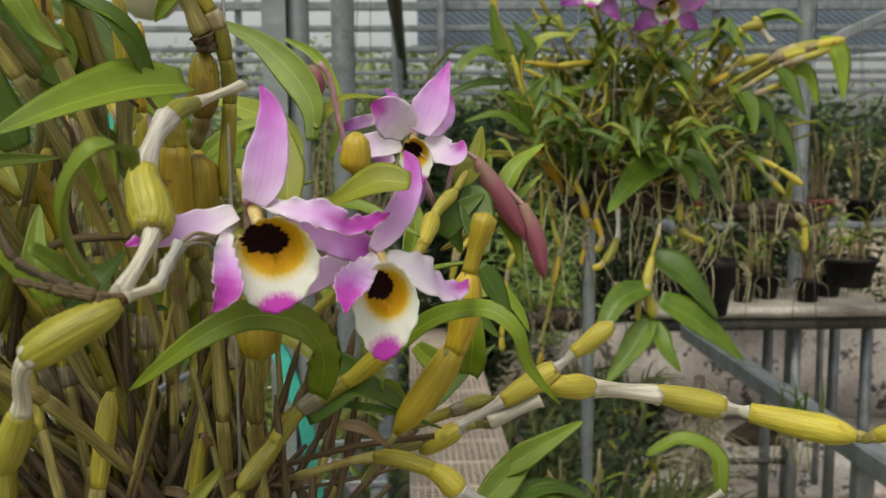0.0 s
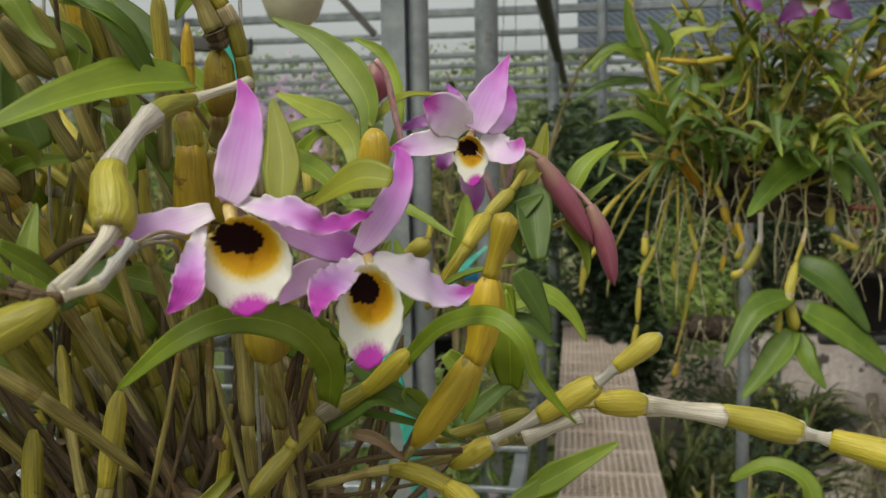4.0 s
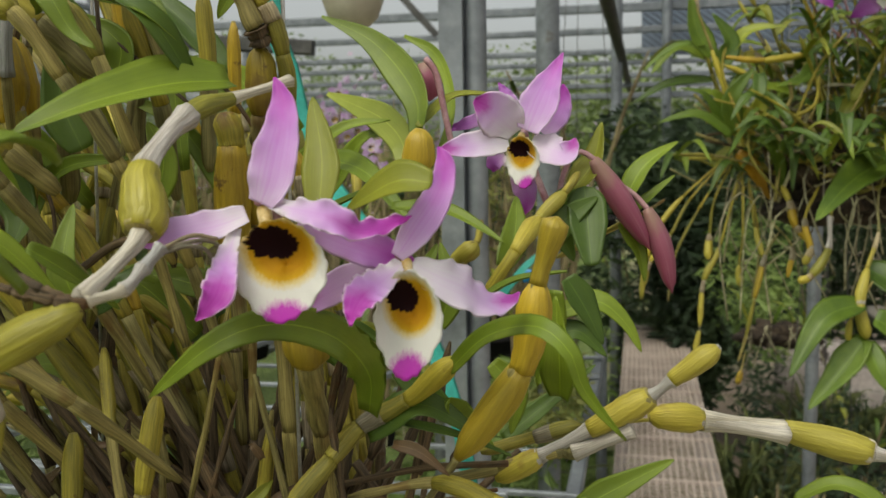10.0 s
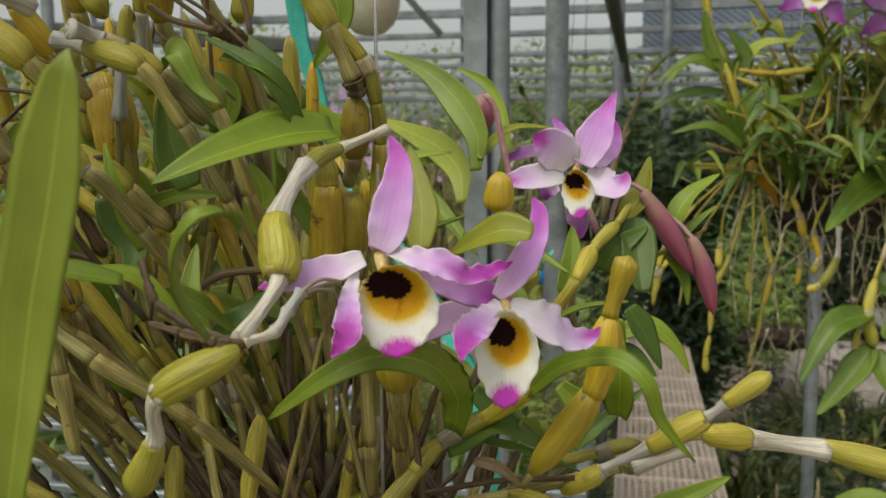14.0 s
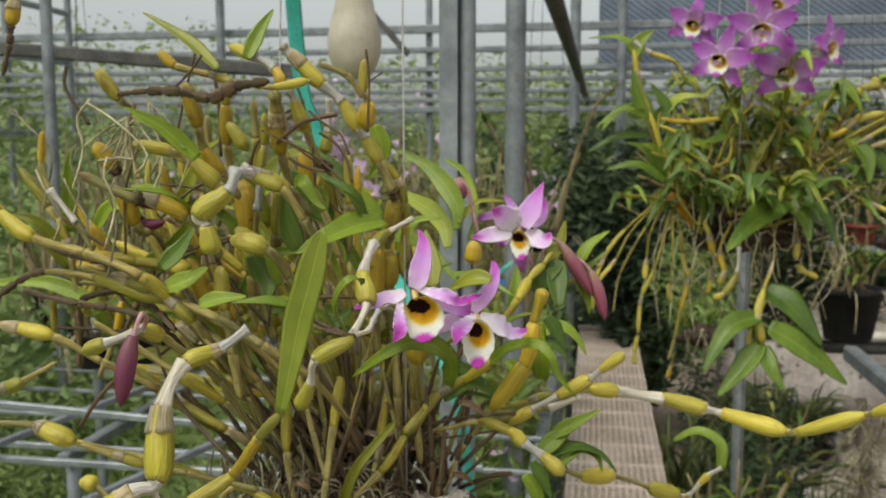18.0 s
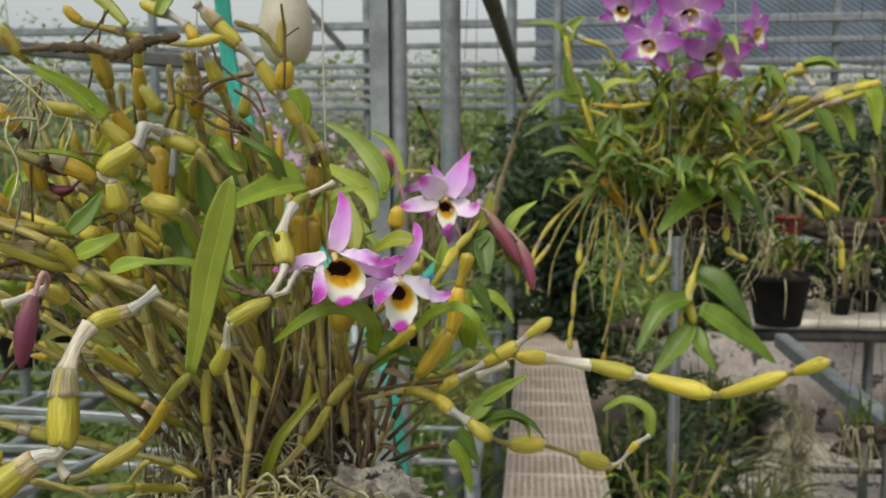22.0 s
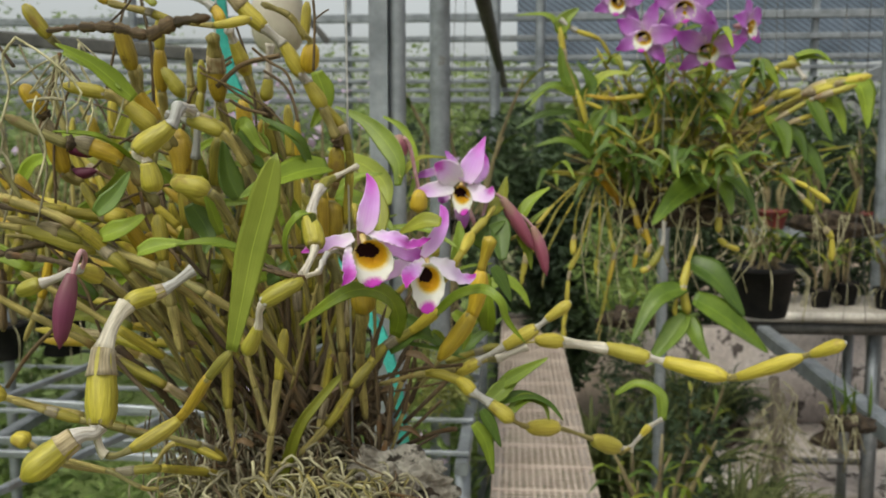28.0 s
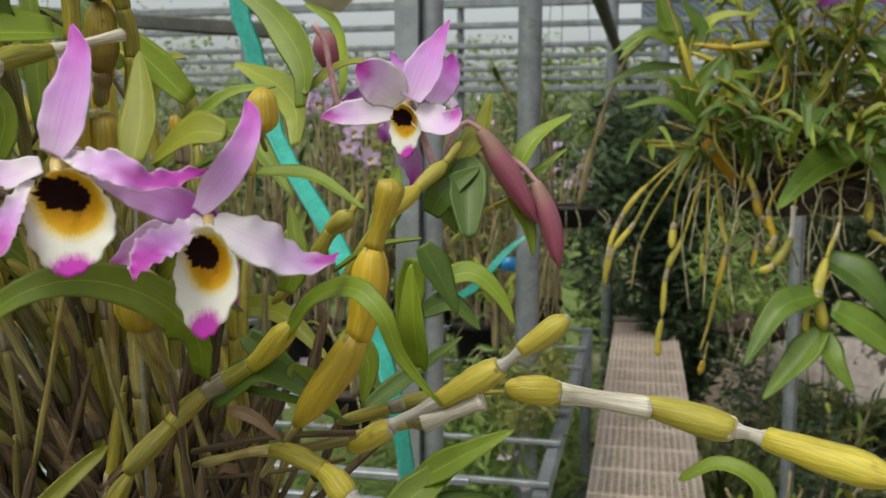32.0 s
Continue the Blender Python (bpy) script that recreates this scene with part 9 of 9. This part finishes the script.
# broken stones heaped under the slab bench
heap = thing("rubble_heap", (1.0, 4.3, 0), "low heap of pale pinkish broken stones before a wall", "rubble")
rng = random.Random(77)
for k in range(46):
    x, y = rng.uniform(0.80, 1.35), rng.uniform(4.10, 4.52)
    z = 0.02 + 0.30 * rng.random() ** 2 * (y - 4.05) / 0.45
    r = rng.uniform(0.02, 0.06)
    lump((x, y, z), (r * rng.uniform(0.8, 1.6), r, r * rng.uniform(0.6, 1.0)), rng.uniform(0, 50), STONE, "stone", heap, "", 2, 0.6)


def log_pot(x, y, z, length, r, seed):
    """A dark slung trough of old fern fibre with roots hanging from it."""
    t = thing("hanging_trough", (x, y, z), "dark fibre trough slung on wires with pale roots", "planter", "hanging pots")
    rg = random.Random(seed)
    lump((x, y, z), (length / 2, r, r * 0.8), seed, SOIL, "trough", t, "", 4, 0.5)
    for _ in range(14):
        p = np.array([x + rg.uniform(-0.5, 0.5) * length, y - r * 0.7, z + r * 0.4])
        part("root", tube(spline([p, p + [rg.uniform(-0.02, 0.02), -0.01, 0.01], p + [rg.uniform(-0.04, 0.04), -0.015, -rg.uniform(0.03, 0.12)]], 8), rg.uniform(0.0009, 0.0018), 5), ROOT, t)
    for _ in range(9):
        p = np.array([x + rg.uniform(-0.45, 0.45) * length, y, z + r * 0.6])
        d = np.array([rg.uniform(-0.6, 0.6), rg.uniform(-0.5, 0.3), 1.0]) * rg.uniform(0.05, 0.13)
        leaf(t, [p, p + d * 0.6, p + d + [d[0] * 0.3, 0, -0.02]], 0.010, (0, -0.6, 0.7), rg.choice([LEAF_DARK, LEAF_DARK, LEAF_OLIVE]), nl=8)
    for q in (-0.4, 0.4):
        part("hanger_wire", tube(spline([(x + q * length, y, z), (x, y, z + 0.55)], 3), 0.0008, 5), STEEL_DARK, t)
    part("hanger_hook", tube(spline([(x, y, z + 0.55), (x, y, 3.2)], 3), 0.0009, 5), STEEL_DARK, t)


log_pot(0.90, 1.92, 0.845, 0.11, 0.028, 11)
log_pot(0.98, 2.30, 1.265, 0.20, 0.045, 13)
log_pot(0.50, 2.60, 0.95, 0.18, 0.045, 16)
